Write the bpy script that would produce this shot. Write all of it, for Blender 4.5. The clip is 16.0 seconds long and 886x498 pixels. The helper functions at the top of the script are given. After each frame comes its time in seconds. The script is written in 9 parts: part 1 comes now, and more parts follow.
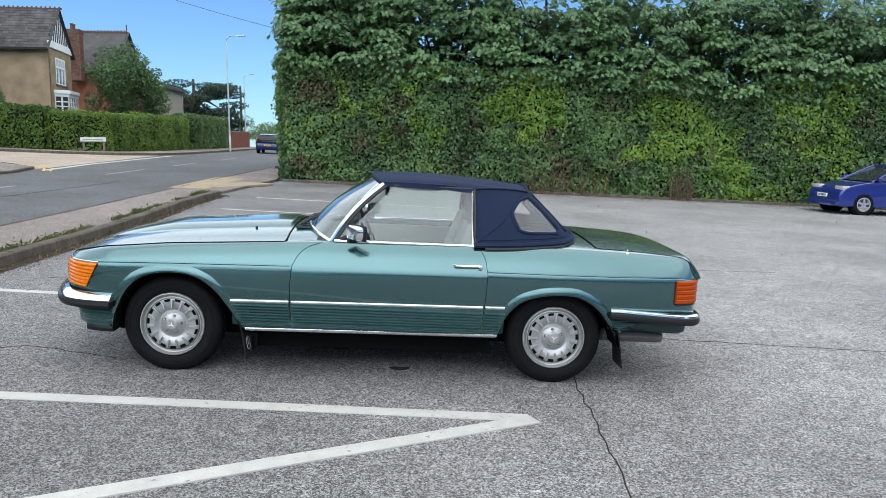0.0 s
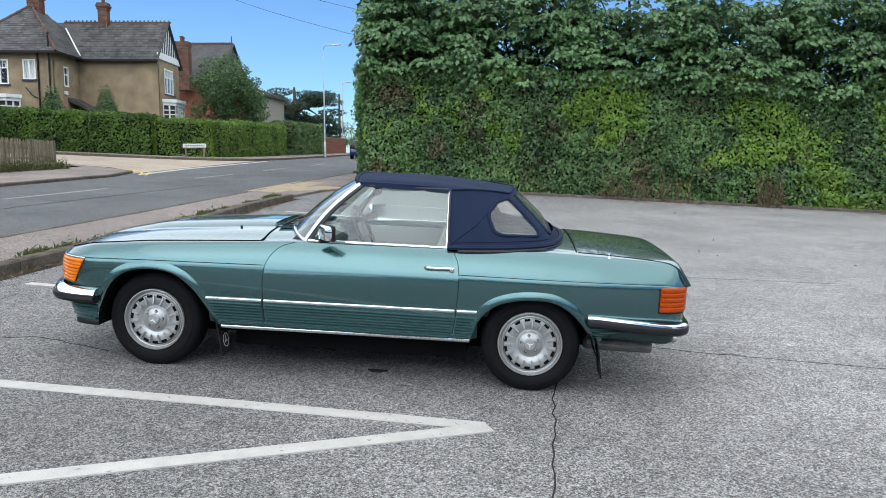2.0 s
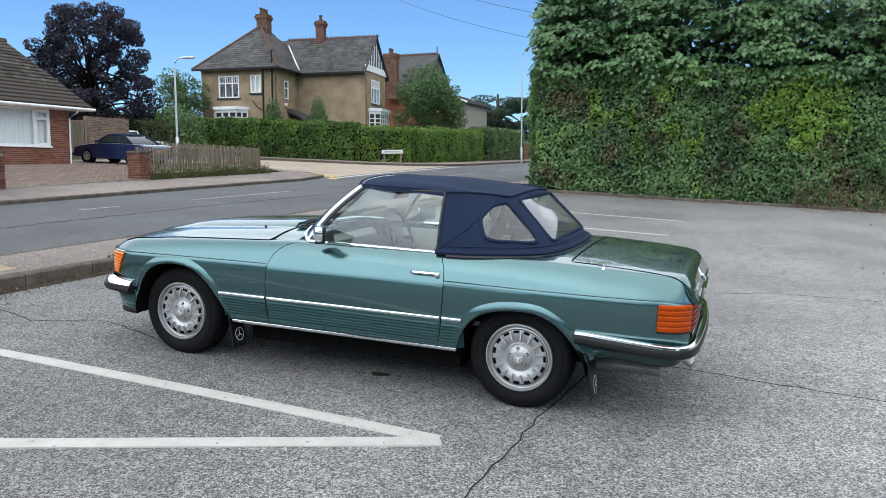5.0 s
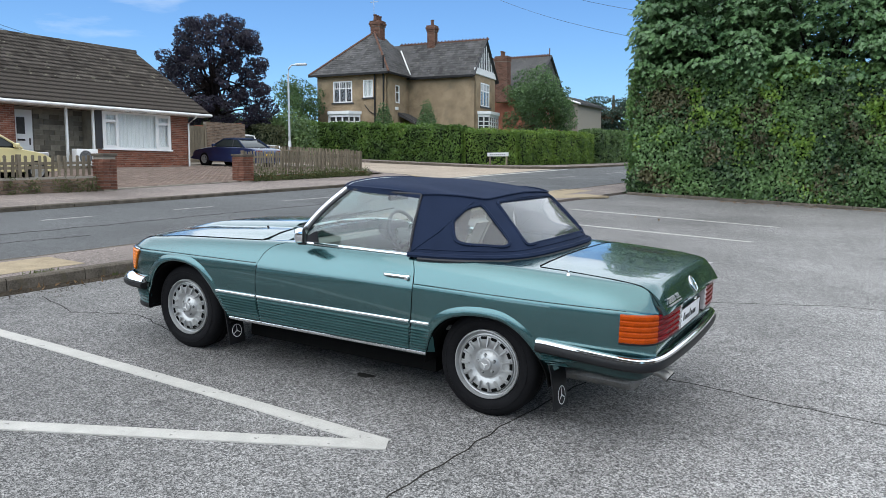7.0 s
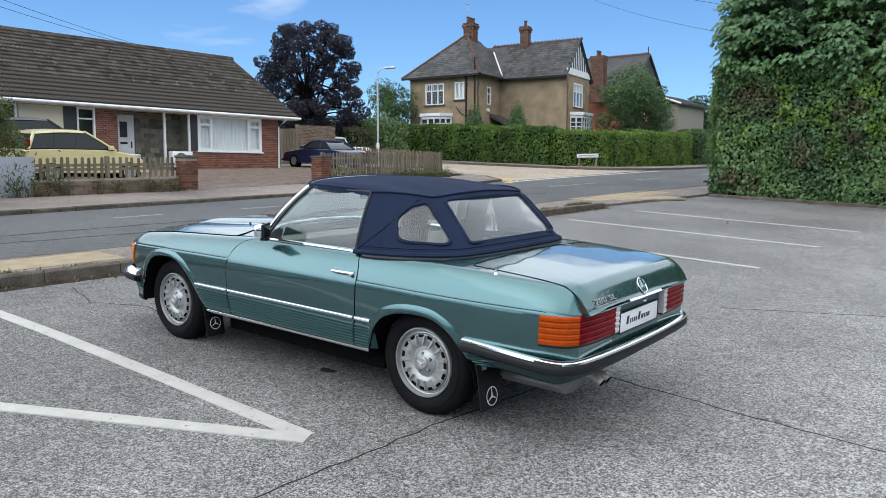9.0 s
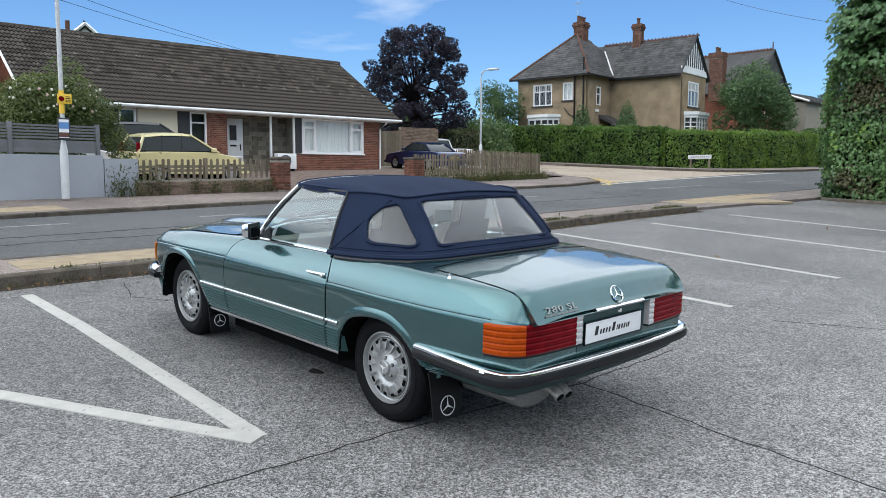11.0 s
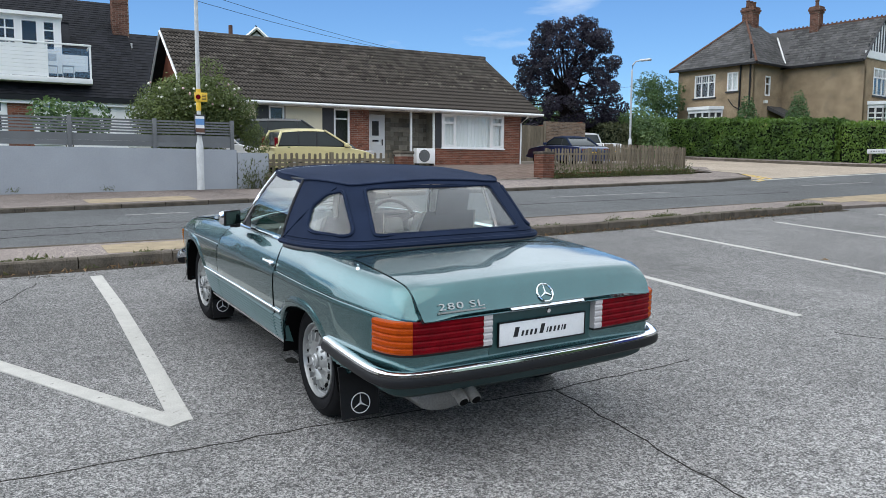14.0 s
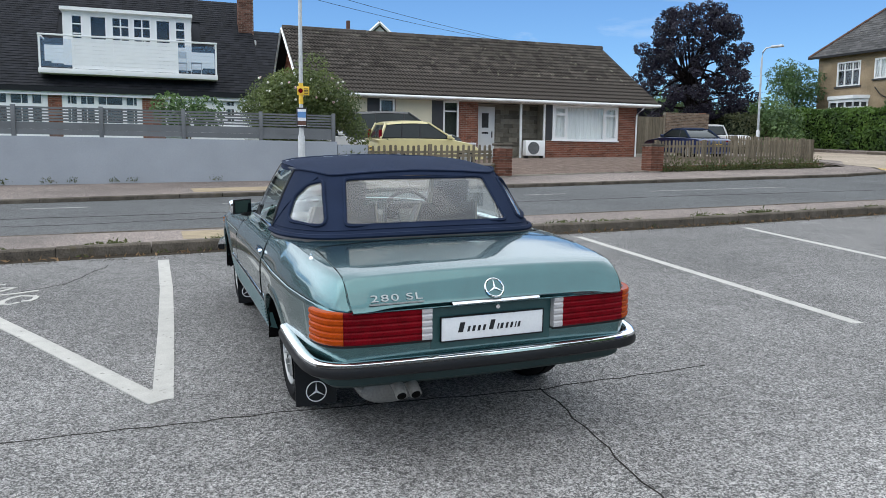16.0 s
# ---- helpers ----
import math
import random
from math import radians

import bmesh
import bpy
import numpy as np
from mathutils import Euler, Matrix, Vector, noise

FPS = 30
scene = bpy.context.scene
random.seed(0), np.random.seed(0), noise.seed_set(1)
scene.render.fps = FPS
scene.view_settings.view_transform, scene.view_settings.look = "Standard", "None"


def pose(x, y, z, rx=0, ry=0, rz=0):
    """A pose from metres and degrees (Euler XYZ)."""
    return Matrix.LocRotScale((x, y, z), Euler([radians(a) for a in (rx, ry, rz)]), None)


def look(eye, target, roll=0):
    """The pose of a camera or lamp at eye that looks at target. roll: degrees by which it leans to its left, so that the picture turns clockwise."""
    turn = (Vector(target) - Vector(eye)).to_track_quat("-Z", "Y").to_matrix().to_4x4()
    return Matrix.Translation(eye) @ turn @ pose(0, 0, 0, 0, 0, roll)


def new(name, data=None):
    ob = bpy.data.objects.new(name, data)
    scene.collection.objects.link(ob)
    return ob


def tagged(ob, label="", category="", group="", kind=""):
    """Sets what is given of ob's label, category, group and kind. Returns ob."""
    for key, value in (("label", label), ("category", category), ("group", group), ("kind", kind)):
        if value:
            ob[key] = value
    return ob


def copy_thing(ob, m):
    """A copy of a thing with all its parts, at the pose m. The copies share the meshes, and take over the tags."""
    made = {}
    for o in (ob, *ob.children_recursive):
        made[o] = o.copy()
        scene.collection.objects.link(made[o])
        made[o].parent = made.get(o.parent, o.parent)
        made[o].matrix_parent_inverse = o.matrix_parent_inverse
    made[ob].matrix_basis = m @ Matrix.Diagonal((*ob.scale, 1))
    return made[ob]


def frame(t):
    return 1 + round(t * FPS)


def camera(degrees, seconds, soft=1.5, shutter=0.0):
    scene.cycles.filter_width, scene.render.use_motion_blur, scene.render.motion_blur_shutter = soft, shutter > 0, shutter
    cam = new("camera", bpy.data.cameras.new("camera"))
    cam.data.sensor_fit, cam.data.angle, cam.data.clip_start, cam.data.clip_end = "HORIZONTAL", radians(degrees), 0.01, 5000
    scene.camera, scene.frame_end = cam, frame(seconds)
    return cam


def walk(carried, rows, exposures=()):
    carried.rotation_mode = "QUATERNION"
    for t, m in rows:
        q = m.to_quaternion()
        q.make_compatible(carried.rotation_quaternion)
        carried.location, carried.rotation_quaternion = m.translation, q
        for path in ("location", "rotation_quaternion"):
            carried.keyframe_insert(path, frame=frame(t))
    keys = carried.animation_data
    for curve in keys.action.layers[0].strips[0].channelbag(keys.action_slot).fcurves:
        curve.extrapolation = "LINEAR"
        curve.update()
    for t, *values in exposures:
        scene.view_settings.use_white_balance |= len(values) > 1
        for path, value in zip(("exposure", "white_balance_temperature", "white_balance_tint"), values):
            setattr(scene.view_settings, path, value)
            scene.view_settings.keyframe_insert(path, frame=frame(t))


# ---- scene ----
cam = camera(60.4, 16.0, 0.5)
METRES, EYE, TILT, LEAN, TURN = 7.0, 1.44, 0.0, 0.0, 0.0
ROWS = [
    (0.0, 0.0, 0.0, 0.0, -0.02, -6.92, 0.14),
    (0.5, 0.0312, -0.0012, -0.0016, 1.66, -6.77, 0.12),
    (1.0, 0.0598, 0.0011, -0.0021, 3.48, -6.64, 0.14),
    (1.5, 0.0872, 0.0094, -0.0046, 5.43, -6.53, 0.12),
    (2.0, 0.1132, 0.0206, -0.0059, 7.47, -6.45, 0.13),
    (2.5, 0.1447, 0.0295, -0.0078, 9.63, -6.39, 0.13),
    (3.0, 0.1749, 0.0396, -0.0092, 11.93, -6.31, 0.13),
    (3.5, 0.2043, 0.0544, -0.0115, 14.68, -6.22, 0.12),
    (4.0, 0.2359, 0.0664, -0.0122, 17.52, -6.14, 0.08),
    (4.5, 0.2659, 0.0773, -0.0106, 20.45, -6.06, 0.09),
    (5.0, 0.2937, 0.0926, -0.0098, 23.28, -5.99, 0.09),
    (7.5, 0.429, 0.1755, -0.0115, 34.09, -5.74, 0.03),
    (8.0, 0.4576, 0.1946, -0.0126, 35.93, -5.71, 0.03),
    (10.5, 0.5664, 0.3111, -0.0158, 46.55, -5.51, -0.05),
    (11.0, 0.5808, 0.3379, -0.016, 48.75, -5.49, -0.08),
    (11.5, 0.5975, 0.3679, -0.0171, 50.81, -5.47, -0.1),
    (12.0, 0.6088, 0.397, -0.02, 52.84, -5.48, -0.13),
    (12.5, 0.6181, 0.4239, -0.0189, 54.88, -5.51, -0.16),
    (13.0, 0.6315, 0.4497, -0.0205, 56.97, -5.58, -0.22),
    (13.5, 0.6466, 0.4772, -0.0211, 59.08, -5.68, -0.27),
    (14.0, 0.6567, 0.5035, -0.0225, 61.26, -5.83, -0.29),
    (14.5, 0.6672, 0.5282, -0.0216, 63.46, -5.96, -0.34),
    (15.0, 0.6802, 0.5561, -0.0233, 65.77, -6.13, -0.41),
    (15.5, 0.6908, 0.5869, -0.0235, 68.22, -6.35, -0.49),
    (16.0, 0.6968, 0.6172, -0.0231, 70.9, -6.46, -0.56),
]
walk(cam, [(t, pose(0, 0, EYE, TILT, LEAN, TURN) @ pose(METRES * x, METRES * y, METRES * z, 90 + pitch, roll, yaw)) for t, x, y, z, yaw, pitch, roll in ROWS],
     [(0.0, 0.04), (5.0, 0.0), (10.0, -0.08), (16.0, -0.13)])

# ---- light ----
SUN_AZ, SUN_EL = 145.0, 66.0          # degrees: where the sun stands, from north (+y) clockwise; height


def build_world():
    world = bpy.data.worlds.new("sky")
    scene.world = world
    world.use_nodes = True
    nt = world.node_tree
    nt.nodes.clear()
    out = nt.nodes.new("ShaderNodeOutputWorld")
    bg = nt.nodes.new("ShaderNodeBackground")
    sky = nt.nodes.new("ShaderNodeTexSky")
    sky.sky_type = "NISHITA"
    sky.sun_disc = False
    sky.sun_elevation = radians(SUN_EL)
    sky.sun_rotation = radians(SUN_AZ)
    sky.air_density, sky.dust_density, sky.ozone_density = 1.0, 0.3, 2.5
    tc = nt.nodes.new("ShaderNodeTexCoord")
    sep = nt.nodes.new("ShaderNodeSeparateXYZ")
    nt.links.new(tc.outputs["Generated"], sep.inputs[0])
    # the direction laid out on a flat layer of cloud
    zz = nt.nodes.new("ShaderNodeMath")
    zz.operation = "MAXIMUM"
    zz.inputs[1].default_value = 0.03
    nt.links.new(sep.outputs["Z"], zz.inputs[0])
    add = nt.nodes.new("ShaderNodeMath")
    add.operation = "ADD"
    add.inputs[1].default_value = 0.12
    nt.links.new(zz.outputs[0], add.inputs[0])
    dx, dy = nt.nodes.new("ShaderNodeMath"), nt.nodes.new("ShaderNodeMath")
    for n, ax in ((dx, "X"), (dy, "Y")):
        n.operation = "DIVIDE"
        nt.links.new(sep.outputs[ax], n.inputs[0])
        nt.links.new(add.outputs[0], n.inputs[1])
    com = nt.nodes.new("ShaderNodeCombineXYZ")
    nt.links.new(dx.outputs[0], com.inputs[0])
    nt.links.new(dy.outputs[0], com.inputs[1])
    com.inputs[2].default_value = 3.7
    noi = nt.nodes.new("ShaderNodeTexNoise")
    noi.inputs["Scale"].default_value = 0.9
    noi.inputs["Detail"].default_value = 7
    noi.inputs["Roughness"].default_value = 0.55
    noi.inputs["Distortion"].default_value = 0.35
    nt.links.new(com.outputs[0], noi.inputs["Vector"])
    # thin near the horizon, closing overhead, where the cloud hides the sun
    over = nt.nodes.new("ShaderNodeMapRange")
    over.interpolation_type = "SMOOTHSTEP"
    over.inputs["From Min"].default_value, over.inputs["From Max"].default_value = 0.19, 0.30
    over.inputs["To Max"].default_value = 0.46
    nt.links.new(sep.outputs["Z"], over.inputs["Value"])
    thick = nt.nodes.new("ShaderNodeMath")
    thick.operation = "ADD"
    nt.links.new(noi.outputs["Fac"], thick.inputs[0])
    nt.links.new(over.outputs[0], thick.inputs[1])
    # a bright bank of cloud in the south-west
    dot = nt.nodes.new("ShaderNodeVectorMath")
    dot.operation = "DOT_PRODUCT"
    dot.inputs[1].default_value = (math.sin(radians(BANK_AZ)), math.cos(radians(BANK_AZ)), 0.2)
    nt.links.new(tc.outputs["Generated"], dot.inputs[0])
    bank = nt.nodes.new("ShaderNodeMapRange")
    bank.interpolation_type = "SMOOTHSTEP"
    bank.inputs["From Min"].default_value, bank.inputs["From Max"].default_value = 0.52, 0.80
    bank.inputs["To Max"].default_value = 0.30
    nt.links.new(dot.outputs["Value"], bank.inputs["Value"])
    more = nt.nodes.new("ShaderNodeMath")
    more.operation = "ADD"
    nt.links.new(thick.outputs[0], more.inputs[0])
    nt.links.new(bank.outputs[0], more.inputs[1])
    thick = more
    ramp = nt.nodes.new("ShaderNodeValToRGB")
    ramp.color_ramp.elements[0].position = 0.66
    ramp.color_ramp.elements[1].position = 0.88
    nt.links.new(thick.outputs[0], ramp.inputs[0])
    tint = nt.nodes.new("ShaderNodeMixRGB")
    tint.blend_type = "MULTIPLY"
    tint.inputs[0].default_value = 1.0
    tint.inputs[2].default_value = SKY_TINT
    nt.links.new(sky.outputs[0], tint.inputs[1])
    mix = nt.nodes.new("ShaderNodeMixRGB")
    mix.inputs[2].default_value = CLOUD
    nt.links.new(ramp.outputs[0], mix.inputs[0])
    nt.links.new(tint.outputs[0], mix.inputs[1])
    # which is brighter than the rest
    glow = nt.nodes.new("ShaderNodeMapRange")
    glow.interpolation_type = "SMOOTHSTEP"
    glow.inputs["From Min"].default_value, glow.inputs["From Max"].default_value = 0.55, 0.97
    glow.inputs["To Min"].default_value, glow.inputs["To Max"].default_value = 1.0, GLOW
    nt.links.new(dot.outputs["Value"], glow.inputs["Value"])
    lit = nt.nodes.new("ShaderNodeMixRGB")
    lit.blend_type = "MULTIPLY"
    lit.inputs[0].default_value = 1.0
    lit.inputs[1].default_value = CLOUD
    # and so is all the cloud higher up, nearer the sun
    rise = nt.nodes.new("ShaderNodeMapRange")
    rise.interpolation_type = "SMOOTHSTEP"
    rise.inputs["From Min"].default_value, rise.inputs["From Max"].default_value = 0.18, 0.32
    rise.inputs["To Min"].default_value, rise.inputs["To Max"].default_value = 1.0, RISE
    nt.links.new(sep.outputs["Z"], rise.inputs["Value"])
    both_ = nt.nodes.new("ShaderNodeMath")
    both_.operation = "MULTIPLY"
    nt.links.new(glow.outputs[0], both_.inputs[0])
    nt.links.new(rise.outputs[0], both_.inputs[1])
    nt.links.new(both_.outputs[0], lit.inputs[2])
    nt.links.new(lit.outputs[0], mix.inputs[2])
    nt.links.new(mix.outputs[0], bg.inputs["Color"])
    bg.inputs["Strength"].default_value = SKY
    nt.links.new(bg.outputs[0], out.inputs[0])
    lamp = bpy.data.lights.new("sun", "SUN")
    lamp.energy = SUN
    lamp.angle = radians(SUN_WIDE)
    lamp.color = (1.0, 0.95, 0.89)
    sun = new("sun", lamp)
    a, e = radians(SUN_AZ), radians(SUN_EL)
    d = Vector((math.sin(a) * math.cos(e), math.cos(a) * math.cos(e), math.sin(e)))
    sun.matrix_world = look(d * 100, (0, 0, 0))


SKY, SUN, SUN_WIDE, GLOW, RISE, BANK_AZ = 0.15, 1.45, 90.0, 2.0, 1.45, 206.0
SKY_TINT, CLOUD = (0.60, 0.85, 1.12, 1), (6.4, 7.1, 7.9, 1)
build_world()

# ---- materials ----


def mat(name, col, rough=0.6, metal=0.0, var=0.25, scale=6.0, fine=80.0, bump=0.0, bump_scale=None, dark=None, coat=0.0,
        rand=0.0, spec=None, stretch=None, alpha=None, island=0.0):
    """A principled material with variation at two scales, fine relief and, with rand, a shade of its own for each object."""
    m = bpy.data.materials.new(name)
    m.use_nodes = True
    nt = m.node_tree
    b = nt.nodes["Principled BSDF"]
    L = nt.links.new
    tc = nt.nodes.new("ShaderNodeTexCoord")
    vec = tc.outputs["Object"]
    if stretch:
        mp = nt.nodes.new("ShaderNodeMapping")
        mp.inputs["Scale"].default_value = stretch
        L(vec, mp.inputs["Vector"])
        vec = mp.outputs[0]
    n1, n2 = nt.nodes.new("ShaderNodeTexNoise"), nt.nodes.new("ShaderNodeTexNoise")
    for n, s, d in ((n1, scale, 5), (n2, fine, 3)):
        n.inputs["Scale"].default_value = s
        n.inputs["Detail"].default_value = d
        L(vec, n.inputs["Vector"])
    mixv = nt.nodes.new("ShaderNodeMath")
    mixv.operation = "ADD"
    L(n1.outputs["Fac"], mixv.inputs[0])
    L(n2.outputs["Fac"], mixv.inputs[1])
    ramp = nt.nodes.new("ShaderNodeMapRange")
    ramp.inputs["From Min"].default_value = 0.65
    ramp.inputs["From Max"].default_value = 1.35
    L(mixv.outputs[0], ramp.inputs["Value"])
    c = nt.nodes.new("ShaderNodeMixRGB")
    lo = dark if dark else tuple(v * (1 - var) for v in col)
    hi = tuple(min(1.0, v * (1 + var * 0.6)) for v in col)
    c.inputs[1].default_value = (*lo, 1)
    c.inputs[2].default_value = (*hi, 1)
    L(ramp.outputs[0], c.inputs[0])
    res = c.outputs[0]
    for amount, node, sock in ((rand, "ShaderNodeObjectInfo", "Random"), (island, "ShaderNodeNewGeometry", "Random Per Island")):
        if amount:
            oi = nt.nodes.new(node)
            mr = nt.nodes.new("ShaderNodeMapRange")
            mr.inputs["To Min"].default_value = 1 - amount
            mr.inputs["To Max"].default_value = 1 + amount
            L(oi.outputs[sock], mr.inputs["Value"])
            mu = nt.nodes.new("ShaderNodeMixRGB")
            mu.blend_type = "MULTIPLY"
            mu.inputs[0].default_value = 1
            L(res, mu.inputs[1])
            L(mr.outputs[0], mu.inputs[2])
            res = mu.outputs[0]
    L(res, b.inputs["Base Color"])
    b.inputs["Roughness"].default_value = rough
    b.inputs["Metallic"].default_value = metal
    if coat:
        b.inputs["Coat Weight"].default_value = coat
        b.inputs["Coat Roughness"].default_value = 0.04
    if spec is None and rough > 0.65:
        spec = 0.03 if rough > 0.78 else 0.12
    if spec is not None:
        b.inputs["Specular IOR Level"].default_value = spec
    if bump:
        bp = nt.nodes.new("ShaderNodeBump")
        bp.inputs["Strength"].default_value = 1.0
        bp.inputs["Distance"].default_value = bump
        src = n2
        if bump_scale:
            src = nt.nodes.new("ShaderNodeTexNoise")
            src.inputs["Scale"].default_value = bump_scale
            src.inputs["Detail"].default_value = 3
            L(vec, src.inputs["Vector"])
        L(src.outputs["Fac"], bp.inputs["Height"])
        L(bp.outputs[0], b.inputs["Normal"])
    return m


def asphalt(name, base, chip, patch=0.2, grain=150.0, tint=(1.0, 1.0, 1.0), speckle=0.35, worn=0.0):
    """Asphalt: dark binder, pale stone chips of two sizes, mottling and broad worn patches."""
    m = bpy.data.materials.new(name)
    m.use_nodes = True
    nt = m.node_tree
    b = nt.nodes["Principled BSDF"]
    L = nt.links.new
    tc = nt.nodes.new("ShaderNodeTexCoord")
    chips = []
    for k, g in enumerate((grain, grain * 0.52)):
        vor = nt.nodes.new("ShaderNodeTexVoronoi")
        vor.inputs["Scale"].default_value = g
        L(tc.outputs["Object"], vor.inputs["Vector"])
        sepc = nt.nodes.new("ShaderNodeSeparateColor")
        L(vor.outputs["Color"], sepc.inputs[0])
        chips.append((vor, sepc.outputs[k]))
    both_sizes = nt.nodes.new("ShaderNodeMath")
    both_sizes.operation = "MULTIPLY_ADD"
    both_sizes.inputs[1].default_value = 0.55
    half = nt.nodes.new("ShaderNodeMath")
    half.operation = "MULTIPLY"
    half.inputs[1].default_value = 0.45
    L(chips[1][1], half.inputs[0])
    L(chips[0][1], both_sizes.inputs[0])
    L(half.outputs[0], both_sizes.inputs[2])
    r1 = nt.nodes.new("ShaderNodeValToRGB")
    r1.color_ramp.elements[0].position = 0.30
    r1.color_ramp.elements[0].color = (*(base * t for t in tint), 1)
    r1.color_ramp.elements[1].position = 0.80
    r1.color_ramp.elements[1].color = (*(chip * t for t in tint), 1)
    L(both_sizes.outputs[0], r1.inputs[0])
    res = r1.outputs[0]
    for scale, rough, lo, hi, amount in ((0.45, 0.55, 0.35, 0.65, patch), (6.0, 0.75, 0.35, 0.65, speckle * 0.6), (38.0, 0.75, 0.36, 0.64, speckle)):
        no = nt.nodes.new("ShaderNodeTexNoise")
        no.inputs["Scale"].default_value = scale
        no.inputs["Detail"].default_value = 5
        no.inputs["Roughness"].default_value = rough
        L(tc.outputs["Object"], no.inputs["Vector"])
        mr = nt.nodes.new("ShaderNodeMapRange")
        mr.inputs["From Min"].default_value, mr.inputs["From Max"].default_value = lo, hi
        mr.inputs["To Min"].default_value, mr.inputs["To Max"].default_value = 1 - amount, 1 + amount
        L(no.outputs["Fac"], mr.inputs["Value"])
        mu = nt.nodes.new("ShaderNodeMixRGB")
        mu.blend_type = "MULTIPLY"
        mu.inputs[0].default_value = 1
        L(res, mu.inputs[1])
        L(mr.outputs[0], mu.inputs[2])
        res = mu.outputs[0]
    if worn:
        # the lane that cars drive over has worn paler than the bays beside it
        sep = nt.nodes.new("ShaderNodeSeparateXYZ")
        L(tc.outputs["Object"], sep.inputs[0])
        wob = nt.nodes.new("ShaderNodeMath")
        wob.operation = "MULTIPLY_ADD"
        wob.inputs[1].default_value = 3.0
        L(no.outputs["Fac"], wob.inputs[0])
        L(sep.outputs["X"], wob.inputs[2])
        mr = nt.nodes.new("ShaderNodeMapRange")
        mr.interpolation_type = "SMOOTHSTEP"
        mr.inputs["From Min"].default_value, mr.inputs["From Max"].default_value = -0.4, 5.4
        mr.inputs["To Min"].default_value, mr.inputs["To Max"].default_value = 1.0, 1.0 + worn
        L(wob.outputs[0], mr.inputs["Value"])
        mu = nt.nodes.new("ShaderNodeMixRGB")
        mu.blend_type = "MULTIPLY"
        mu.inputs[0].default_value = 1
        L(res, mu.inputs[1])
        L(mr.outputs[0], mu.inputs[2])
        res = mu.outputs[0]
    L(res, b.inputs["Base Color"])
    b.inputs["Roughness"].default_value = 0.8
    b.inputs["Specular IOR Level"].default_value = 0.4
    bp = nt.nodes.new("ShaderNodeBump")
    bp.inputs["Distance"].default_value = 0.006
    bp.inputs["Strength"].default_value = 1.0
    L(chips[1][0].outputs["Distance"], bp.inputs["Height"])
    L(bp.outputs[0], b.inputs["Normal"])
    return m


def glass(name, tint=(0.9, 0.95, 0.93), rough=0.0, mixin=0.75):
    """Thin pane: clear to look through, with the gloss of glass."""
    m = bpy.data.materials.new(name)
    m.use_nodes = True
    nt = m.node_tree
    nt.nodes.clear()
    L = nt.links.new
    out = nt.nodes.new("ShaderNodeOutputMaterial")
    tr = nt.nodes.new("ShaderNodeBsdfTransparent")
    tr.inputs[0].default_value = (*tint, 1)
    gl = nt.nodes.new("ShaderNodeBsdfGlossy")
    gl.inputs["Roughness"].default_value = rough + 0.01
    # a pane shines alike from both sides
    lw = nt.nodes.new("ShaderNodeLayerWeight")
    lw.inputs["Blend"].default_value = 0.5
    pw = nt.nodes.new("ShaderNodeMath")
    pw.operation = "POWER"
    pw.inputs[1].default_value = 3.0
    L(lw.outputs["Facing"], pw.inputs[0])
    fr = nt.nodes.new("ShaderNodeMath")
    fr.operation = "MULTIPLY_ADD"
    fr.inputs[1].default_value = 0.9
    fr.inputs[2].default_value = 0.05 + 0.05 * mixin
    L(pw.outputs[0], fr.inputs[0])
    mx = nt.nodes.new("ShaderNodeMixShader")
    L(fr.outputs[0], mx.inputs[0])
    L(tr.outputs[0], mx.inputs[1])
    L(gl.outputs[0], mx.inputs[2])
    L(mx.outputs[0], out.inputs[0])
    return m


def film(name, haze=0.10, col=(0.72, 0.70, 0.68)):
    """Clouded plastic window: see-through with a milky veil and a soft gloss."""
    m = glass(name, (0.88, 0.87, 0.86), 0.05, 0.2)
    nt = m.node_tree
    L = nt.links.new
    out = next(n for n in nt.nodes if n.type == "OUTPUT_MATERIAL")
    old = out.inputs[0].links[0].from_socket
    di = nt.nodes.new("ShaderNodeBsdfDiffuse")
    di.inputs[0].default_value = (*col, 1)
    mx = nt.nodes.new("ShaderNodeMixShader")
    tc = nt.nodes.new("ShaderNodeTexCoord")
    no = nt.nodes.new("ShaderNodeTexNoise")
    no.inputs["Scale"].default_value = 7
    L(tc.outputs["Object"], no.inputs["Vector"])
    mr = nt.nodes.new("ShaderNodeMapRange")
    mr.inputs["To Min"].default_value, mr.inputs["To Max"].default_value = haze * .7, haze * 1.3
    L(no.outputs["Fac"], mr.inputs["Value"])
    L(mr.outputs[0], mx.inputs[0])
    L(old, mx.inputs[1])
    L(di.outputs[0], mx.inputs[2])
    L(mx.outputs[0], out.inputs[0])
    return m


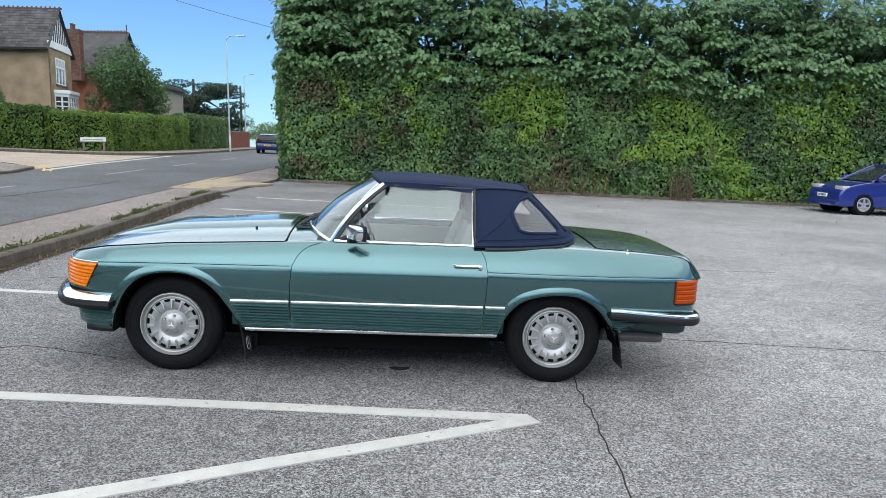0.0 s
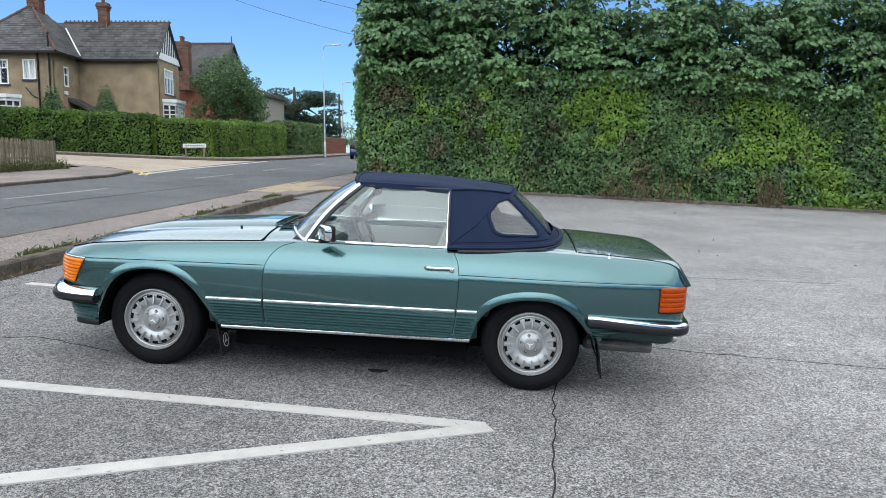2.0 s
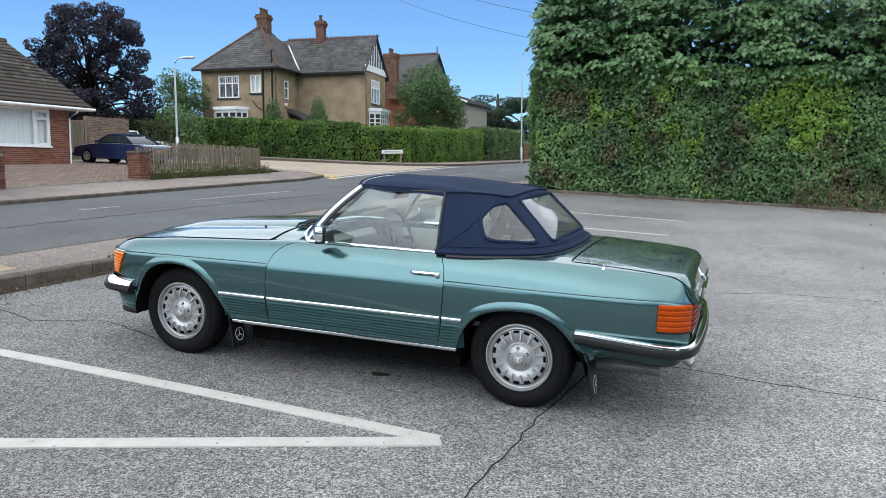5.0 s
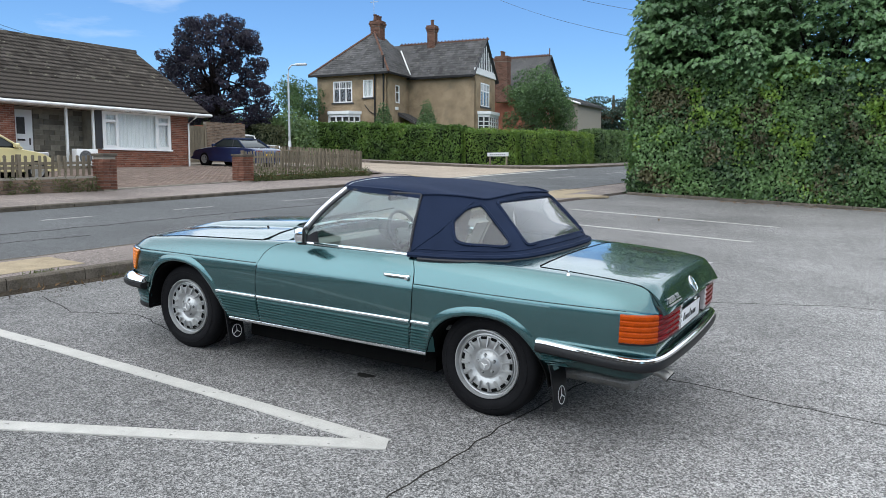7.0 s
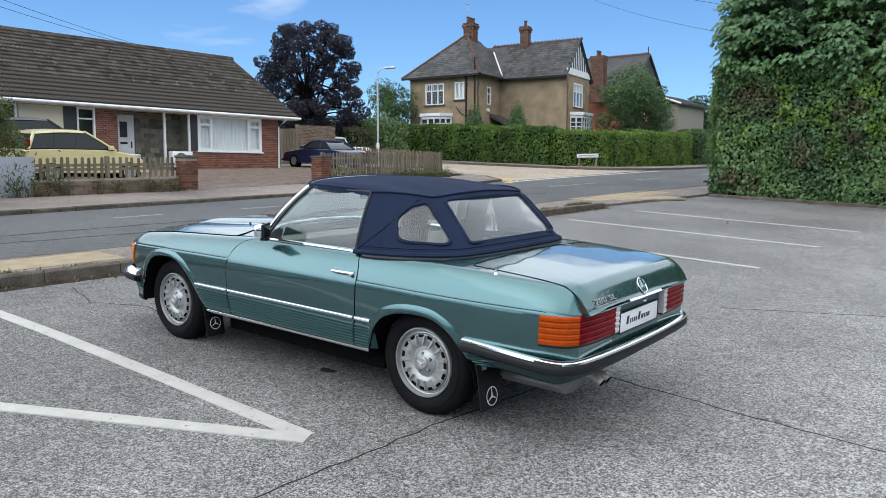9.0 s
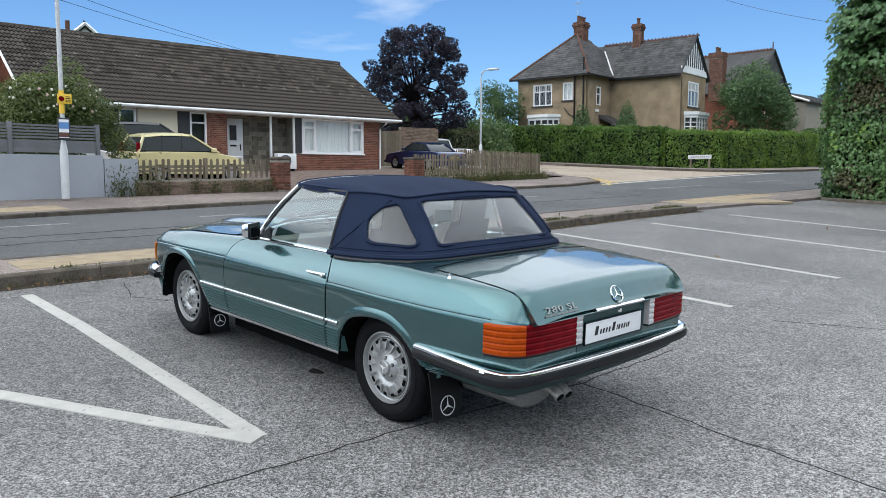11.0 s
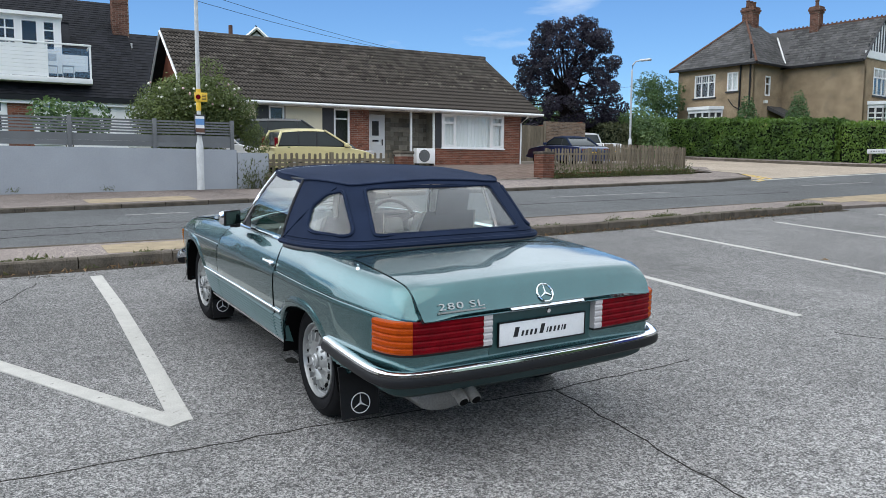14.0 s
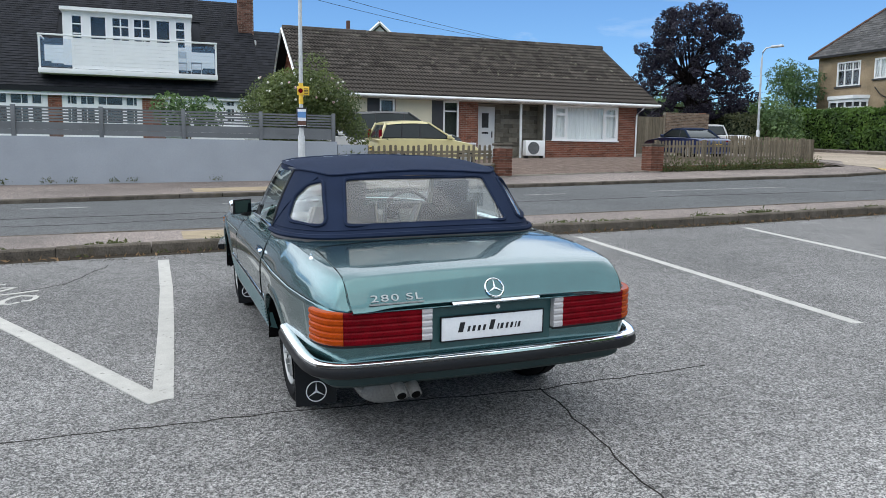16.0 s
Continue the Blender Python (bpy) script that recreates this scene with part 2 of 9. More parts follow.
def foliage(name, lo, hi, rough=0.5, patch=1.0, third=None):
    """Leaves: a shade for each leaf or clump, patches of lighter growth, and light that comes through."""
    m = bpy.data.materials.new(name)
    m.use_nodes = True
    nt = m.node_tree
    L = nt.links.new
    b = nt.nodes["Principled BSDF"]
    out = nt.nodes["Material Output"]
    geo = nt.nodes.new("ShaderNodeNewGeometry")
    tc = nt.nodes.new("ShaderNodeTexCoord")
    noi = nt.nodes.new("ShaderNodeTexNoise")
    noi.inputs["Scale"].default_value = patch
    noi.inputs["Detail"].default_value = 4
    L(tc.outputs["Object"], noi.inputs["Vector"])
    mr = nt.nodes.new("ShaderNodeMapRange")
    mr.inputs["From Min"].default_value, mr.inputs["From Max"].default_value = 0.35, 0.68
    L(noi.outputs["Fac"], mr.inputs["Value"])
    mm = nt.nodes.new("ShaderNodeMath")
    mm.operation = "MULTIPLY_ADD"
    mm.inputs[1].default_value = 0.5
    L(geo.outputs["Random Per Island"], mm.inputs[0])
    hf = nt.nodes.new("ShaderNodeMath")
    hf.operation = "MULTIPLY"
    hf.inputs[1].default_value = 0.6
    L(mr.outputs[0], hf.inputs[0])
    L(hf.outputs[0], mm.inputs[2])
    r = nt.nodes.new("ShaderNodeValToRGB")
    r.color_ramp.elements[0].color = (*lo, 1)
    r.color_ramp.elements[1].color = (*hi, 1)
    if third:
        e = r.color_ramp.elements.new(0.97)
        e.color = (*hi, 1)
        r.color_ramp.elements[2].color = (*third, 1)
    L(mm.outputs[0], r.inputs[0])
    L(r.outputs[0], b.inputs["Base Color"])
    b.inputs["Roughness"].default_value = rough
    tl = nt.nodes.new("ShaderNodeBsdfTranslucent")
    L(r.outputs[0], tl.inputs[0])
    mx = nt.nodes.new("ShaderNodeMixShader")
    mx.inputs[0].default_value = 0.35
    L(b.outputs[0], mx.inputs[1])
    L(tl.outputs[0], mx.inputs[2])
    L(mx.outputs[0], out.inputs[0])
    return m


M = {}
M["asphalt"] = asphalt("car_park_asphalt", 0.041, 0.288, 0.18, 190, (1.02, 0.985, 0.955), 0.26, 0.52)
M["road"] = asphalt("road_asphalt", 0.040, 0.135, 0.18, 150, (0.98, 1.0, 1.02), 0.18)
M["pave"] = asphalt("pavement_asphalt", 0.075, 0.24, 0.25, 140, (1.20, 0.98, 0.87), 0.22)
M["side"] = asphalt("buff_side_road", 0.20, 0.35, 0.14, 120, (1.2, 0.98, 0.76), 0.18)
M["kerb"] = mat("kerb_concrete", (0.118, 0.102, 0.084), 0.9, var=0.6, scale=5, fine=60, bump=0.004, rand=0.12)
M["line"] = mat("road_paint", (0.43, 0.415, 0.385), 0.7, var=0.18, scale=9, fine=120, bump=0.002)
M["worn_line"] = mat("worn_road_paint", (0.30, 0.295, 0.28), 0.75, var=0.45, scale=14, fine=90, bump=0.002)
M["yellow_line"] = mat("yellow_road_paint", (0.62, 0.42, 0.08), 0.7, var=0.3, scale=9, fine=120)
M["tactile"] = mat("buff_tactile_paving", (0.32, 0.26, 0.18), 0.85, var=0.3, scale=5, fine=70, bump=0.003)
M["soil"] = mat("verge_soil", (0.062, 0.052, 0.040), 0.95, var=0.5, scale=5, fine=60, bump=0.02)
M["grass"] = mat("far_grass", (0.07, 0.10, 0.035), 0.9, var=0.4, scale=0.4, fine=9)
M["crack"] = mat("asphalt_crack", (0.035, 0.033, 0.03), 0.95, var=0.3)
M["paint"] = mat("green_metallic_paint", (0.054, 0.136, 0.142), 0.27, 0.88, var=0.06, scale=2, fine=900, coat=1.0, spec=0.25)
M["paint_wet"] = mat("green_paint_with_dried_rain_drops", (0.046, 0.124, 0.129), 0.25, 0.88, var=0.14, scale=9, fine=260, coat=1.0, spec=0.2, bump=0.0003, bump_scale=75)
for k in ("paint", "paint_wet"):
    M[k].node_tree.nodes["Principled BSDF"].inputs["Coat IOR"].default_value = 1.6
    M[k].node_tree.nodes["Principled BSDF"].inputs["Coat Roughness"].default_value = 0.02
M["tyre"] = mat("tyre_rubber", (0.0075, 0.0075, 0.0085), 0.75, var=0.4, scale=8, fine=90, bump=0.0008)
M["rubber"] = mat("black_rubber", (0.010, 0.010, 0.011), 0.42, var=0.3, scale=8, fine=120, spec=0.25)
M["chrome"] = mat("chrome", (0.82, 0.83, 0.84), 0.07, 1.0, var=0.04, scale=10, fine=90)
M["alloy"] = mat("silver_alloy", (0.41, 0.415, 0.41), 0.40, 0.6, var=0.14, scale=20, fine=200)
M["exhaust"] = mat("dull_exhaust_steel", (0.20, 0.195, 0.185), 0.5, 0.5, var=0.35, scale=9, fine=90, bump=0.001)
M["pipe_steel"] = mat("bright_exhaust_steel", (0.42, 0.41, 0.39), 0.35, 0.7, var=0.3, scale=9, fine=90)
# Near-black for panel gaps and openings, and for shade in wells and underneath.
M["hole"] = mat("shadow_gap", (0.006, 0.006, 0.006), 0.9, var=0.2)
M["fabric"] = mat("navy_soft_top_fabric", (0.0155, 0.024, 0.050), 0.9, spec=0.1, var=0.25, scale=5, fine=500, bump=0.0006, bump_scale=700)
M["trimblack"] = mat("seal_black", (0.015, 0.016, 0.02), 0.6, var=0.2)
M["glass"] = glass("car_glass", (0.82, 0.92, 0.89), 0.0, 0.75)
M["screen_glass"] = glass("windscreen_glass", (0.86, 0.95, 0.92), 0.0, 0.7)
M["plastic_window"] = film("soft_window_film", 0.06, (0.74, 0.76, 0.78))
M["house_glass"] = glass("window_glass", (0.92, 0.94, 0.95), 0.0, 0.5)
M["beige"] = mat("cream_leather", (0.36, 0.345, 0.295), 0.55, var=0.15, scale=5, fine=120, bump=0.001)
M["dark_in"] = mat("dark_interior", (0.03, 0.03, 0.033), 0.6, var=0.2)
M["amber"] = mat("amber_lens", (0.36, 0.050, 0.004), 0.2, var=0.3, scale=30, fine=140, spec=0.08)
M["amber_front"] = mat("amber_indicator_lens", (0.66, 0.17, 0.010), 0.2, var=0.2, scale=30, fine=140, spec=0.3)
M["red"] = mat("red_lens", (0.15, 0.002, 0.006), 0.2, var=0.45, scale=16, fine=140, spec=0.06)
M["clear"] = mat("clear_lens", (0.44, 0.42, 0.42), 0.15, var=0.15, scale=30, fine=140, coat=0.8)
M["plate"] = mat("white_plate", (0.78, 0.78, 0.78), 0.35, var=0.05, scale=20)
M["plate_y"] = mat("yellow_plate", (0.75, 0.5, 0.05), 0.35, var=0.05, scale=20)
M["ink"] = mat("black_ink", (0.01, 0.01, 0.012), 0.5, var=0.1)
M["brick"] = mat("red_brick", (0.165, 0.078, 0.056), 0.9, var=0.35, scale=4, fine=70, bump=0.003, rand=0.28)
M["brick_wall"] = mat("red_brick_field", (0.20, 0.082, 0.055), 0.9, var=0.35, scale=3, fine=50, bump=0.004, island=0.3)
M["mortar"] = mat("mortar", (0.30, 0.27, 0.23), 0.95, var=0.2, scale=8)
M["stone"] = mat("grey_brown_stone_cladding", (0.20, 0.18, 0.145), 0.9, var=0.3, scale=4, fine=50, bump=0.004, island=0.4)
M["brick_old"] = mat("weathered_garden_brick", (0.19, 0.135, 0.10), 0.9, var=0.4, scale=3, fine=50, bump=0.004, island=0.35)
M["cream"] = mat("cream_render", (0.62, 0.56, 0.42), 0.9, var=0.1, scale=2, fine=60, bump=0.002)
M["tan"] = mat("tan_pebbledash", (0.33, 0.25, 0.165), 0.95, var=0.42, scale=1.2, fine=22, bump=0.02, bump_scale=26)
M["white"] = mat("white_upvc", (0.78, 0.78, 0.77), 0.4, var=0.06, scale=4)
M["tile"] = mat("brown_concrete_tile", (0.078, 0.068, 0.060), 0.9, var=0.45, scale=1.5, fine=40, bump=0.004, island=0.3)
M["slate"] = mat("grey_slate", (0.075, 0.073, 0.073), 0.75, var=0.4, scale=1.0, fine=25, bump=0.003, island=0.28)
M["black_tile"] = mat("black_clay_tile", (0.016, 0.017, 0.021), 0.7, var=0.5, scale=1.5, fine=40, bump=0.003, island=0.3)
M["terracotta"] = mat("terracotta", (0.135, 0.078, 0.060), 0.85, var=0.3, scale=6, fine=60)
M["curtain"] = mat("net_curtain", (0.86, 0.88, 0.86), 0.9, var=0.15, scale=3, fine=20, stretch=(1, 8, 0.4))
# Dark grey of boards and panes, with the dimness of unlit rooms in it.
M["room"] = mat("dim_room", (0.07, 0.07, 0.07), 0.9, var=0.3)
M["wood_fence"] = mat("weathered_timber", (0.185, 0.155, 0.115), 0.9, var=0.35, scale=6, fine=60, bump=0.003, rand=0.25, stretch=(4, 4, 0.6))
M["grey_slat"] = mat("grey_painted_slat", (0.13, 0.135, 0.14), 0.6, var=0.2, scale=3, fine=50, rand=0.08)
M["grey_wall"] = mat("grey_painted_render", (0.34, 0.36, 0.39), 0.8, var=0.12, scale=1.2, fine=40, bump=0.002)
M["white_wall"] = mat("white_render", (0.75, 0.75, 0.74), 0.8, var=0.08, scale=2)
M["steel"] = mat("galvanised_steel", (0.5, 0.51, 0.52), 0.45, 0.6, var=0.2, scale=5, fine=50)
M["post_paint"] = mat("pale_grey_post_paint", (0.55, 0.56, 0.56), 0.5, var=0.25, scale=6, fine=50)
M["bark"] = mat("bark", (0.11, 0.085, 0.06), 0.95, var=0.45, scale=8, fine=50, bump=0.01)
M["paver"] = mat("block_paver", (0.29, 0.225, 0.19), 0.9, var=0.25, scale=3, fine=60, rand=0.2)
# Near-black green of the hedge cores: shade between the leaves as colour.
M["hedge_shade"] = foliage("hedge_core", (0.006, 0.012, 0.004), (0.014, 0.03, 0.008), 0.8, 0.9)
M["ivy"] = foliage("ivy_leaves", (0.016, 0.046, 0.022), (0.175, 0.305, 0.10), 0.34, 0.7, (0.20, 0.24, 0.09))
M["ivy_dry"] = foliage("browned_ivy_leaves", (0.045, 0.045, 0.022), (0.16, 0.15, 0.07), 0.45, 0.9, (0.22, 0.15, 0.09))
# Darker copy of the sycamore green, with the crown's inner shade in it.
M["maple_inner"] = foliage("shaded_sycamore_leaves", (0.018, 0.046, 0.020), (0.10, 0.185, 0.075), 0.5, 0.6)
M["ivy_bright"] = foliage("young_ivy_leaves", (0.055, 0.135, 0.02), (0.25, 0.39, 0.06), 0.4, 0.9, (0.32, 0.35, 0.11))
M["maple"] = foliage("sycamore_leaves", (0.033, 0.088, 0.040), (0.18, 0.31, 0.125), 0.34, 0.5)
M["privet"] = foliage("privet_leaves", (0.03, 0.07, 0.014), (0.12, 0.22, 0.03), 0.5, 0.8, (0.2, 0.24, 0.05))
M["shrub"] = foliage("shrub_leaves", (0.04, 0.085, 0.032), (0.17, 0.26, 0.085), 0.5, 0.8)
M["tree_dark"] = foliage("dark_tree_leaves", (0.026, 0.060, 0.025), (0.12, 0.21, 0.07), 0.5, 0.8)
M["hedge_brown"] = foliage("browning_hedge_leaves", (0.028, 0.040, 0.016), (0.105, 0.115, 0.048), 0.6, 1.0, (0.16, 0.12, 0.07))
M["cedar"] = foliage("cedar_needles", (0.020, 0.045, 0.030), (0.075, 0.12, 0.085), 0.6, 0.6)
M["bark_dark"] = mat("dark_bark", (0.018, 0.014, 0.014), 0.95, var=0.4, scale=8, fine=50)
M["purple"] = foliage("copper_beech_leaves", (0.008, 0.0075, 0.016), (0.031, 0.024, 0.046), 0.45, 0.7)
M["weed"] = foliage("weeds", (0.045, 0.06, 0.018), (0.11, 0.125, 0.04), 0.7, 2.0, (0.17, 0.13, 0.07))
M["rose_leaf"] = foliage("rose_leaves", (0.035, 0.062, 0.016), (0.17, 0.21, 0.06), 0.5, 1.2, (0.36, 0.36, 0.15))
M["privet_light"] = foliage("young_privet_leaves", (0.05, 0.11, 0.02), (0.19, 0.30, 0.045), 0.5, 0.8, (0.28, 0.33, 0.08))
M["chimney_brick"] = mat("sooty_red_brick", (0.150, 0.082, 0.062), 0.9, var=0.4, scale=3, fine=50, bump=0.004, island=0.35)
M["dead"] = foliage("dry_leaves", (0.10, 0.06, 0.03), (0.30, 0.19, 0.10), 0.8, 2.0)
M["litter"] = foliage("decayed_leaf_litter", (0.018, 0.014, 0.010), (0.085, 0.06, 0.04), 0.9, 2.0)
M["flower"] = mat("pale_pink_petals", (0.75, 0.5, 0.5), 0.7, var=0.3)



def lichen(m, scale, cut, col, soft=0.05):
    """Pale spots of growth over a material's colour."""
    nt = m.node_tree
    b = nt.nodes["Principled BSDF"]
    old = b.inputs["Base Color"].links[0].from_socket
    tc, no = nt.nodes.new("ShaderNodeTexCoord"), nt.nodes.new("ShaderNodeTexNoise")
    no.inputs["Scale"].default_value, no.inputs["Detail"].default_value = scale, 4
    nt.links.new(tc.outputs["Object"], no.inputs["Vector"])
    mr = nt.nodes.new("ShaderNodeMapRange")
    mr.inputs["From Min"].default_value, mr.inputs["From Max"].default_value = cut, cut + soft
    nt.links.new(no.outputs["Fac"], mr.inputs["Value"])
    mx = nt.nodes.new("ShaderNodeMixRGB")
    mx.inputs[2].default_value = (*col, 1)
    nt.links.new(mr.outputs[0], mx.inputs[0])
    nt.links.new(old, mx.inputs[1])
    nt.links.new(mx.outputs[0], b.inputs["Base Color"])


lichen(M["tile"], 3.2, .63, (.16, .15, .12))
lichen(M["slate"], 5.5, .60, (.15, .145, .125), .12)
lichen(M["tan"], 1.1, .58, (.20, .165, .12), .2)
lichen(M["kerb"], 7, .60, (.10, .085, .06), .1)
lichen(M["worn_line"], 16, .52, (.12, .12, .12), .12)
lichen(M["line"], 22, .66, (.22, .21, .2), .04)

# ---- helpers of the place ----


def H(x, y):
    """The height of the ground, which rises gently towards the houses."""
    x, y = max(-60.0, min(60.0, x)), max(-40.0, min(90.0, y))
    return -0.104 - 0.0493 * x + 0.0192 * y


def smooth(me, angle=35):
    for p in me.polygons:
        p.use_smooth = True
    me.set_sharp_from_angle(angle=radians(angle))


def part(name, bm, material, parent=None, label="", angle=35, at=None):
    me = bpy.data.meshes.new(name)
    bm.normal_update()
    bm.to_mesh(me)
    bm.free()
    me.materials.append(M[material])
    smooth(me, angle)
    ob = new(name, me)
    if parent is not None:
        ob.parent = parent
    if at is not None:
        ob.matrix_basis = at
    if label:
        ob["label"] = label
    return ob


def share(name, me, parent, m):
    ob = new(name, me)
    ob.parent = parent
    ob.matrix_basis = m
    return ob


def thing(name, m, label, category, group="", kind=""):
    ob = new(name)
    ob.empty_display_size = 0.2
    ob.matrix_world = m
    return tagged(ob, label, category, group, kind)


def box(bm, x0, x1, y0, y1, z0, z1, bevel=0.0):
    r = bmesh.ops.create_cube(bm, size=1.0, matrix=Matrix.Translation(((x0 + x1) / 2, (y0 + y1) / 2, (z0 + z1) / 2)) @ Matrix.Diagonal((x1 - x0, y1 - y0, z1 - z0, 1)))
    if bevel:
        es = list({e for v in r["verts"] for e in v.link_edges})
        bmesh.ops.bevel(bm, geom=es, offset=bevel, segments=2, affect="EDGES", profile=0.5)
    return bm


def B(*a, **k):
    return box(bmesh.new(), *a, **k)


def prism(bm, pts, z0, z1, axis="z"):
    """A solid whose outline pts lies in the plane across axis."""
    def place(a, b, c):
        return {"z": (a, b, c), "y": (a, c, b), "x": (c, a, b)}[axis]
    lo = [bm.verts.new(place(a, b, z0)) for a, b in pts]
    hi = [bm.verts.new(place(a, b, z1)) for a, b in pts]
    n = len(pts)
    fs = [bm.faces.new(lo[::-1]), bm.faces.new(hi)]
    for i in range(n):
        fs.append(bm.faces.new((lo[i], lo[(i + 1) % n], hi[(i + 1) % n], hi[i])))
    bmesh.ops.recalc_face_normals(bm, faces=fs)
    return bm


def loft(bm, rings, closed=True, caps=True):
    """A skin through rings of points, each of the same number."""
    vs = [[bm.verts.new(p) for p in r] for r in rings]
    fs = []
    for a, b in zip(vs, vs[1:]):
        n = len(a)
        for i in range(n if closed else n - 1):
            j = (i + 1) % n
            fs.append(bm.faces.new((a[i], a[j], b[j], b[i])))
    if caps and closed:
        fs.append(bm.faces.new(vs[0][::-1]))
        fs.append(bm.faces.new(vs[-1]))
    bmesh.ops.recalc_face_normals(bm, faces=fs)
    return bm


def tube(bm, path, r, n=8, flat=1.0, up=(0, 0, 1)):
    """A round bar along a path; r may be a list; flat squeezes it across."""
    path = [Vector(p) for p in path]
    rr = r if isinstance(r, (list, tuple)) else [r] * len(path)
    rings = []
    for i, p in enumerate(path):
        d = (path[min(i + 1, len(path) - 1)] - path[max(i - 1, 0)]).normalized()
        u = Vector(up)
        if abs(d.dot(u)) > 0.95:
            u = Vector((1, 0, 0))
        s = d.cross(u).normalized()
        u = s.cross(d).normalized()
        rings.append([p + rr[i] * (math.cos(a) * s * flat + math.sin(a) * u) for a in (2 * math.pi * k / n for k in range(n))])
    return loft(bm, rings)


def lathe(bm, prof, n=32, axis="y"):
    """A turned shape: prof is (radius, along) pairs, round the axis."""
    rings = []
    for k in range(n):
        a = 2 * math.pi * k / n
        rings.append([(r * math.cos(a), h, r * math.sin(a)) if axis == "y" else (r * math.cos(a), r * math.sin(a), h) for r, h in prof])
    vs = [[bm.verts.new(p) for p in ring] for ring in rings]
    fs = []
    for i in range(n):
        a, b = vs[i], vs[(i + 1) % n]
        for j in range(len(prof) - 1):
            fs.append(bm.faces.new((a[j], a[j + 1], b[j + 1], b[j])))
    bmesh.ops.remove_doubles(bm, verts=[v for ring in vs for v in ring], dist=1e-5)
    bmesh.ops.recalc_face_normals(bm, faces=bm.faces[:])
    return bm


def sheet(name, pts, lift, material, label, category, thick=0.25, kind="structure"):
    """A slab of ground that follows the slope, its top lifted above it."""
    bm = bmesh.new()
    top = [bm.verts.new((x, y, H(x, y) + lift)) for x, y in pts]
    low = [bm.verts.new((x, y, H(x, y) + lift - thick)) for x, y in pts]
    n = len(pts)
    fs = [bm.faces.new(top), bm.faces.new(low[::-1])]
    for i in range(n):
        fs.append(bm.faces.new((low[i], low[(i + 1) % n], top[(i + 1) % n], top[i])))
    bmesh.ops.recalc_face_normals(bm, faces=fs)
    bmesh.ops.triangulate(bm, faces=fs[:2])
    return tagged(part(name, bm, material), label, category, "", kind)


def band(name, path, w, lift, material, label, category, thick=0.02, kind="structure", parent=None):
    """A strip of paint or paving along a path on the ground."""
    bm = bmesh.new()
    ring = []
    for i, p in enumerate(path):
        a, b = Vector(path[max(i - 1, 0)]), Vector(path[min(i + 1, len(path) - 1)])
        d = (b - a).normalized()
        s = Vector((-d.y, d.x)) * w / 2
        q = Vector(p)
        ring.append([(*(q + s), 1), (*(q - s), 1), (*(q - s), 0), (*(q + s), 0)])
    rings = [[(x, y, H(x, y) + lift - (0 if t else thick)) for x, y, t in r] for r in ring]
    loft(bm, rings)
    return tagged(part(name, bm, material, parent), label, category, "", kind)

# ---- ground, road, pavements ----


def ground_sheet():
    bm = bmesh.new()
    xs = [-2500, -900, -300, -120, -60, -40, -20, 0, 20, 40, 60, 120, 300, 900, 2500]
    ys = [-2500, -900, -300, -120, -40, -20, 0, 20, 40, 60, 90, 150, 300, 900, 2500]
    vs = [[bm.verts.new((x, y, H(x, y) - 0.12)) for y in ys] for x in xs]
    for i in range(len(xs) - 1):
        for j in range(len(ys) - 1):
            bm.faces.new((vs[i][j], vs[i + 1][j], vs[i + 1][j + 1], vs[i][j + 1]))
    tagged(part("ground", bm, "grass"), "grass and soil reaching to the horizon", "ground", "", "structure")


ground_sheet()
KERB_LINE = [(-4.45, -30), (-4.5, 2), (-4.7, 5), (-4.86, 10), (-5.05, 12.7), (-5.35, 15.7), (-5.5, 18.6)]
NEAR_EDGE = [(-6.0, -40), (-6.02, 2), (-6.06, 6), (-6.45, 14), (-6.85, 20), (-7.15, 25), (-7.75, 39), (-9.2, 60), (-11.0, 90), (-13.5, 130)]
FAR_EDGE = [(-10.7, -40), (-11.2, 1), (-11.65, 6), (-12.2, 12), (-12.9, 19), (-13.3, 23.6), (-14.1, 26.2), (-16, 27.8), (-20, 28.9), (-60, 31.5)]
SIDE_FAR = [(-60, 38.5), (-27, 39.8), (-20.5, 40.7), (-17.8, 42.3), (-16.6, 45), (-16.4, 50), (-17.2, 66), (-19, 92), (-21.5, 130)]
JOINT = [(0.80, -30), (0.80, 2.2), (0.85, 3.4), (0.88, 4.9), (0.96, 6.2), (0.9, 7.5), (0.93, 9.1), (0.96, 12.0), (1.0, 16), (1.2, 25.5)]
sheet("car_park_bays", JOINT + [(-5.4, 25.5), (-5.5, 18.6)] + KERB_LINE[-2::-1], 0.0, "asphalt", "worn grey asphalt parking bays with stone chips", "car park")
sheet("car_park_lane", [(45, -30), (45, 25.5)] + JOINT[::-1], 0.0, "asphalt", "paler worn asphalt lane of the car park with stone chips", "car park")
sheet("road", NEAR_EDGE + SIDE_FAR[4:][::-1] + [(-13.6, 24.2)] + FAR_EDGE[:6][::-1], -0.03, "road", "dark grey asphalt road with cracks and patches", "road")
sheet("side_road", [(-13.3, 23.6)] + FAR_EDGE[6:] + SIDE_FAR[:5], -0.034, "side", "buff gravel-dressed side road meeting the main road", "road")
sheet("pavement_near", KERB_LINE + [(-5.5, 25.2), (-5.72, 27), (-6.0, 40), (-7.4, 60), (-10.2, 90), (-12.8, 130)] + NEAR_EDGE[::-1], 0.06, "pave",
      "pinkish grey asphalt pavement with worn patches", "pavement")
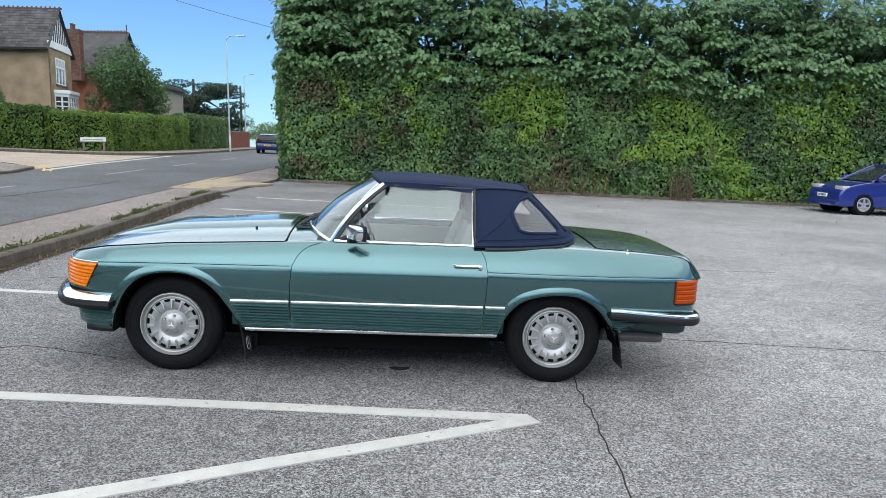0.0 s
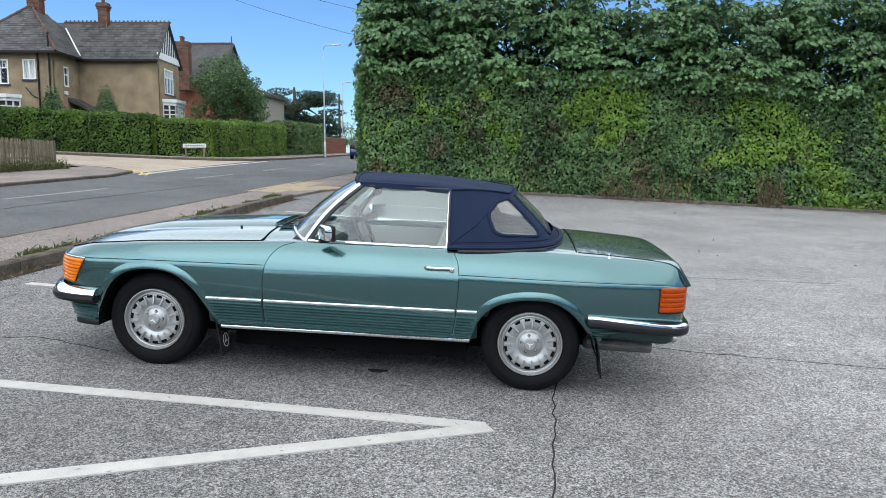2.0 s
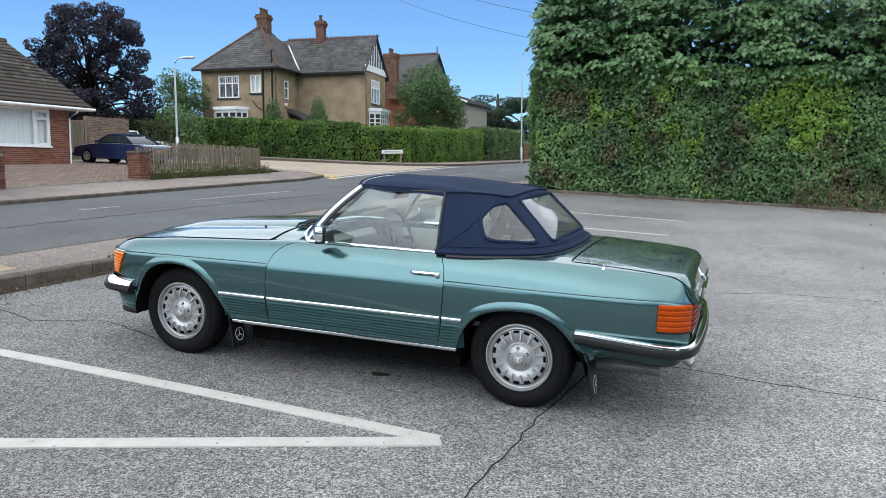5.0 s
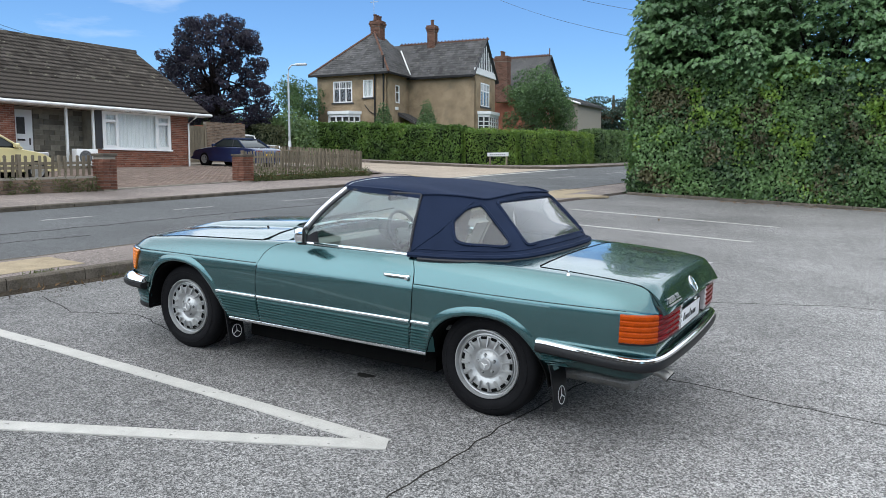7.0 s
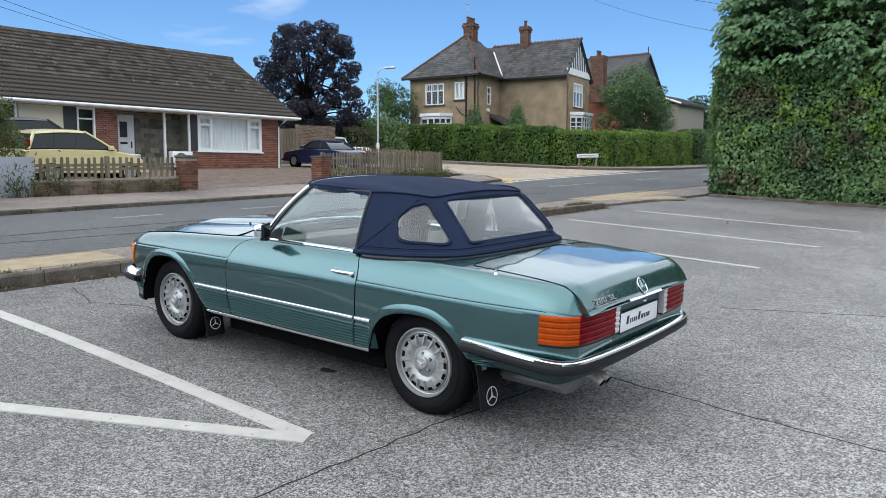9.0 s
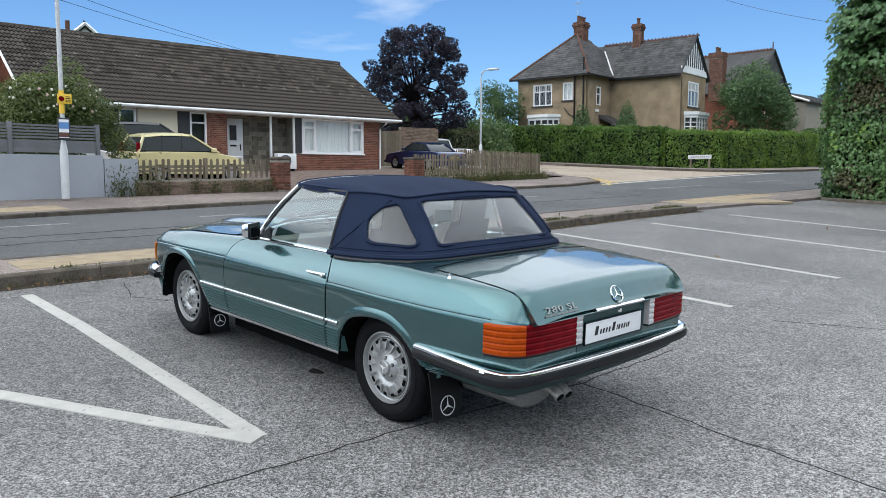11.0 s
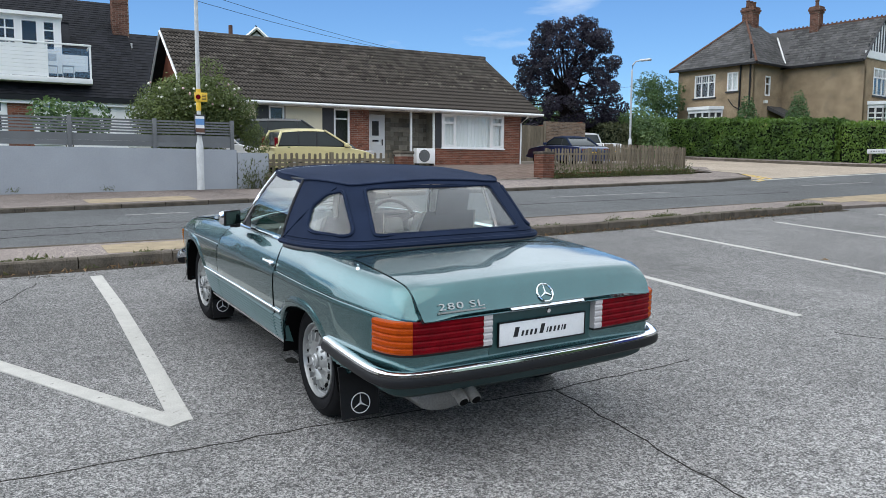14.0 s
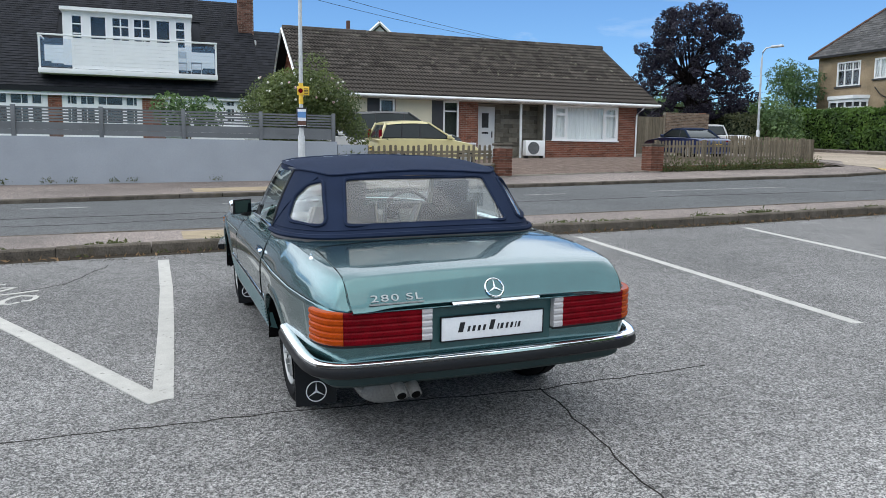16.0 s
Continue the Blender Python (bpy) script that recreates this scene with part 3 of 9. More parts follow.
sheet("pavement_far", FAR_EDGE + [(-60, 33.6), (-20, 30.6), (-16.6, 27.2), (-15.9, 19), (-15.0, 12), (-14.7, 6), (-14.3, -40)], 0.05, "pave",
      "pinkish grey asphalt pavement with concrete kerb", "pavement")
sheet("pavement_corner", SIDE_FAR + [(-23.0, 130), (-20.6, 92), (-19, 66), (-18.2, 50), (-18.6, 45.5), (-20.5, 42.6), (-60, 40.8)], 0.10, "pave",
      "asphalt pavement round the street corner", "pavement")
sheet("hedge_bed", [(-5.4, 25.2), (45, 25.2), (45, 32), (-6.2, 60), (-5.7, 27.5)], 0.03, "soil", "bare soil strewn with dry leaves under the hedge", "soil bed")
band("concrete_crossover", [(-6.55, 19.5), (-6.9, 25.0)], 0.9, 0.064, "tactile", "buff concrete strip of the dropped crossing", "paving", 0.05)
band("concrete_crossover", [(-5.5, 21.6), (-6.35, 21.9)], 2.6, 0.066, "tactile", "buff concrete strip of the dropped crossing", "paving", 0.05)
band("tactile_paving", [(-5.52, 4.35), (-5.58, 6.2)], 0.7, 0.064, "tactile", "yellow-buff tactile paving by the bus stop", "paving", 0.05)
band("tactile_paving", [(-12.3, 4.6), (-12.45, 6.7)], 0.9, 0.054, "tactile", "yellow-buff tactile paving by the bus stop", "paving", 0.05)


def kerb_run(name, path, w, top, below, label, lean=0.0, step=0.9, drop_after=None):
    """A row of kerbstones, each a stone of its own."""
    th = thing(name, Matrix.Identity(4), label, "kerb", "", "structure")
    pts = [Vector((*p, 0)) for p in path]
    for a, b in zip(pts, pts[1:]):
        n = max(1, round((b - a).length / step))
        for k in range(n):
            p, q = a.lerp(b, k / n), a.lerp(b, (k + 1) / n)
            if p.y < -12 or p.y > 75 or p.x < -45:
                continue
            d = (q - p).normalized()
            s = Vector((-d.y, d.x, 0)) * w / 2
            p, q = p + d * 0.006, q - d * 0.006
            j = random.uniform(-0.006, 0.006)
            bm = bmesh.new()
            c = 0.02
            rings = []
            for o in (p, q):
                z = H(o.x, o.y) + j
                rings.append([(*(o + s).xy, z - below), (*(o + s).xy, z + top - c), (*(o + s * (1 - c * 2 / w)).xy, z + top),
                              (*(o - s * (1 - c * 2 / w)).xy, z + top), (*(o - s).xy, z + top - c), (*(o - s).xy, z - below)])
            loft(bm, rings)
            part("kerbstone", bm, "kerb", th)
    return th


kerb_run("car_park_kerb", KERB_LINE, 0.16, 0.115, 0.15, "weathered concrete kerb edging the car park")
kerb_run("near_kerb", [(x - 0.03, y) for x, y in NEAR_EDGE], 0.12, 0.064, 0.15, "low concrete kerb along the road")
kerb_run("far_kerb", [(x + 0.05, y) for x, y in FAR_EDGE[:9]], 0.14, 0.055, 0.15, "concrete kerb along the far side of the road")
kerb_run("corner_kerb", SIDE_FAR[1:], 0.14, 0.105, 0.15, "concrete kerb round the street corner")
kerb_run("hedge_edging", [(-5.3, 25.15), (3, 25.0), (30, 25.2)], 0.12, 0.09, 0.12, "low rough concrete edging below the hedge")

# painted lines
LETTERS = [[(-2.53, 3.12), (-2.52, 3.09), (-2.56, 2.99), (-2.49, 2.92), (-2.38, 2.88), (-2.27, 2.89), (-2.24, 2.96), (-2.29, 3.02)],
           [(-2.50, 3.12), (-2.39, 3.12), (-2.33, 3.09), (-2.33, 3.03)], [(-2.62, 2.80), (-2.66, 2.93), (-2.74, 3.10)], [(-2.78, 2.78), (-2.92, 2.88), (-2.93, 2.76)], [(-3.08, 2.72), (-3.09, 2.77)]]
for path in ([(-4.3, 9.47), (0.4, 9.34)], [(-4.42, 12.36), (0.37, 11.95)], [(-4.45, 15.28), (0.35, 14.93)], [(-4.5, 18.4), (0.33, 18.0)], [(-4.2, 6.92), (0.3, 6.75)]):
    band("bay_line", path, 0.10, 0.004, "line", "worn white line between parking bays", "road marking")
band("bay_line", [(-4.05, 4.14), (-2.5, 4.19), (-1.0, 4.205), (0.49, 4.205)], 0.115, 0.004, "line", "white painted edge of a hatched bay", "road marking")
band("bay_line", [(0.52, 4.185), (-0.88, 3.41), (-1.55, 3.035), (-4.2, 1.55)], 0.115, 0.007, "line", "white painted edge of a hatched bay", "road marking")
for k, path in enumerate(LETTERS):
    band("bay_letter", path, 0.045, 0.004 + 0.0015 * k, "line", "worn white letter stroke painted in the bay", "road marking")
for a, b in (((-10.05, -5.2), (-10.1, -4.1)), ((-10.08, -1.8), (-10.1, -.7)), ((-10.12, 1.7), (-10.16, 2.8)), ((-10.2, 5.1), (-10.22, 6.2)), ((-10.15, 8.55), (-10.2, 9.55)),
             ((-10.28, 11.45), (-10.33, 12.5)), ((-10.42, 14.76), (-10.57, 18.85)), ((-11.02, 24.9), (-11.3, 28.9)), ((-11.6, 33), (-11.9, 37)), ((-12.2, 42), (-12.5, 46))):
    band("centre_line", [a, b], 0.10, -0.026, "worn_line", "worn white dash of the road's centre line", "road marking")
band("give_way_line", [(-13.35, 25.6), (-14.3, 31), (-15.1, 38), (-15.9, 45)], 0.22, -0.025, "line", "broad white line across the side road's mouth", "road marking")
for off in (0.0, 0.22):
    band("double_yellow_line", [(-13.2 + off, 25.3), (-14.0 + off * .8, 26.9 + off), (-15.9, 28.3 + off), (-20, 29.4 + off)], 0.08, -0.025, "yellow_line",
         "yellow line round the kerb corner", "road marking")


def crack(pts, w=0.008, lift=0.002):
    path = []
    j = .014 if lift > 0 else .045
    for a, b in zip(pts, pts[1:]):
        n = max(2, int(math.dist(a, b) / 0.12))
        for k in range(n):
            f = k / n
            path.append((a[0] + (b[0] - a[0]) * f + random.uniform(-j, j), a[1] + (b[1] - a[1]) * f + random.uniform(-j, j)))
    path.append(pts[-1])
    band("crack", path, w, lift, "crack", "thin dark crack in the asphalt", "crack", 0.004, "stuff")


crack([(0.80, 2.2), (0.85, 3.4), (0.88, 4.9), (0.98, 6.2), (0.9, 7.5)])
crack([(0.95, 6.3), (2.3, 6.19), (2.9, 6.15), (7.5, 6.0)])
crack([(-4.2, 5.1), (-3.4, 4.9), (-2.9, 5.2), (-2.2, 5.0)], 0.008)
crack([(-3.9, 3.6), (-3.0, 3.3), (-2.6, 2.8)], 0.008)
crack([(-8.6, -4), (-8.7, 4), (-8.9, 9), (-9.2, 14), (-9.3, 22)], 0.03, -0.027)
crack([(-7.6, -4), (-7.7, 2.5), (-8.0, 5.5), (-7.9, 8)], 0.02, -0.027)
crack([(0.9, 9.1), (2.2, 9.9), (4.5, 10.2)], 0.008)
for k in range(6):
    x, y = random.uniform(-4.2, -2.6), random.uniform(.6, 8.8)
    pts = [(x, y)]
    turn = random.uniform(0, 6.28)
    for _ in range(random.randint(2, 4)):
        a = turn + random.uniform(-.6, .6)
        pts.append((min(-1.6, max(-4.25, pts[-1][0] + .35 * math.cos(a))), pts[-1][1] + .35 * math.sin(a)))
    crack(pts, random.uniform(.003, .005))
for x, y, r in ((-0.30, 5.05, 0.05), (-0.75, 5.5, 0.05)):
    bm = bmesh.new()
    prism(bm, [(r * (1 + .3 * math.sin(3 * a)) * 1.3 * math.cos(a), r * (1 + .25 * math.cos(2 * a)) * math.sin(a)) for a in (k * .5236 for k in range(12))], 0, 0.003)
    tagged(part("oil_stain", bm, "crack", None, at=pose(x, y, H(x, y) - .001, 0, 2.8, 0)), "small dark oil stain on the asphalt", "stain", "", "stuff")

# ---- the green convertible: x runs to its rear, y to its right side, z up from the ground ----
CAR = Matrix.Translation((-0.5256, 5.6165, 0.0341)) @ Matrix(((0.99879, 0.00094, 0.0492, 0), (0, 0.99982, -0.01917, 0), (-0.0492, 0.01915, 0.99861, 0), (0, 0, 0, 1))) @ Matrix.Rotation(radians(2.25), 4, "Z")
car = thing("convertible_car", CAR, "metallic green classic convertible with a navy fabric top", "car")


def table(pairs, tail=.05):
    xs, ys = [p[0] for p in pairs], [p[1] for p in pairs]

    def f(x):
        return float(np.interp(x, xs, ys))
    # softened between the knots, less so at the crisp tail
    def g(x):
        s = float(np.interp(x, (1.9, 2.03), (.05, tail)))
        return (f(x - s) + 2 * f(x - s / 2) + 2 * f(x) + 2 * f(x + s / 2) + f(x + s)) / 8
    return g


y_wide = table(((-2.14, .20), (-2.06, .44), (-1.99, .59), (-1.935, .68), (-1.885, .742), (-1.83, .787), (-1.76, .820), (-1.68, .845), (-1.25, .872), (-.8, .868), (0, .865), (.8, .868), (1.22, .875), (1.6, .862),
                (1.9, .828), (2.02, .80), (2.1, .765), (2.15, .72), (2.2, .60)))
z_crown = table(((-2.2, .56), (-2.10, .63), (-2.0, .70), (-1.91, .735), (-1.69, .785), (-1.32, .818), (-.95, .838), (-.58, .857), (-.28, .875), (.7, .885), (1.3, .890),
                 (1.62, .880), (1.9, .867), (2.04, .857), (2.086, .849), (2.098, .839), (2.13, .785), (2.16, .732), (2.2, .70)), .006)
z_mid = table(((-2.2, .58), (-2.10, .645), (-2.0, .715), (-1.79, .80), (-1.39, .87), (-.73, .918), (-.45, .93), (.7, .93), (1.3, .918), (1.62, .905), (2.0, .878), (2.086, .866),
               (2.096, .859), (2.106, .842), (2.16, .742), (2.2, .71)), .006)
z_low = table(((-2.2, .46), (-2.0, .42), (-1.90, .37), (-1.82, .27), (-1.62, .255), (-.9, .27), (1.0, .28), (1.5, .34), (1.75, .385), (1.9, .405), (2.1, .43), (2.2, .45)))
z_line = table(((-2.2, .66), (-1.88, .69), (-1.26, .71), (-.49, .72), (.75, .73), (1.98, .73), (2.2, .70)))


def half_section(x):
    """From the sill up the side and over to the middle: (y, z) of the right half."""
    w, zt, zm, zl, zk = y_wide(x), z_crown(x), z_mid(x), z_low(x), z_line(x)
    zk = min(zk, zt - .05)
    tuck = .10 if x < 1.5 else .10 + (x - 1.5) * .25
    pts = [(0, zl), (w - tuck - .1, zl), (w - tuck * .55, zl + .015), (w - .028, zl + (.47 - zl) * .5), (w - .010, min(.49, zk - .12)), (w - .002, min(.57, zk - .09)), (w, (min(.57, zk - .09) + zk) / 2),
           (w - .004, zk - .012), (w - .014, zk), (w - .018, zk + .012), (w - .040, zk + (zt - zk) * .45), (w - .075, zk + (zt - zk) * .80), (w - .105, zt - .006),
           (w - .135, zt), (w - .175, zt + .004), (w * .62, zt + (zm - zt) * .55), (w * .34, zt + (zm - zt) * .88), (0, zm)]
    return pts


def y_side(x, z):
    s = half_section(x)[2:13]
    return float(np.interp(z, [p[1] for p in s], [p[0] for p in s]))


def z_top(x, y):
    s = half_section(x)[11:]
    return float(np.interp(-abs(y), [-p[0] for p in s], [p[1] for p in s]))


def stations(a, b, step):
    n = max(2, round((b - a) / step))
    return [a + (b - a) * k / n for k in range(n + 1)]


def solve_solid(ob, cutters):
    """Cut the solids out of ob and bake the result into its mesh."""
    for c in cutters:
        md = ob.modifiers.new("cut", "BOOLEAN")
        md.operation, md.solver, md.object = "DIFFERENCE", "EXACT", c
    bpy.context.view_layer.update()
    me = bpy.data.meshes.new_from_object(ob.evaluated_get(bpy.context.evaluated_depsgraph_get()))
    ob.modifiers.clear()
    ob.data = me
    smooth(me, 32)
    for c in cutters:
        bpy.data.objects.remove(c)


ARCH_F = [(-1.60, .20), (-1.605, .33), (-1.575, .43), (-1.515, .54), (-1.41, .625), (-1.25, .657), (-1.09, .635), (-.97, .555), (-.875, .43), (-.80, .30), (-.76, .20)]
ARCH_R = [(.82, .20), (.835, .34), (.875, .45), (.965, .545), (1.08, .588), (1.22, .603), (1.34, .59), (1.45, .53), (1.54, .43), (1.60, .33), (1.62, .20)]


def smooth_path(pts, n=6):
    """A rounded line through the points."""
    out = []
    P = [Vector(p) for p in pts]
    for i in range(len(P) - 1):
        p0, p1, p2, p3 = P[max(i - 1, 0)], P[i], P[i + 1], P[min(i + 2, len(P) - 1)]
        for k in range(n):
            t = k / n
            out.append(.5 * ((2 * p1) + (p2 - p0) * t + (2 * p0 - 5 * p1 + 4 * p2 - p3) * t * t + (3 * p1 - p0 - 3 * p2 + p3) * t ** 3))
    out.append(P[-1])
    return out


def build_body():
    bm = bmesh.new()
    rings = []
    for x in stations(-2.08, -1.9, .018) + stations(-1.9, 1.95, .045)[1:] + stations(1.95, 2.07, .012)[1:] + stations(2.07, 2.146, .005)[1:]:
        s = smooth_path(half_section(x)[1:], 3)
        s = [Vector((0, half_section(x)[0][1]))] + s
        rings.append([(x, p[0], p[1]) for p in s] + [(x, -p[0], p[1]) for p in s[-2:0:-1]])
    loft(bm, rings)
    body = part("body", bm, "paint", car)
    cutters = []
    for side in (1, -1):
        for arch in (ARCH_F, ARCH_R):
            c = bmesh.new()
            prism(c, [tuple(p) for p in smooth_path(arch, 4)], .52 * side, 1.0 * side, "y")
            cutters.append(part("cutter", c, "hole"))
    c = bmesh.new()
    prism(c, [(-.36, .45), (-.36, .99), (1.28, .99), (1.28, .84), (.95, .45)], -.70, .70, "y")
    cutters.append(part("cutter", c, "hole"))
    body.parent = None
    solve_solid(body, cutters)
    body.parent = car
    # lining of the wheel wells, near-black for the shade inside
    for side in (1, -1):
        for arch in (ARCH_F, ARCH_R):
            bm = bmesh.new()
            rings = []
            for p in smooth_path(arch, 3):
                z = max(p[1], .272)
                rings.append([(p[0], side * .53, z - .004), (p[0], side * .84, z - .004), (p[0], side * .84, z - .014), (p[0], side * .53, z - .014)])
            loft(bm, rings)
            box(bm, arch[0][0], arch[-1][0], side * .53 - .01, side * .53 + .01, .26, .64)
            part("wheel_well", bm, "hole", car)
            # flared lip of the arch
            bm = bmesh.new()
            rings = []
            path = smooth_path(arch[1:-1], 5)
            for i, p in enumerate(path):
                d = path[min(i + 1, len(path) - 1)] - path[max(i - 1, 0)]
                n = Vector((-d.y, d.x)).normalized()
                f = math.sin(math.pi * i / (len(path) - 1)) ** .6
                r = []
                for o, e in ((0, -.03), (-.002, .008), (.008, .017), (.022, .016), (.040, .006), (.056, -.002), (.04, -.02)):
                    q = p + n * o
                    r.append((q[0], side * (y_side(q[0], max(q[1], .30)) + e * (.30 + .45 * f)), q[1]))
                rings.append(r)
            loft(bm, rings)
            part("arch_flare", bm, "paint", car)
    # Near-black boxes added to deepen the shade under the car.
    part("floor_pan", B(-1.70, 1.35, -.52, .52, .19, .30, bevel=.02), "hole", car, "underside in near-black that stands for shade")
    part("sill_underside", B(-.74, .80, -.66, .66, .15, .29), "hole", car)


build_body()


def top_panel(name, x0, x1, half, lift=.004, label="", extra=None, taper=0.0):
    """A lid that lies on the body's top: grid of (x, y) lifted off it, with turned-down edges."""
    bm = bmesh.new()
    rings = []
    xs = stations(x0, x1, .03)
    for i, x in enumerate(xs):
        h = min(half + taper * (x - x0), y_wide(x) - .12)
        ys = [h * k / 12 for k in range(-12, 13)]
        r = [(x, y, z_top(x, y) + lift) for y in ys]
        r += [(x, h, z_top(x, h) - .012), (x, -h, z_top(x, -h) - .012)]
        rings.append(r)
    loft(bm, rings)
    return part(name, bm, "paint", car, label)


hood = top_panel("bonnet", -2.02, -.56, .735, .005, "long bonnet with a raised centre")
bm = bmesh.new()
rings = []
for x in stations(-1.98, -.58, .05):
    f = min(1, (x + 1.98) / .5)
    w = .30 + .03 * f
    rings.append([(x, -w - .06, z_top(x, w + .06) + .003), (x, -w, z_top(x, w) + .003 + .022 * f), (x, -w * .5, z_top(x, w * .5) + .003 + .024 * f), (x, w * .5, z_top(x, w * .5) + .003 + .024 * f),
                  (x, w, z_top(x, w) + .003 + .022 * f), (x, w + .06, z_top(x, w + .06) + .003)])
loft(bm, rings)
part("bonnet_bulge", bm, "paint", hood)


def trunk():
    bm = bmesh.new()
    rings = []
    path = [(x, 0) for x in stations(1.47, 2.07, .03)] + [(x, 0) for x in stations(2.07, 2.168, .004)[1:]]
    for x, _ in path:
        h = .686 if x < 2.02 else .686 - max(0, x - 2.13) * .3
        r = []
        for k in range(-14, 15):
            y = h * k / 14
            r.append((x + .006 + .016 * min(1, max(0, (x - 2.085) / .03)), y, z_top(x, y) + .003))
        r += [(x - .006, h, z_top(x, h) - .012), (x - .006, -h, z_top(x, -h) - .012)]
        rings.append(r)
    loft(bm, rings)
    return part("boot_lid", bm, "paint_wet", car, "boot lid in green paint")


lid = trunk()


def seam(parent, pts, r=.0035, name="seam"):
    bm = bmesh.new()
    tube(bm, pts, r, 5)
    return part(name, bm, "hole", parent)


def side_patch(name, front, rear, z0, z1, parent, lift=.003, material="paint", n=18, side=-1):
    """A panel on the body's side between two edges given as x by height."""
    bm = bmesh.new()
    rings = []
    for k in range(n + 1):
        z = z0 + (z1 - z0) * k / n
        a, b = front(z), rear(z)
        xs = stations(a, b, .05 if abs(b - a) > .4 else .03)
        xs = [a + (b - a) * i / 24 for i in range(25)]
        rings.append([(x, side * (y_side(x, z) + lift), z) for x in xs] + [(xs[-1], side * (y_side(xs[-1], z) - .02), z), (xs[0], side * (y_side(xs[0], z) - .02), z)])
    loft(bm, rings)
    return part(name, bm, material, parent)


def fz(pairs):
    return lambda z: float(np.interp(z, [p[0] for p in pairs], [p[1] for p in pairs]))


door_front = fz(((.30, -.488), (.45, -.50), (.60, -.503), (.72, -.492), (.78, -.465), (.82, -.43), (.85, -.38), (.868, -.31)))
door_rear = fz(((.30, .708), (.45, .728), (.60, .74), (.72, .742), (.80, .730), (.868, .695)))


def line_x(z_at, x0, x1, side, out, n=30):
    return [(x, side * (y_side(x, z_at(x)) + out), z_at(x)) for x in [x0 + (x1 - x0) * k / n for k in range(n + 1)]]


def rib_panel(name, x0, x1, z0, z1, n, side, parent, front=None, rear=None):
    """Moulded cladding: horizontal ribs, one skin."""
    bm = bmesh.new()
    prof = []
    h = (z1 - z0) / n
    for k in range(n):
        z = z0 + k * h
        prof += [(z, .002), (z + h * .20, .015), (z + h * .42, .0155), (z + h * .94, .002)]
    rings = []
    for i in range(25):
        f = i / 24
        r = []
        for z, o in prof:
            a = front(z) if front else x0
            b = rear(z) if rear else x1
            x = a + (b - a) * f
            r.append((x, side * (y_side(x, max(z, .30)) + o), z))
        z = prof[-1][0]
        a = front(z) if front else x0
        b = rear(z) if rear else x1
        x = a + (b - a) * f
        r += [(x, side * (y_side(x, z) - .02), z), (x, side * (y_side(x, .32) - .03), z0)]
        rings.append(r)
    loft(bm, rings)
    return part(name, bm, "paint_low", parent, "ribbed dark green lower cladding", 20)


# Dark teal stands in for the car's green side reflected in the mirror.
M["mirror_teal"] = mat("teal_reflection_glass", (0.09, 0.14, 0.14), 0.05, 1.0, var=0.03)
# Body green darkened for grime and for the bumper's shade on the valance.
M["under_green"] = mat("grimy_shaded_green", (0.012, 0.036, 0.035), 0.5, 0.1, var=0.25, scale=4, fine=150)
M["paint_low"] = mat("green_textured_cladding", (0.024, 0.076, 0.077), 0.42, 0.25, var=0.12, scale=3, fine=200, coat=0.3)


def strip(name, z_at, x0, x1, side, parent, hh=.0095, out=.014, material="chrome", round_ends=True):
    """A moulding of half-round section along the side."""
    bm = bmesh.new()
    rings = []
    for k in range(31):
        x = x0 + (x1 - x0) * k / 30
        z = z_at(x)
        y = y_side(x, max(z, .31))
        rings.append([(x, side * (y - .01), z - hh), (x, side * (y + out * .6), z - hh), (x, side * (y + out), z - hh * .4), (x, side * (y + out), z + hh * .4), (x, side * (y + out * .6), z + hh), (x, side * (y - .01), z + hh)])
    loft(bm, rings)
    return part(name, bm, material, parent)


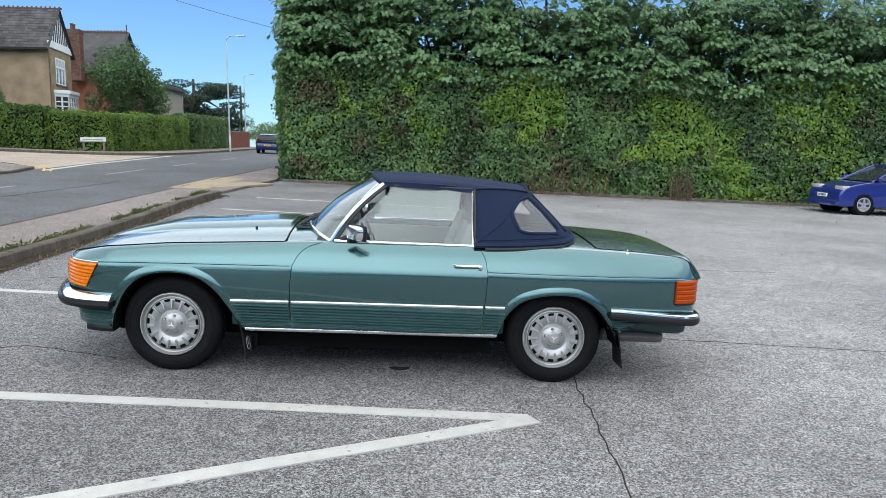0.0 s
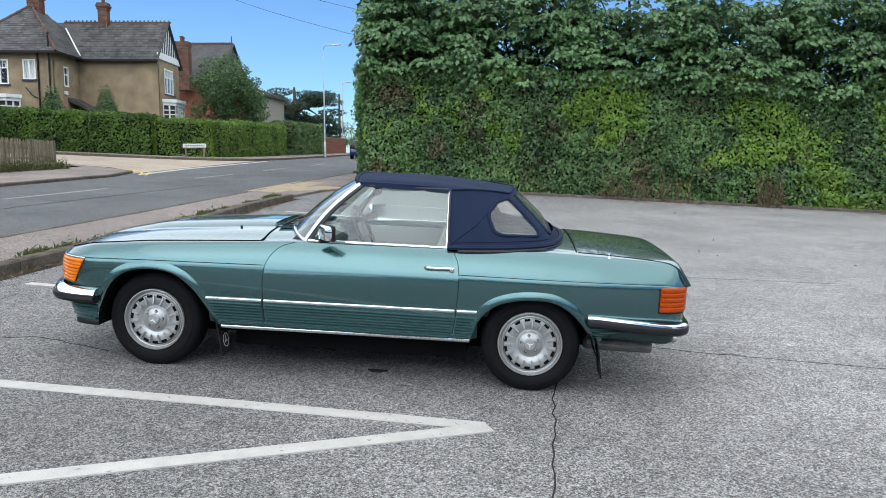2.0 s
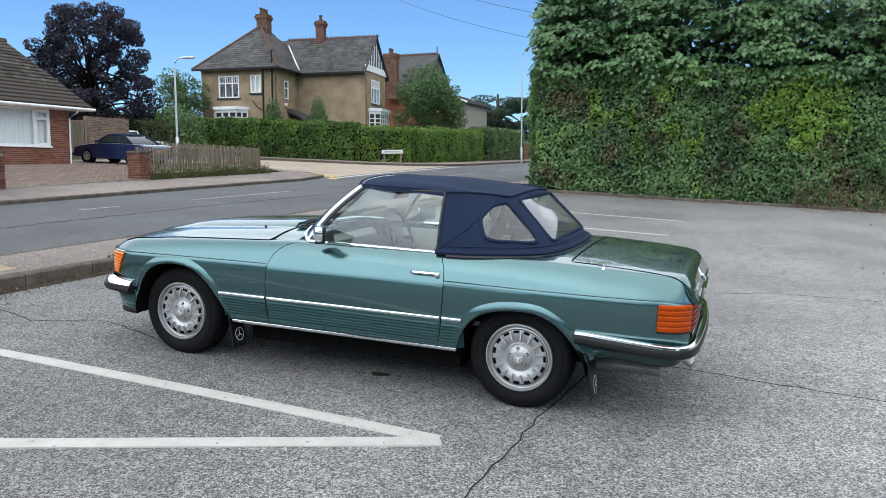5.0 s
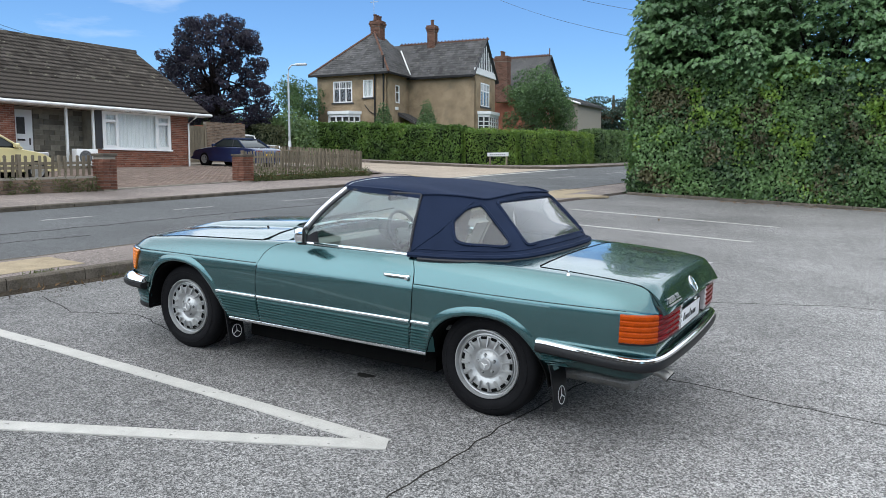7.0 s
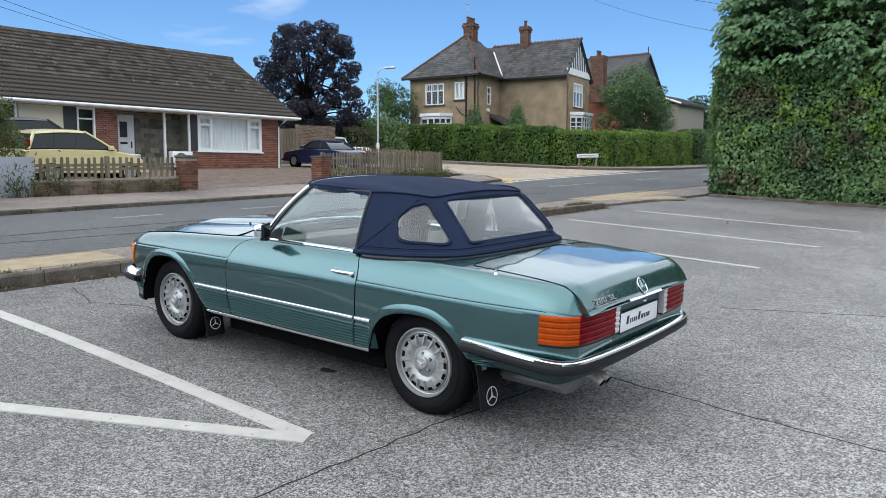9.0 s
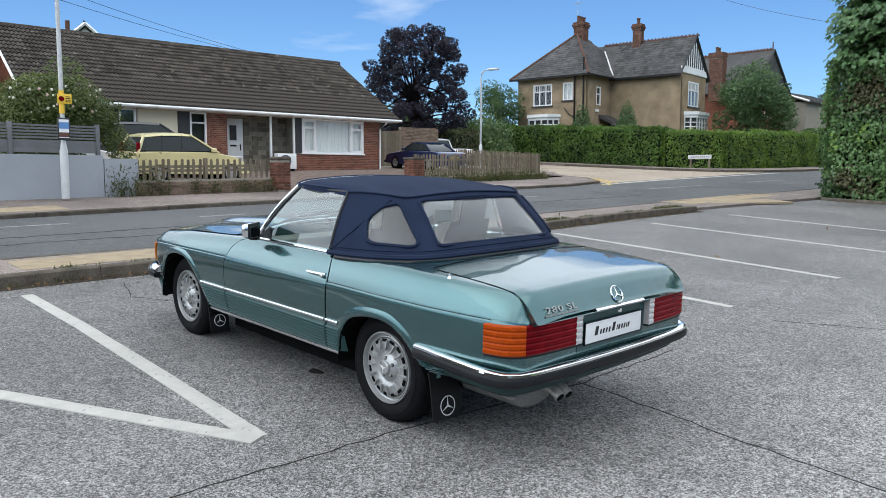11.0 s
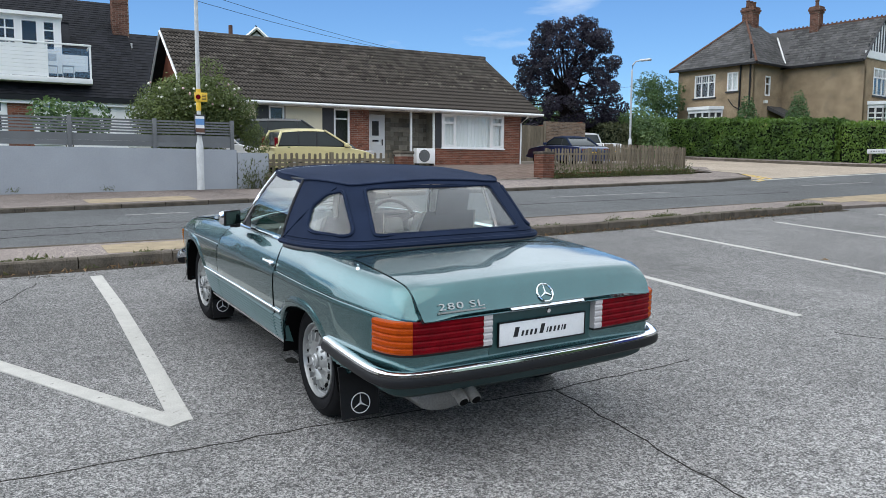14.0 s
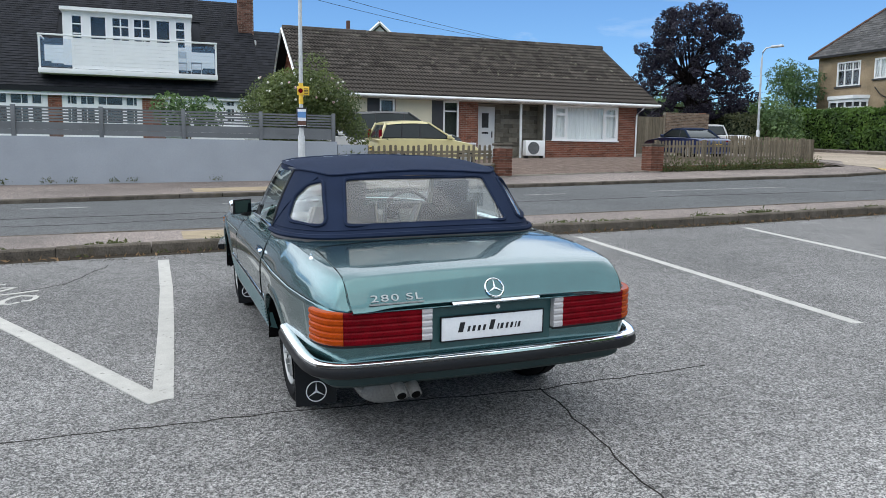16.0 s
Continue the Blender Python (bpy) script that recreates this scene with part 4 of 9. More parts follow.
z_strip = lambda x: .487 + .009 * (x + .88)
z_sill = lambda x: .302 + .008 * (x + .8)
for side in (-1, 1):
    d = side_patch("door", door_front, door_rear, .315, .868, car, .0035, side=side)
    for edge in (door_front, door_rear):
        seam(d, [(edge(z), side * (y_side(edge(z), z) + .0025), z) for z in stations(.32, .866, .02)], .0022, "door_gap")
    rib_panel("lower_cladding", 0, 0, .322, .474, 8, side, d, lambda z: door_front(z) + .008, lambda z: door_rear(z) - .008)
    strip("door_moulding", z_strip, door_front(.49) + .008, door_rear(.49) - .008, side, d)
    # handle: chrome bow with a lock
    h = part("door_handle", loft(bmesh.new(), [[(x, side * (y_side(.6, .765) + o), .765 + z + .01 * (x - .52)) for o, z in ((.004, -.008), (.02 * e + .006, -.008), (.026 * e + .006, 0), (.02 * e + .006, .008), (.004, .008))]
             for x, e in ((.522, .2), (.54, .9), (.58, 1.0), (.65, 1.0), (.69, .9), (.71, .2))]), "chrome", d, "chrome door handle")
    bm = bmesh.new()
    lathe(bm, [(0, 0), (.013, 0), (.013, .012), (.009, .016), (0, .016)], 14, "y")
    part("lock", bm, "chrome", h, at=Matrix.Translation((.695, side * (y_side(.69, .76) + .012), .758)) @ Matrix.Rotation(0 if side > 0 else math.pi, 4, "Z"))
    strip("front_moulding", z_strip, -.872, door_front(.49) - .008, side, car)
    strip("rear_moulding", z_strip, door_rear(.49) + .008, .862, side, car)
    rib_panel("front_wing_cladding", 0, 0, .322, .474, 8, side, car, fz(((.32, -.785), (.474, -.872))), lambda z: door_front(z) - .008)
    rib_panel("rear_wing_cladding", 0, 0, .322, .474, 8, side, car, lambda z: door_rear(z) + .008, fz(((.32, .825), (.474, .868))))
    rib_panel("rear_corner_cladding", 0, 0, .372, .455, 5, side, car, fz(((.37, 1.60), (.455, 1.555))), fz(((.37, 1.98), (.455, 2.06))))
    rib_panel("front_corner_cladding", 0, 0, .28, .42, 6, side, car, fz(((.28, -1.80), (.42, -1.885))), fz(((.28, -1.64), (.42, -1.61))))
    strip("front_lip", lambda x: .264, -1.80, -1.62, side, car, .018, .012, "rubber")
    strip("sill_moulding", z_sill, -.785, .825, side, car, .013, .012)
    # Near-black strips along the waist crease, drawing its shade.
    seam(car, line_x(z_line, -1.88, -.51, side, .0003), .0018, "waist_line")
    seam(d, line_x(z_line, -.48, .735, side, .0035), .0018, "waist_line")
    seam(car, line_x(z_line, .75, 2.0, side, .0003), .0018, "waist_line")
    bm = bmesh.new()
    tube(bm, [(x, side * (.757 + .004 * (x + .24)), .879 + .004 * (x + .24)) for x in stations(-.24, .69, .1)], .0105, 8)
    part("belt_moulding", bm, "chrome", d)
    # wing mirror
    mi = part("door_mirror", B(-.052, .012, -.080, .080, -.049, .049, bevel=.024), "chrome", d, "chrome door mirror", at=Matrix.Translation((-.085, side * .872, .95)) @ Matrix.Rotation(side * radians(-34), 4, "Z") @ Matrix.Scale(.94, 4))
    part("mirror_foot", B(-.03, .03, -.02, .03, -.035, 0, bevel=.006), "rubber", mi, at=Matrix.Translation((-.01, -side * .05, -.04)))
    part("mirror_glass", B(-.004, .004, -.075, .075, -.044, .044), "mirror_teal", mi, at=Matrix.Translation((.020, 0, 0)))
    part("mirror_rim", B(-.010, .007, -.083, .083, -.053, .053, bevel=.007), "rubber", mi, at=Matrix.Translation((.014, 0, 0)))
    # front indicator wrapped round the corner
    bm = bmesh.new()
    prof = []
    for k in range(7):
        z = .527 + k * .0225
        prof += [(z, .004), (z + .008, .014), (z + .016, .014)]
    prof.append((.686, .004))
    rings = []
    for i in range(13):
        f = i / 12
        r = []
        for z, o in prof:
            a, b = np.interp(z, [.527, .686], [-1.955, -1.965]), np.interp(z, [.527, .686], [-1.785, -1.70])
            x = a + (b - a) * f
            r.append((x, side * (y_side(x, z) + o), z))
        r += [(r[-1][0], side * (y_side(r[-1][0], .68) - .03), .686), (r[0][0], side * (y_side(r[0][0], .55) - .03), .527)]
        rings.append(r)
    loft(bm, rings)
    ind = part("front_indicator", bm, "amber_front", car, "ribbed amber indicator lens", 15)
    strip("lens_rim", lambda x: .693, -1.96, -1.695, side, ind, .006, .012)

# seams round bonnet and boot
for side in (-1, 1):
    seam(car, [(x, side * min(.737, y_wide(x) - .118), z_top(x, min(.737, y_wide(x) - .118)) + .002) for x in stations(-2.0, -.56, .04)], .0025)
    seam(car, [(x + .004, side * .689, z_top(x, .689) + .001) for x in stations(1.47, 2.14, .02)], .0014)
seam(car, [(-.552, y, z_top(-.552, y) + .002) for y in stations(-.73, .73, .04)], .005)
seam(car, [(1.465, y, z_top(1.465, y) + .002) for y in stations(-.668, .668, .05)], .004)
seam(car, [(x, s * y_side(x, .50) + s * .001, .545 - .0 * x) for s in (-1,) for x in (1.52, 1.56)], .001)
# cowl vents before the windscreen
cowl = part("cowl_panel", B(-.53, -.40, -.45, .45, .915, .928), "paint", car, "green slatted air intake before the windscreen")
for k in range(9):
    part("slat", B(-.52, -.41, -.40 + k * .1, -.36 + k * .1, .928, .934), "rubber", cowl)
for y in (-.38, -.05):
    w = new("wiper")
    w.parent = car
    bm = bmesh.new()
    tube(bm, [(-.50, y, .935), (-.45, y + .05, .965), (-.33, y + .30, 1.02)], [.010, .007, .005], 6)
    part("wiper_arm", bm, "rubber", w)
    bm = bmesh.new()
    tube(bm, [(-.42, y + .08, .975), (-.25, y + .46, 1.03)], .006, 5)
    part("wiper_blade", bm, "rubber", w)
bm = bmesh.new()
lathe(bm, [(0, 0), (.009, 0), (.007, .012), (0, .014)], 10, "z")
for y in (-.42, .42):
    part("washer_jet", bm.copy(), "rubber", car, at=Matrix.Translation((-.80, y, z_top(-.8, y) + .006)))
bm.free()

# ---- windscreen, side glass, soft top ----
WS_BASE = smooth_path([(-.265, -.735, .872), (-.36, -.60, .905), (-.44, -.35, .93), (-.47, 0, .937), (-.44, .35, .93), (-.36, .60, .905), (-.265, .735, .872)], 4)
WS_TOP = smooth_path([(.055, -.60, 1.245), (.02, -.50, 1.262), (-.02, -.25, 1.275), (-.03, 0, 1.28), (-.02, .25, 1.275), (.02, .50, 1.262), (.055, .60, 1.245)], 4)


def pane(name, a, b, material, parent, rows=8, bulge=(0, 0, 0), thick=.004):
    bm = bmesh.new()
    grid = []
    for k in range(rows + 1):
        f = k / rows
        grid.append([p.lerp(q, f) + Vector(bulge) * math.sin(math.pi * f) for p, q in zip(a, b)])
    vs = [[bm.verts.new(p) for p in r] for r in grid]
    for i in range(rows):
        for j in range(len(a) - 1):
            bm.faces.new((vs[i][j], vs[i][j + 1], vs[i + 1][j + 1], vs[i + 1][j]))
    bmesh.ops.recalc_face_normals(bm, faces=bm.faces[:])
    ob = part(name, bm, material, parent)
    ob.visible_shadow = False
    return ob


ws = pane("windscreen", WS_BASE, WS_TOP, "screen_glass", car, 8, (-.025, 0, .012))
for name, path, r, m in (("frame_foot", WS_BASE, .012, "chrome"), ("frame_header", WS_TOP, .018, "chrome")):
    bm = bmesh.new()
    tube(bm, path, r, 8)
    part(name, bm, m, ws)
for s in (0, -1):
    bm = bmesh.new()
    pts = [WS_BASE[s].lerp(WS_TOP[s], f) + Vector((-.025, 0, .012)) * math.sin(math.pi * f) for f in stations(0, 1, .1)]
    tube(bm, pts, .015, 8, .8)
    part("pillar", bm, "chrome", ws, "chrome windscreen pillar")
    bm = bmesh.new()
    tube(bm, [p + Vector((.026, 0, -.004)) for p in pts], .010, 6)
    part("pillar_seal", bm, "trimblack", ws)

for side in (-1, 1):
    low = [Vector((x, side * .752, .872 + .012 * (x + .3))) for x in stations(-.22, .640, .09)]
    n = len(low)
    top = [Vector((.125 + (.634 - .125) * k / (n - 1), side * .622, 1.236)) for k in range(n)]
    g = pane("door_window", low, top, "glass", car, 12, (0, side * .016, 0))
    bm = bmesh.new()
    tube(bm, [low[-1] + Vector((.008, 0, 0)), top[-1] + Vector((.008, 0, 0))], .009, 6)
    part("rear_edge_trim", bm, "chrome", g)
    bm = bmesh.new()
    tube(bm, [p + Vector((0, 0, .004)) for p in top], .008, 6)
    part("top_seal", bm, "trimblack", g)
    bm = bmesh.new()
    tube(bm, [(-.20, side * .755, .888), (-.08, side * .73, .955)], .008, 6)
    part("quarter_light_bar", bm, "trimblack", g)
    prism_b = bmesh.new()
    prism(prism_b, [(-.235, .885), (-.06, .885), (-.075, .965)], side * .742, side * .75, "y")
    part("mirror_triangle", prism_b, "trimblack", g)

LOW = [(.655, -.782, .880), (.85, -.778, .886), (1.0, -.762, .893), (1.13, -.72, .898), (1.24, -.65, .902), (1.33, -.53, .908), (1.385, -.30, .916), (1.40, 0, .918)]
TOP = [(.645, -.632, 1.238), (.76, -.615, 1.245), (.86, -.585, 1.243), (.93, -.556, 1.238), (.985, -.52, 1.230), (1.022, -.465, 1.226), (1.04, -.25, 1.240), (1.045, 0, 1.248)]


def both(half):
    h = smooth_path(half, 12)
    return h + [Vector((p.x, -p.y, p.z)) for p in h[-2::-1]]


CL, CT = both(LOW), both(TOP)
NU, NV = len(CL) - 1, 34


def curtain(u, v, out=0.0):
    """A point on the rear of the soft top: u round it (0 to 1), v up it (0 to 1)."""
    a = u * NU
    i = min(int(a), NU - 1)
    f = a - i
    p, q = CL[i].lerp(CL[i + 1], f), CT[i].lerp(CT[i + 1], f)
    c = p.lerp(q, v)
    n = Vector((c.x - .75, c.y * .9, .25)).normalized()
    d = (CL[min(i + 1, NU)] - CL[i])
    side = d.cross(q - p).normalized()
    if side.dot(n) < 0:
        side = -side
    return c + side * (out + .012 * math.sin(math.pi * v))


def uv_near(x, y, z):
    """Where on the rear of the top a place lies."""
    best = None
    for i in range(0, 401):
        u = i / 400
        for j in range(0, 41):
            p = curtain(u, j / 40)
            d = (p - Vector((x, y, z))).length_squared
            if best is None or d < best[0]:
                best = (d, u, j / 40)
    return best[1:]


def rounded(poly, r=.25, n=5):
    out = []
    for i, p in enumerate(poly):
        a, b = Vector(poly[i - 1]), Vector(poly[(i + 1) % len(poly)])
        p = Vector(p)
        for k in range(n + 1):
            t = k / n
            q0, q1 = p.lerp(a, r), p.lerp(b, r)
            out.append((q0.lerp(p, t)).lerp(p.lerp(q1, t), t))
    return out


def inside(pt, poly):
    x, y = pt
    c = False
    for i in range(len(poly)):
        (x0, y0), (x1, y1) = poly[i - 1], poly[i]
        if (y0 > y) != (y1 > y) and x < (x1 - x0) * (y - y0) / (y1 - y0) + x0:
            c = not c
    return c


def soft_top():
    q = [uv_near(*p) for p in ((.945, -.713, .966), (.888, -.655, 1.085), (.935, -.59, 1.155), (1.0, -.512, 1.178), (1.251, -.56, .965))]
    r = [uv_near(*p) for p in ((1.045, -.425, 1.195), (1.285, -.475, .963))]
    quarter = rounded(q, .25)
    rear = rounded([(r[0][0], r[0][1]), (1 - r[0][0], r[0][1]), (1 - r[1][0], r[1][1]), (r[1][0], r[1][1])], .07)
    quarter_r = [Vector((1 - p[0], p[1])) for p in quarter]
    polys = [quarter, rear, quarter_r]
    st = new("soft_top")
    st.parent = car
    st["label"] = "navy fabric soft top with clear plastic windows"
    bm = bmesh.new()
    n, m = 240, NV * 2
    vs = [[bm.verts.new(curtain(i / n, j / m)) for j in range(m + 1)] for i in range(n + 1)]
    for i in range(n):
        for j in range(m):
            c = ((i + .5) / n, (j + .5) / m)
            if not any(inside(c, p) for p in polys):
                bm.faces.new((vs[i][j], vs[i + 1][j], vs[i + 1][j + 1], vs[i][j + 1]))
    bmesh.ops.recalc_face_normals(bm, faces=bm.faces[:])
    part("rear_cloth", bm, "fabric", st, angle=60)
    # roof panel from header to the rear bow
    top = [curtain(i / 120, 1.0) for i in range(121)]
    head = []
    for i in range(121):
        a = i / 120 * (len(WS_TOP) - 1)
        k = min(int(a), len(WS_TOP) - 2)
        head.append(WS_TOP[k].lerp(WS_TOP[k + 1], a - k) + Vector((-.012, 0, .012)))
    bm = bmesh.new()
    rows = []
    for j in range(25):
        t = j / 24
        row = []
        for i in range(121):
            s = abs(i / 60 - 1)
            p = head[i].lerp(top[i], t)
            e = 1 - s ** 6
            y = p.y
            if s > .9:
                y = math.copysign(max(abs(p.y), .60 + .04 * math.sin(math.pi * min(1, t * 1.2))), p.y)
            row.append((p.x, y, p.z + .020 * math.sin(math.pi * t ** .8) * e + .008 * math.sin(math.pi * t) * (1 - s * s)))
        edge = row[0], row[-1]
        row = [(edge[0][0], edge[0][1] - .004, edge[0][2] - .022)] + row + [(edge[1][0], edge[1][1] + .004, edge[1][2] - .022)]
        rows.append(row)
    vs = [[bm.verts.new(p) for p in r_] for r_ in rows]
    for a, b in zip(vs, vs[1:]):
        for i in range(len(a) - 1):
            bm.faces.new((a[i], a[i + 1], b[i + 1], b[i]))
    bmesh.ops.recalc_face_normals(bm, faces=bm.faces[:])
    part("roof_cloth", bm, "fabric", st, angle=60)
    # front edge, seams and bindings
    bm = bmesh.new()
    tube(bm, [p + Vector((-.006, 0, .006)) for p in WS_TOP], .016, 8)
    part("front_hem", bm, "fabric", st)
    bm = bmesh.new()
    tube(bm, [curtain(u, 0.02, .006) for u in stations(0, 1, .01)], .017, 6)
    part("base_hem", bm, "fabric", st)
    bm = bmesh.new()
    tube(bm, [curtain(u, 0, .002) - Vector((0, 0, .014)) for u in stations(.03, .97, .01)], .016, 6)
    part("base_seal", bm, "trimblack", st)
    bm = bmesh.new()
    tube(bm, [curtain(u, .12, .002) for u in stations(.02, .98, .01)], .0035, 5)
    part("seam_piping", bm, "fabric", st)
    bm = bmesh.new()
    tube(bm, [curtain(u, 1.0, .004) + Vector((0, 0, .002)) for u in stations(.0, 1, .01)], .006, 6)
    part("seam_piping", bm, "fabric", st)
    for s in (0, 1):
        bm = bmesh.new()
        tube(bm, [curtain(abs(s - u), v, .004) for u, v in ((.005, .05), (.08, .40), (.16, .72), (.24, .93))], .0045, 5)
        part("seam_piping", bm, "fabric", st)
        bm = bmesh.new()
        tube(bm, [curtain(s * 1.0 + (.004 if s == 0 else -.004), v, .004) for v in stations(0, 1, .1)], .008, 6)
        part("front_binding", bm, "trimblack", st)
    for poly, nm in zip(polys, ("quarter_window", "rear_window", "quarter_window")):
        w = new(nm)
        w.parent = st
        bm = bmesh.new()
        c = sum((Vector(p) for p in poly), Vector((0, 0))) / len(poly)
        k = 8
        rings = [[bm.verts.new(curtain(*(c.lerp(Vector(p), f / k)), out=-.002)) for p in poly] for f in range(1, k + 1)]
        mid = bm.verts.new(curtain(*c, out=-.002))
        N = len(poly)
        for i in range(N):
            bm.faces.new((mid, rings[0][i], rings[0][(i + 1) % N]))
            for a, b in zip(rings, rings[1:]):
                bm.faces.new((a[i], b[i], b[(i + 1) % N], a[(i + 1) % N]))
        bmesh.ops.recalc_face_normals(bm, faces=bm.faces[:])
        pn = part("film", bm, "plastic_window", w)
        pn.visible_shadow = False
        bm = bmesh.new()
        tube(bm, [curtain(*p, out=.003) for p in poly] + [curtain(*poly[0], out=.003)], .011, 6)
        part("binding", bm, "fabric", w)


soft_top()


# ---- rear end ----
def sweep(path, prof, closed=True):
    """A section (out, z) carried along a line in plan, out to its right-hand side."""
    rings = []
    P = [Vector(p) for p in path]
    for i, p in enumerate(P):
        d = (P[min(i + 1, len(P) - 1)] - P[max(i - 1, 0)]).normalized()
        n = Vector((d.y, -d.x))
        rings.append([(p.x + n.x * o, p.y + n.y * o, z) for o, z in prof])
    return loft(bmesh.new(), rings)


def mirror_path(half):
    h = smooth_path(half, 8)
    return h + [Vector((p.x, -p.y)) for p in h[-2::-1]]


RB = mirror_path([(1.545, -.850), (1.75, -.848), (1.95, -.836), (2.045, -.818), (2.108, -.780), (2.145, -.705), (2.164, -.55), (2.178, -.25), (2.182, 0)])


def sunk(bm):
    """The rear bumper's line falls towards the tail."""
    for v in bm.verts:
        v.co.z -= .034 * min(1, max(0, (v.co.x - 1.6) / .5))
    return bm


bump = new("rear_bumper")
bump.parent = car
part("rubber_band", sunk(sweep(RB, [(-.03, .455), (.03, .457), (.043, .467), (.045, .488), (.038, .504), (-.02, .507)])), "rubber", bump, "black rubber bumper band")
part("chrome_band", sunk(sweep(RB, [(-.01, .503), (.033, .503), (.037, .511), (.035, .521), (.026, .528), (.010, .531), (-.006, .527), (-.012, .515)])), "chrome", bump, "chrome bumper strip")
FB = [Vector((-p.x, p.y)) for p in mirror_path([(1.60, -.857), (1.74, -.840), (1.84, -.805), (1.91, -.745), (1.965, -.655), (2.03, -.50), (2.10, -.22), (2.13, 0)])][::-1]
bump = new("front_bumper")
bump.parent = car
part("rubber_band", sweep(FB, [(0, .405), (.045, .412), (.056, .432), (.052, .452), (0, .458)]), "rubber", bump, "black rubber bumper band")
part("chrome_band", sweep(FB, [(0, .455), (.042, .455), (.046, .464), (.036, .484), (.012, .500), (-.012, .504), (-.02, .455)]), "chrome", bump, "chrome bumper strip")
part("valance", sunk(sweep(RB[6:-6], [(-.12, .375), (-.075, .38), (-.048, .40), (-.04, .458), (-.12, .458)])), "under_green", car, "green panel under the bumper, darkened for grime and shade")


def lens_path(a, b):
    """The line of a tail lamp round the corner, between two lengths along it."""
    pts = smooth_path([(1.98, -.816), (2.03, -.805), (2.08, -.785), (2.122, -.748), (2.148, -.69), (2.162, -.58), (2.168, -.44), (2.170, -.31)], 8)
    L = [0]
    for p, q in zip(pts, pts[1:]):
        L.append(L[-1] + (q - p).length)
    xs, ys = [p.x for p in pts], [p.y for p in pts]
    return [(float(np.interp(s * L[-1], L, xs)), float(np.interp(s * L[-1], L, ys))) for s in stations(a, b, .03)]


def rib_profile(z0, z1, n, o0, o1):
    h = (z1 - z0) / n
    pr = [(-.06, z0)]
    for k in range(n):
        z = z0 + k * h
        pr += [(o0, z + .001), (o1, z + h * .3), (o1, z + h * .75), (o0, z + h - .001)]
    return pr + [(-.06, z1)]


for side in (-1, 1):
    lamp = new("tail_lamp")
    lamp.parent = car
    lamp["label"] = "ribbed tail lamp in amber, red and clear"
    for nm, a, b, m in (("amber_lens", 0, .34, "amber"), ("red_lens", .34, .92, "red"), ("clear_lens", .92, 1.0, "clear")):
        path = lens_path(a, b)
        if side > 0:
            path = [(x, -y) for x, y in path][::-1]
        part(nm, sweep(path, rib_profile(.565, .714, 5, .008, .0125)), m, lamp, angle=20)
    path = lens_path(0, 1)
    if side > 0:
        path = [(x, -y) for x, y in path][::-1]
    part("lamp_base", sweep(path, [(-.03, .555), (.006, .555), (.006, .567), (-.03, .567)]), "rubber", lamp)
part("lid_moulding", sweep([(2.179 - .012 * abs(y) ** 2, y) for y in stations(-.655, .655, .05)], [(-.01, .712), (.007, .712), (.009, .715), (.006, .718), (-.01, .718)]), "paint", lid)
grip = part("grip", sweep([(2.172, y) for y in stations(-.22, .22, .04)], [(0, .722), (.026, .719), (.031, .725), (.018, .735), (0, .737)]), "chrome", lid, "chrome boot handle")
bm = bmesh.new()
lathe(bm, [(0, 0), (.012, 0), (.010, .01), (0, .011)], 12, "y")
part("lock", bm, "chrome", lid, at=Matrix.Translation((2.18, .01, .695)) @ Matrix.Rotation(-math.pi / 2, 4, "Z"))


def star(parent, m, r, t, material="chrome"):
    """A ring with three tapered spokes."""
    s = new("emblem")
    s.parent = parent
    s.matrix_basis = m
    bm = bmesh.new()
    tube(bm, [(0, r * math.cos(a), r * math.sin(a)) for a in (k * math.pi / 20 for k in range(41))], t, 6)
    part("ring", bm, material, s)
    for k in range(3):
        a = math.pi / 2 + k * 2 * math.pi / 3
        c, sn = math.cos(a), math.sin(a)
        bm = bmesh.new()
        w = r * .11
        prism(bm, [(-sn * w, c * w), (c * r, sn * r), (sn * w, -c * w)], -t * .7, t * .7, "x")
        part("spoke", bm, material, s)
    return s


lid_tilt = Matrix.Rotation(radians(-27), 4, "Y")
star(lid, Matrix.Translation((2.166, 0, .780)) @ Matrix.Rotation(radians(-33), 4, "Y"), .045, .0045)


def letters(parent, text, size, m, material, depth=.002, bold=0.0):
    cu = bpy.data.curves.new("text", "FONT")
    cu.body, cu.size, cu.extrude, cu.offset = text, size, depth, bold
    cu.align_x = "CENTER"
    ob = new("lettering", cu)
    bpy.context.view_layer.update()
    me = bpy.data.meshes.new_from_object(ob.evaluated_get(bpy.context.evaluated_depsgraph_get()))
    bpy.data.objects.remove(ob)
    me.materials.clear()
    me.materials.append(M[material])
    ob = new("letter", me)
    ob.parent = parent
    ob.matrix_basis = m
    return ob


face_rear = Matrix(((0, 0, 1, 0), (1, 0, 0, 0), (0, 1, 0, 0), (0, 0, 0, 1)))      # text that reads from behind: right is +y, up is +z
badge = new("model_badge")
badge.parent = lid
for ch, off in (("2", -.0625), ("8", -.0315), ("0", -.0005), ("S", .045), ("L", .073)):
    letters(badge, ch, .052, Matrix.Translation((2.1745, -.482, .757)) @ lid_tilt @ face_rear @ Matrix.Diagonal((1.5, .85, 1, 1)) @ Matrix.Translation((off, 0, 0)), "alloy", .004, .0)
part("underline", sweep([(2.174, y) for y in stations(-.60, -.35, .05)], [(0, .744), (.010, .744), (.010, .750), (0, .750)]), "alloy", badge)
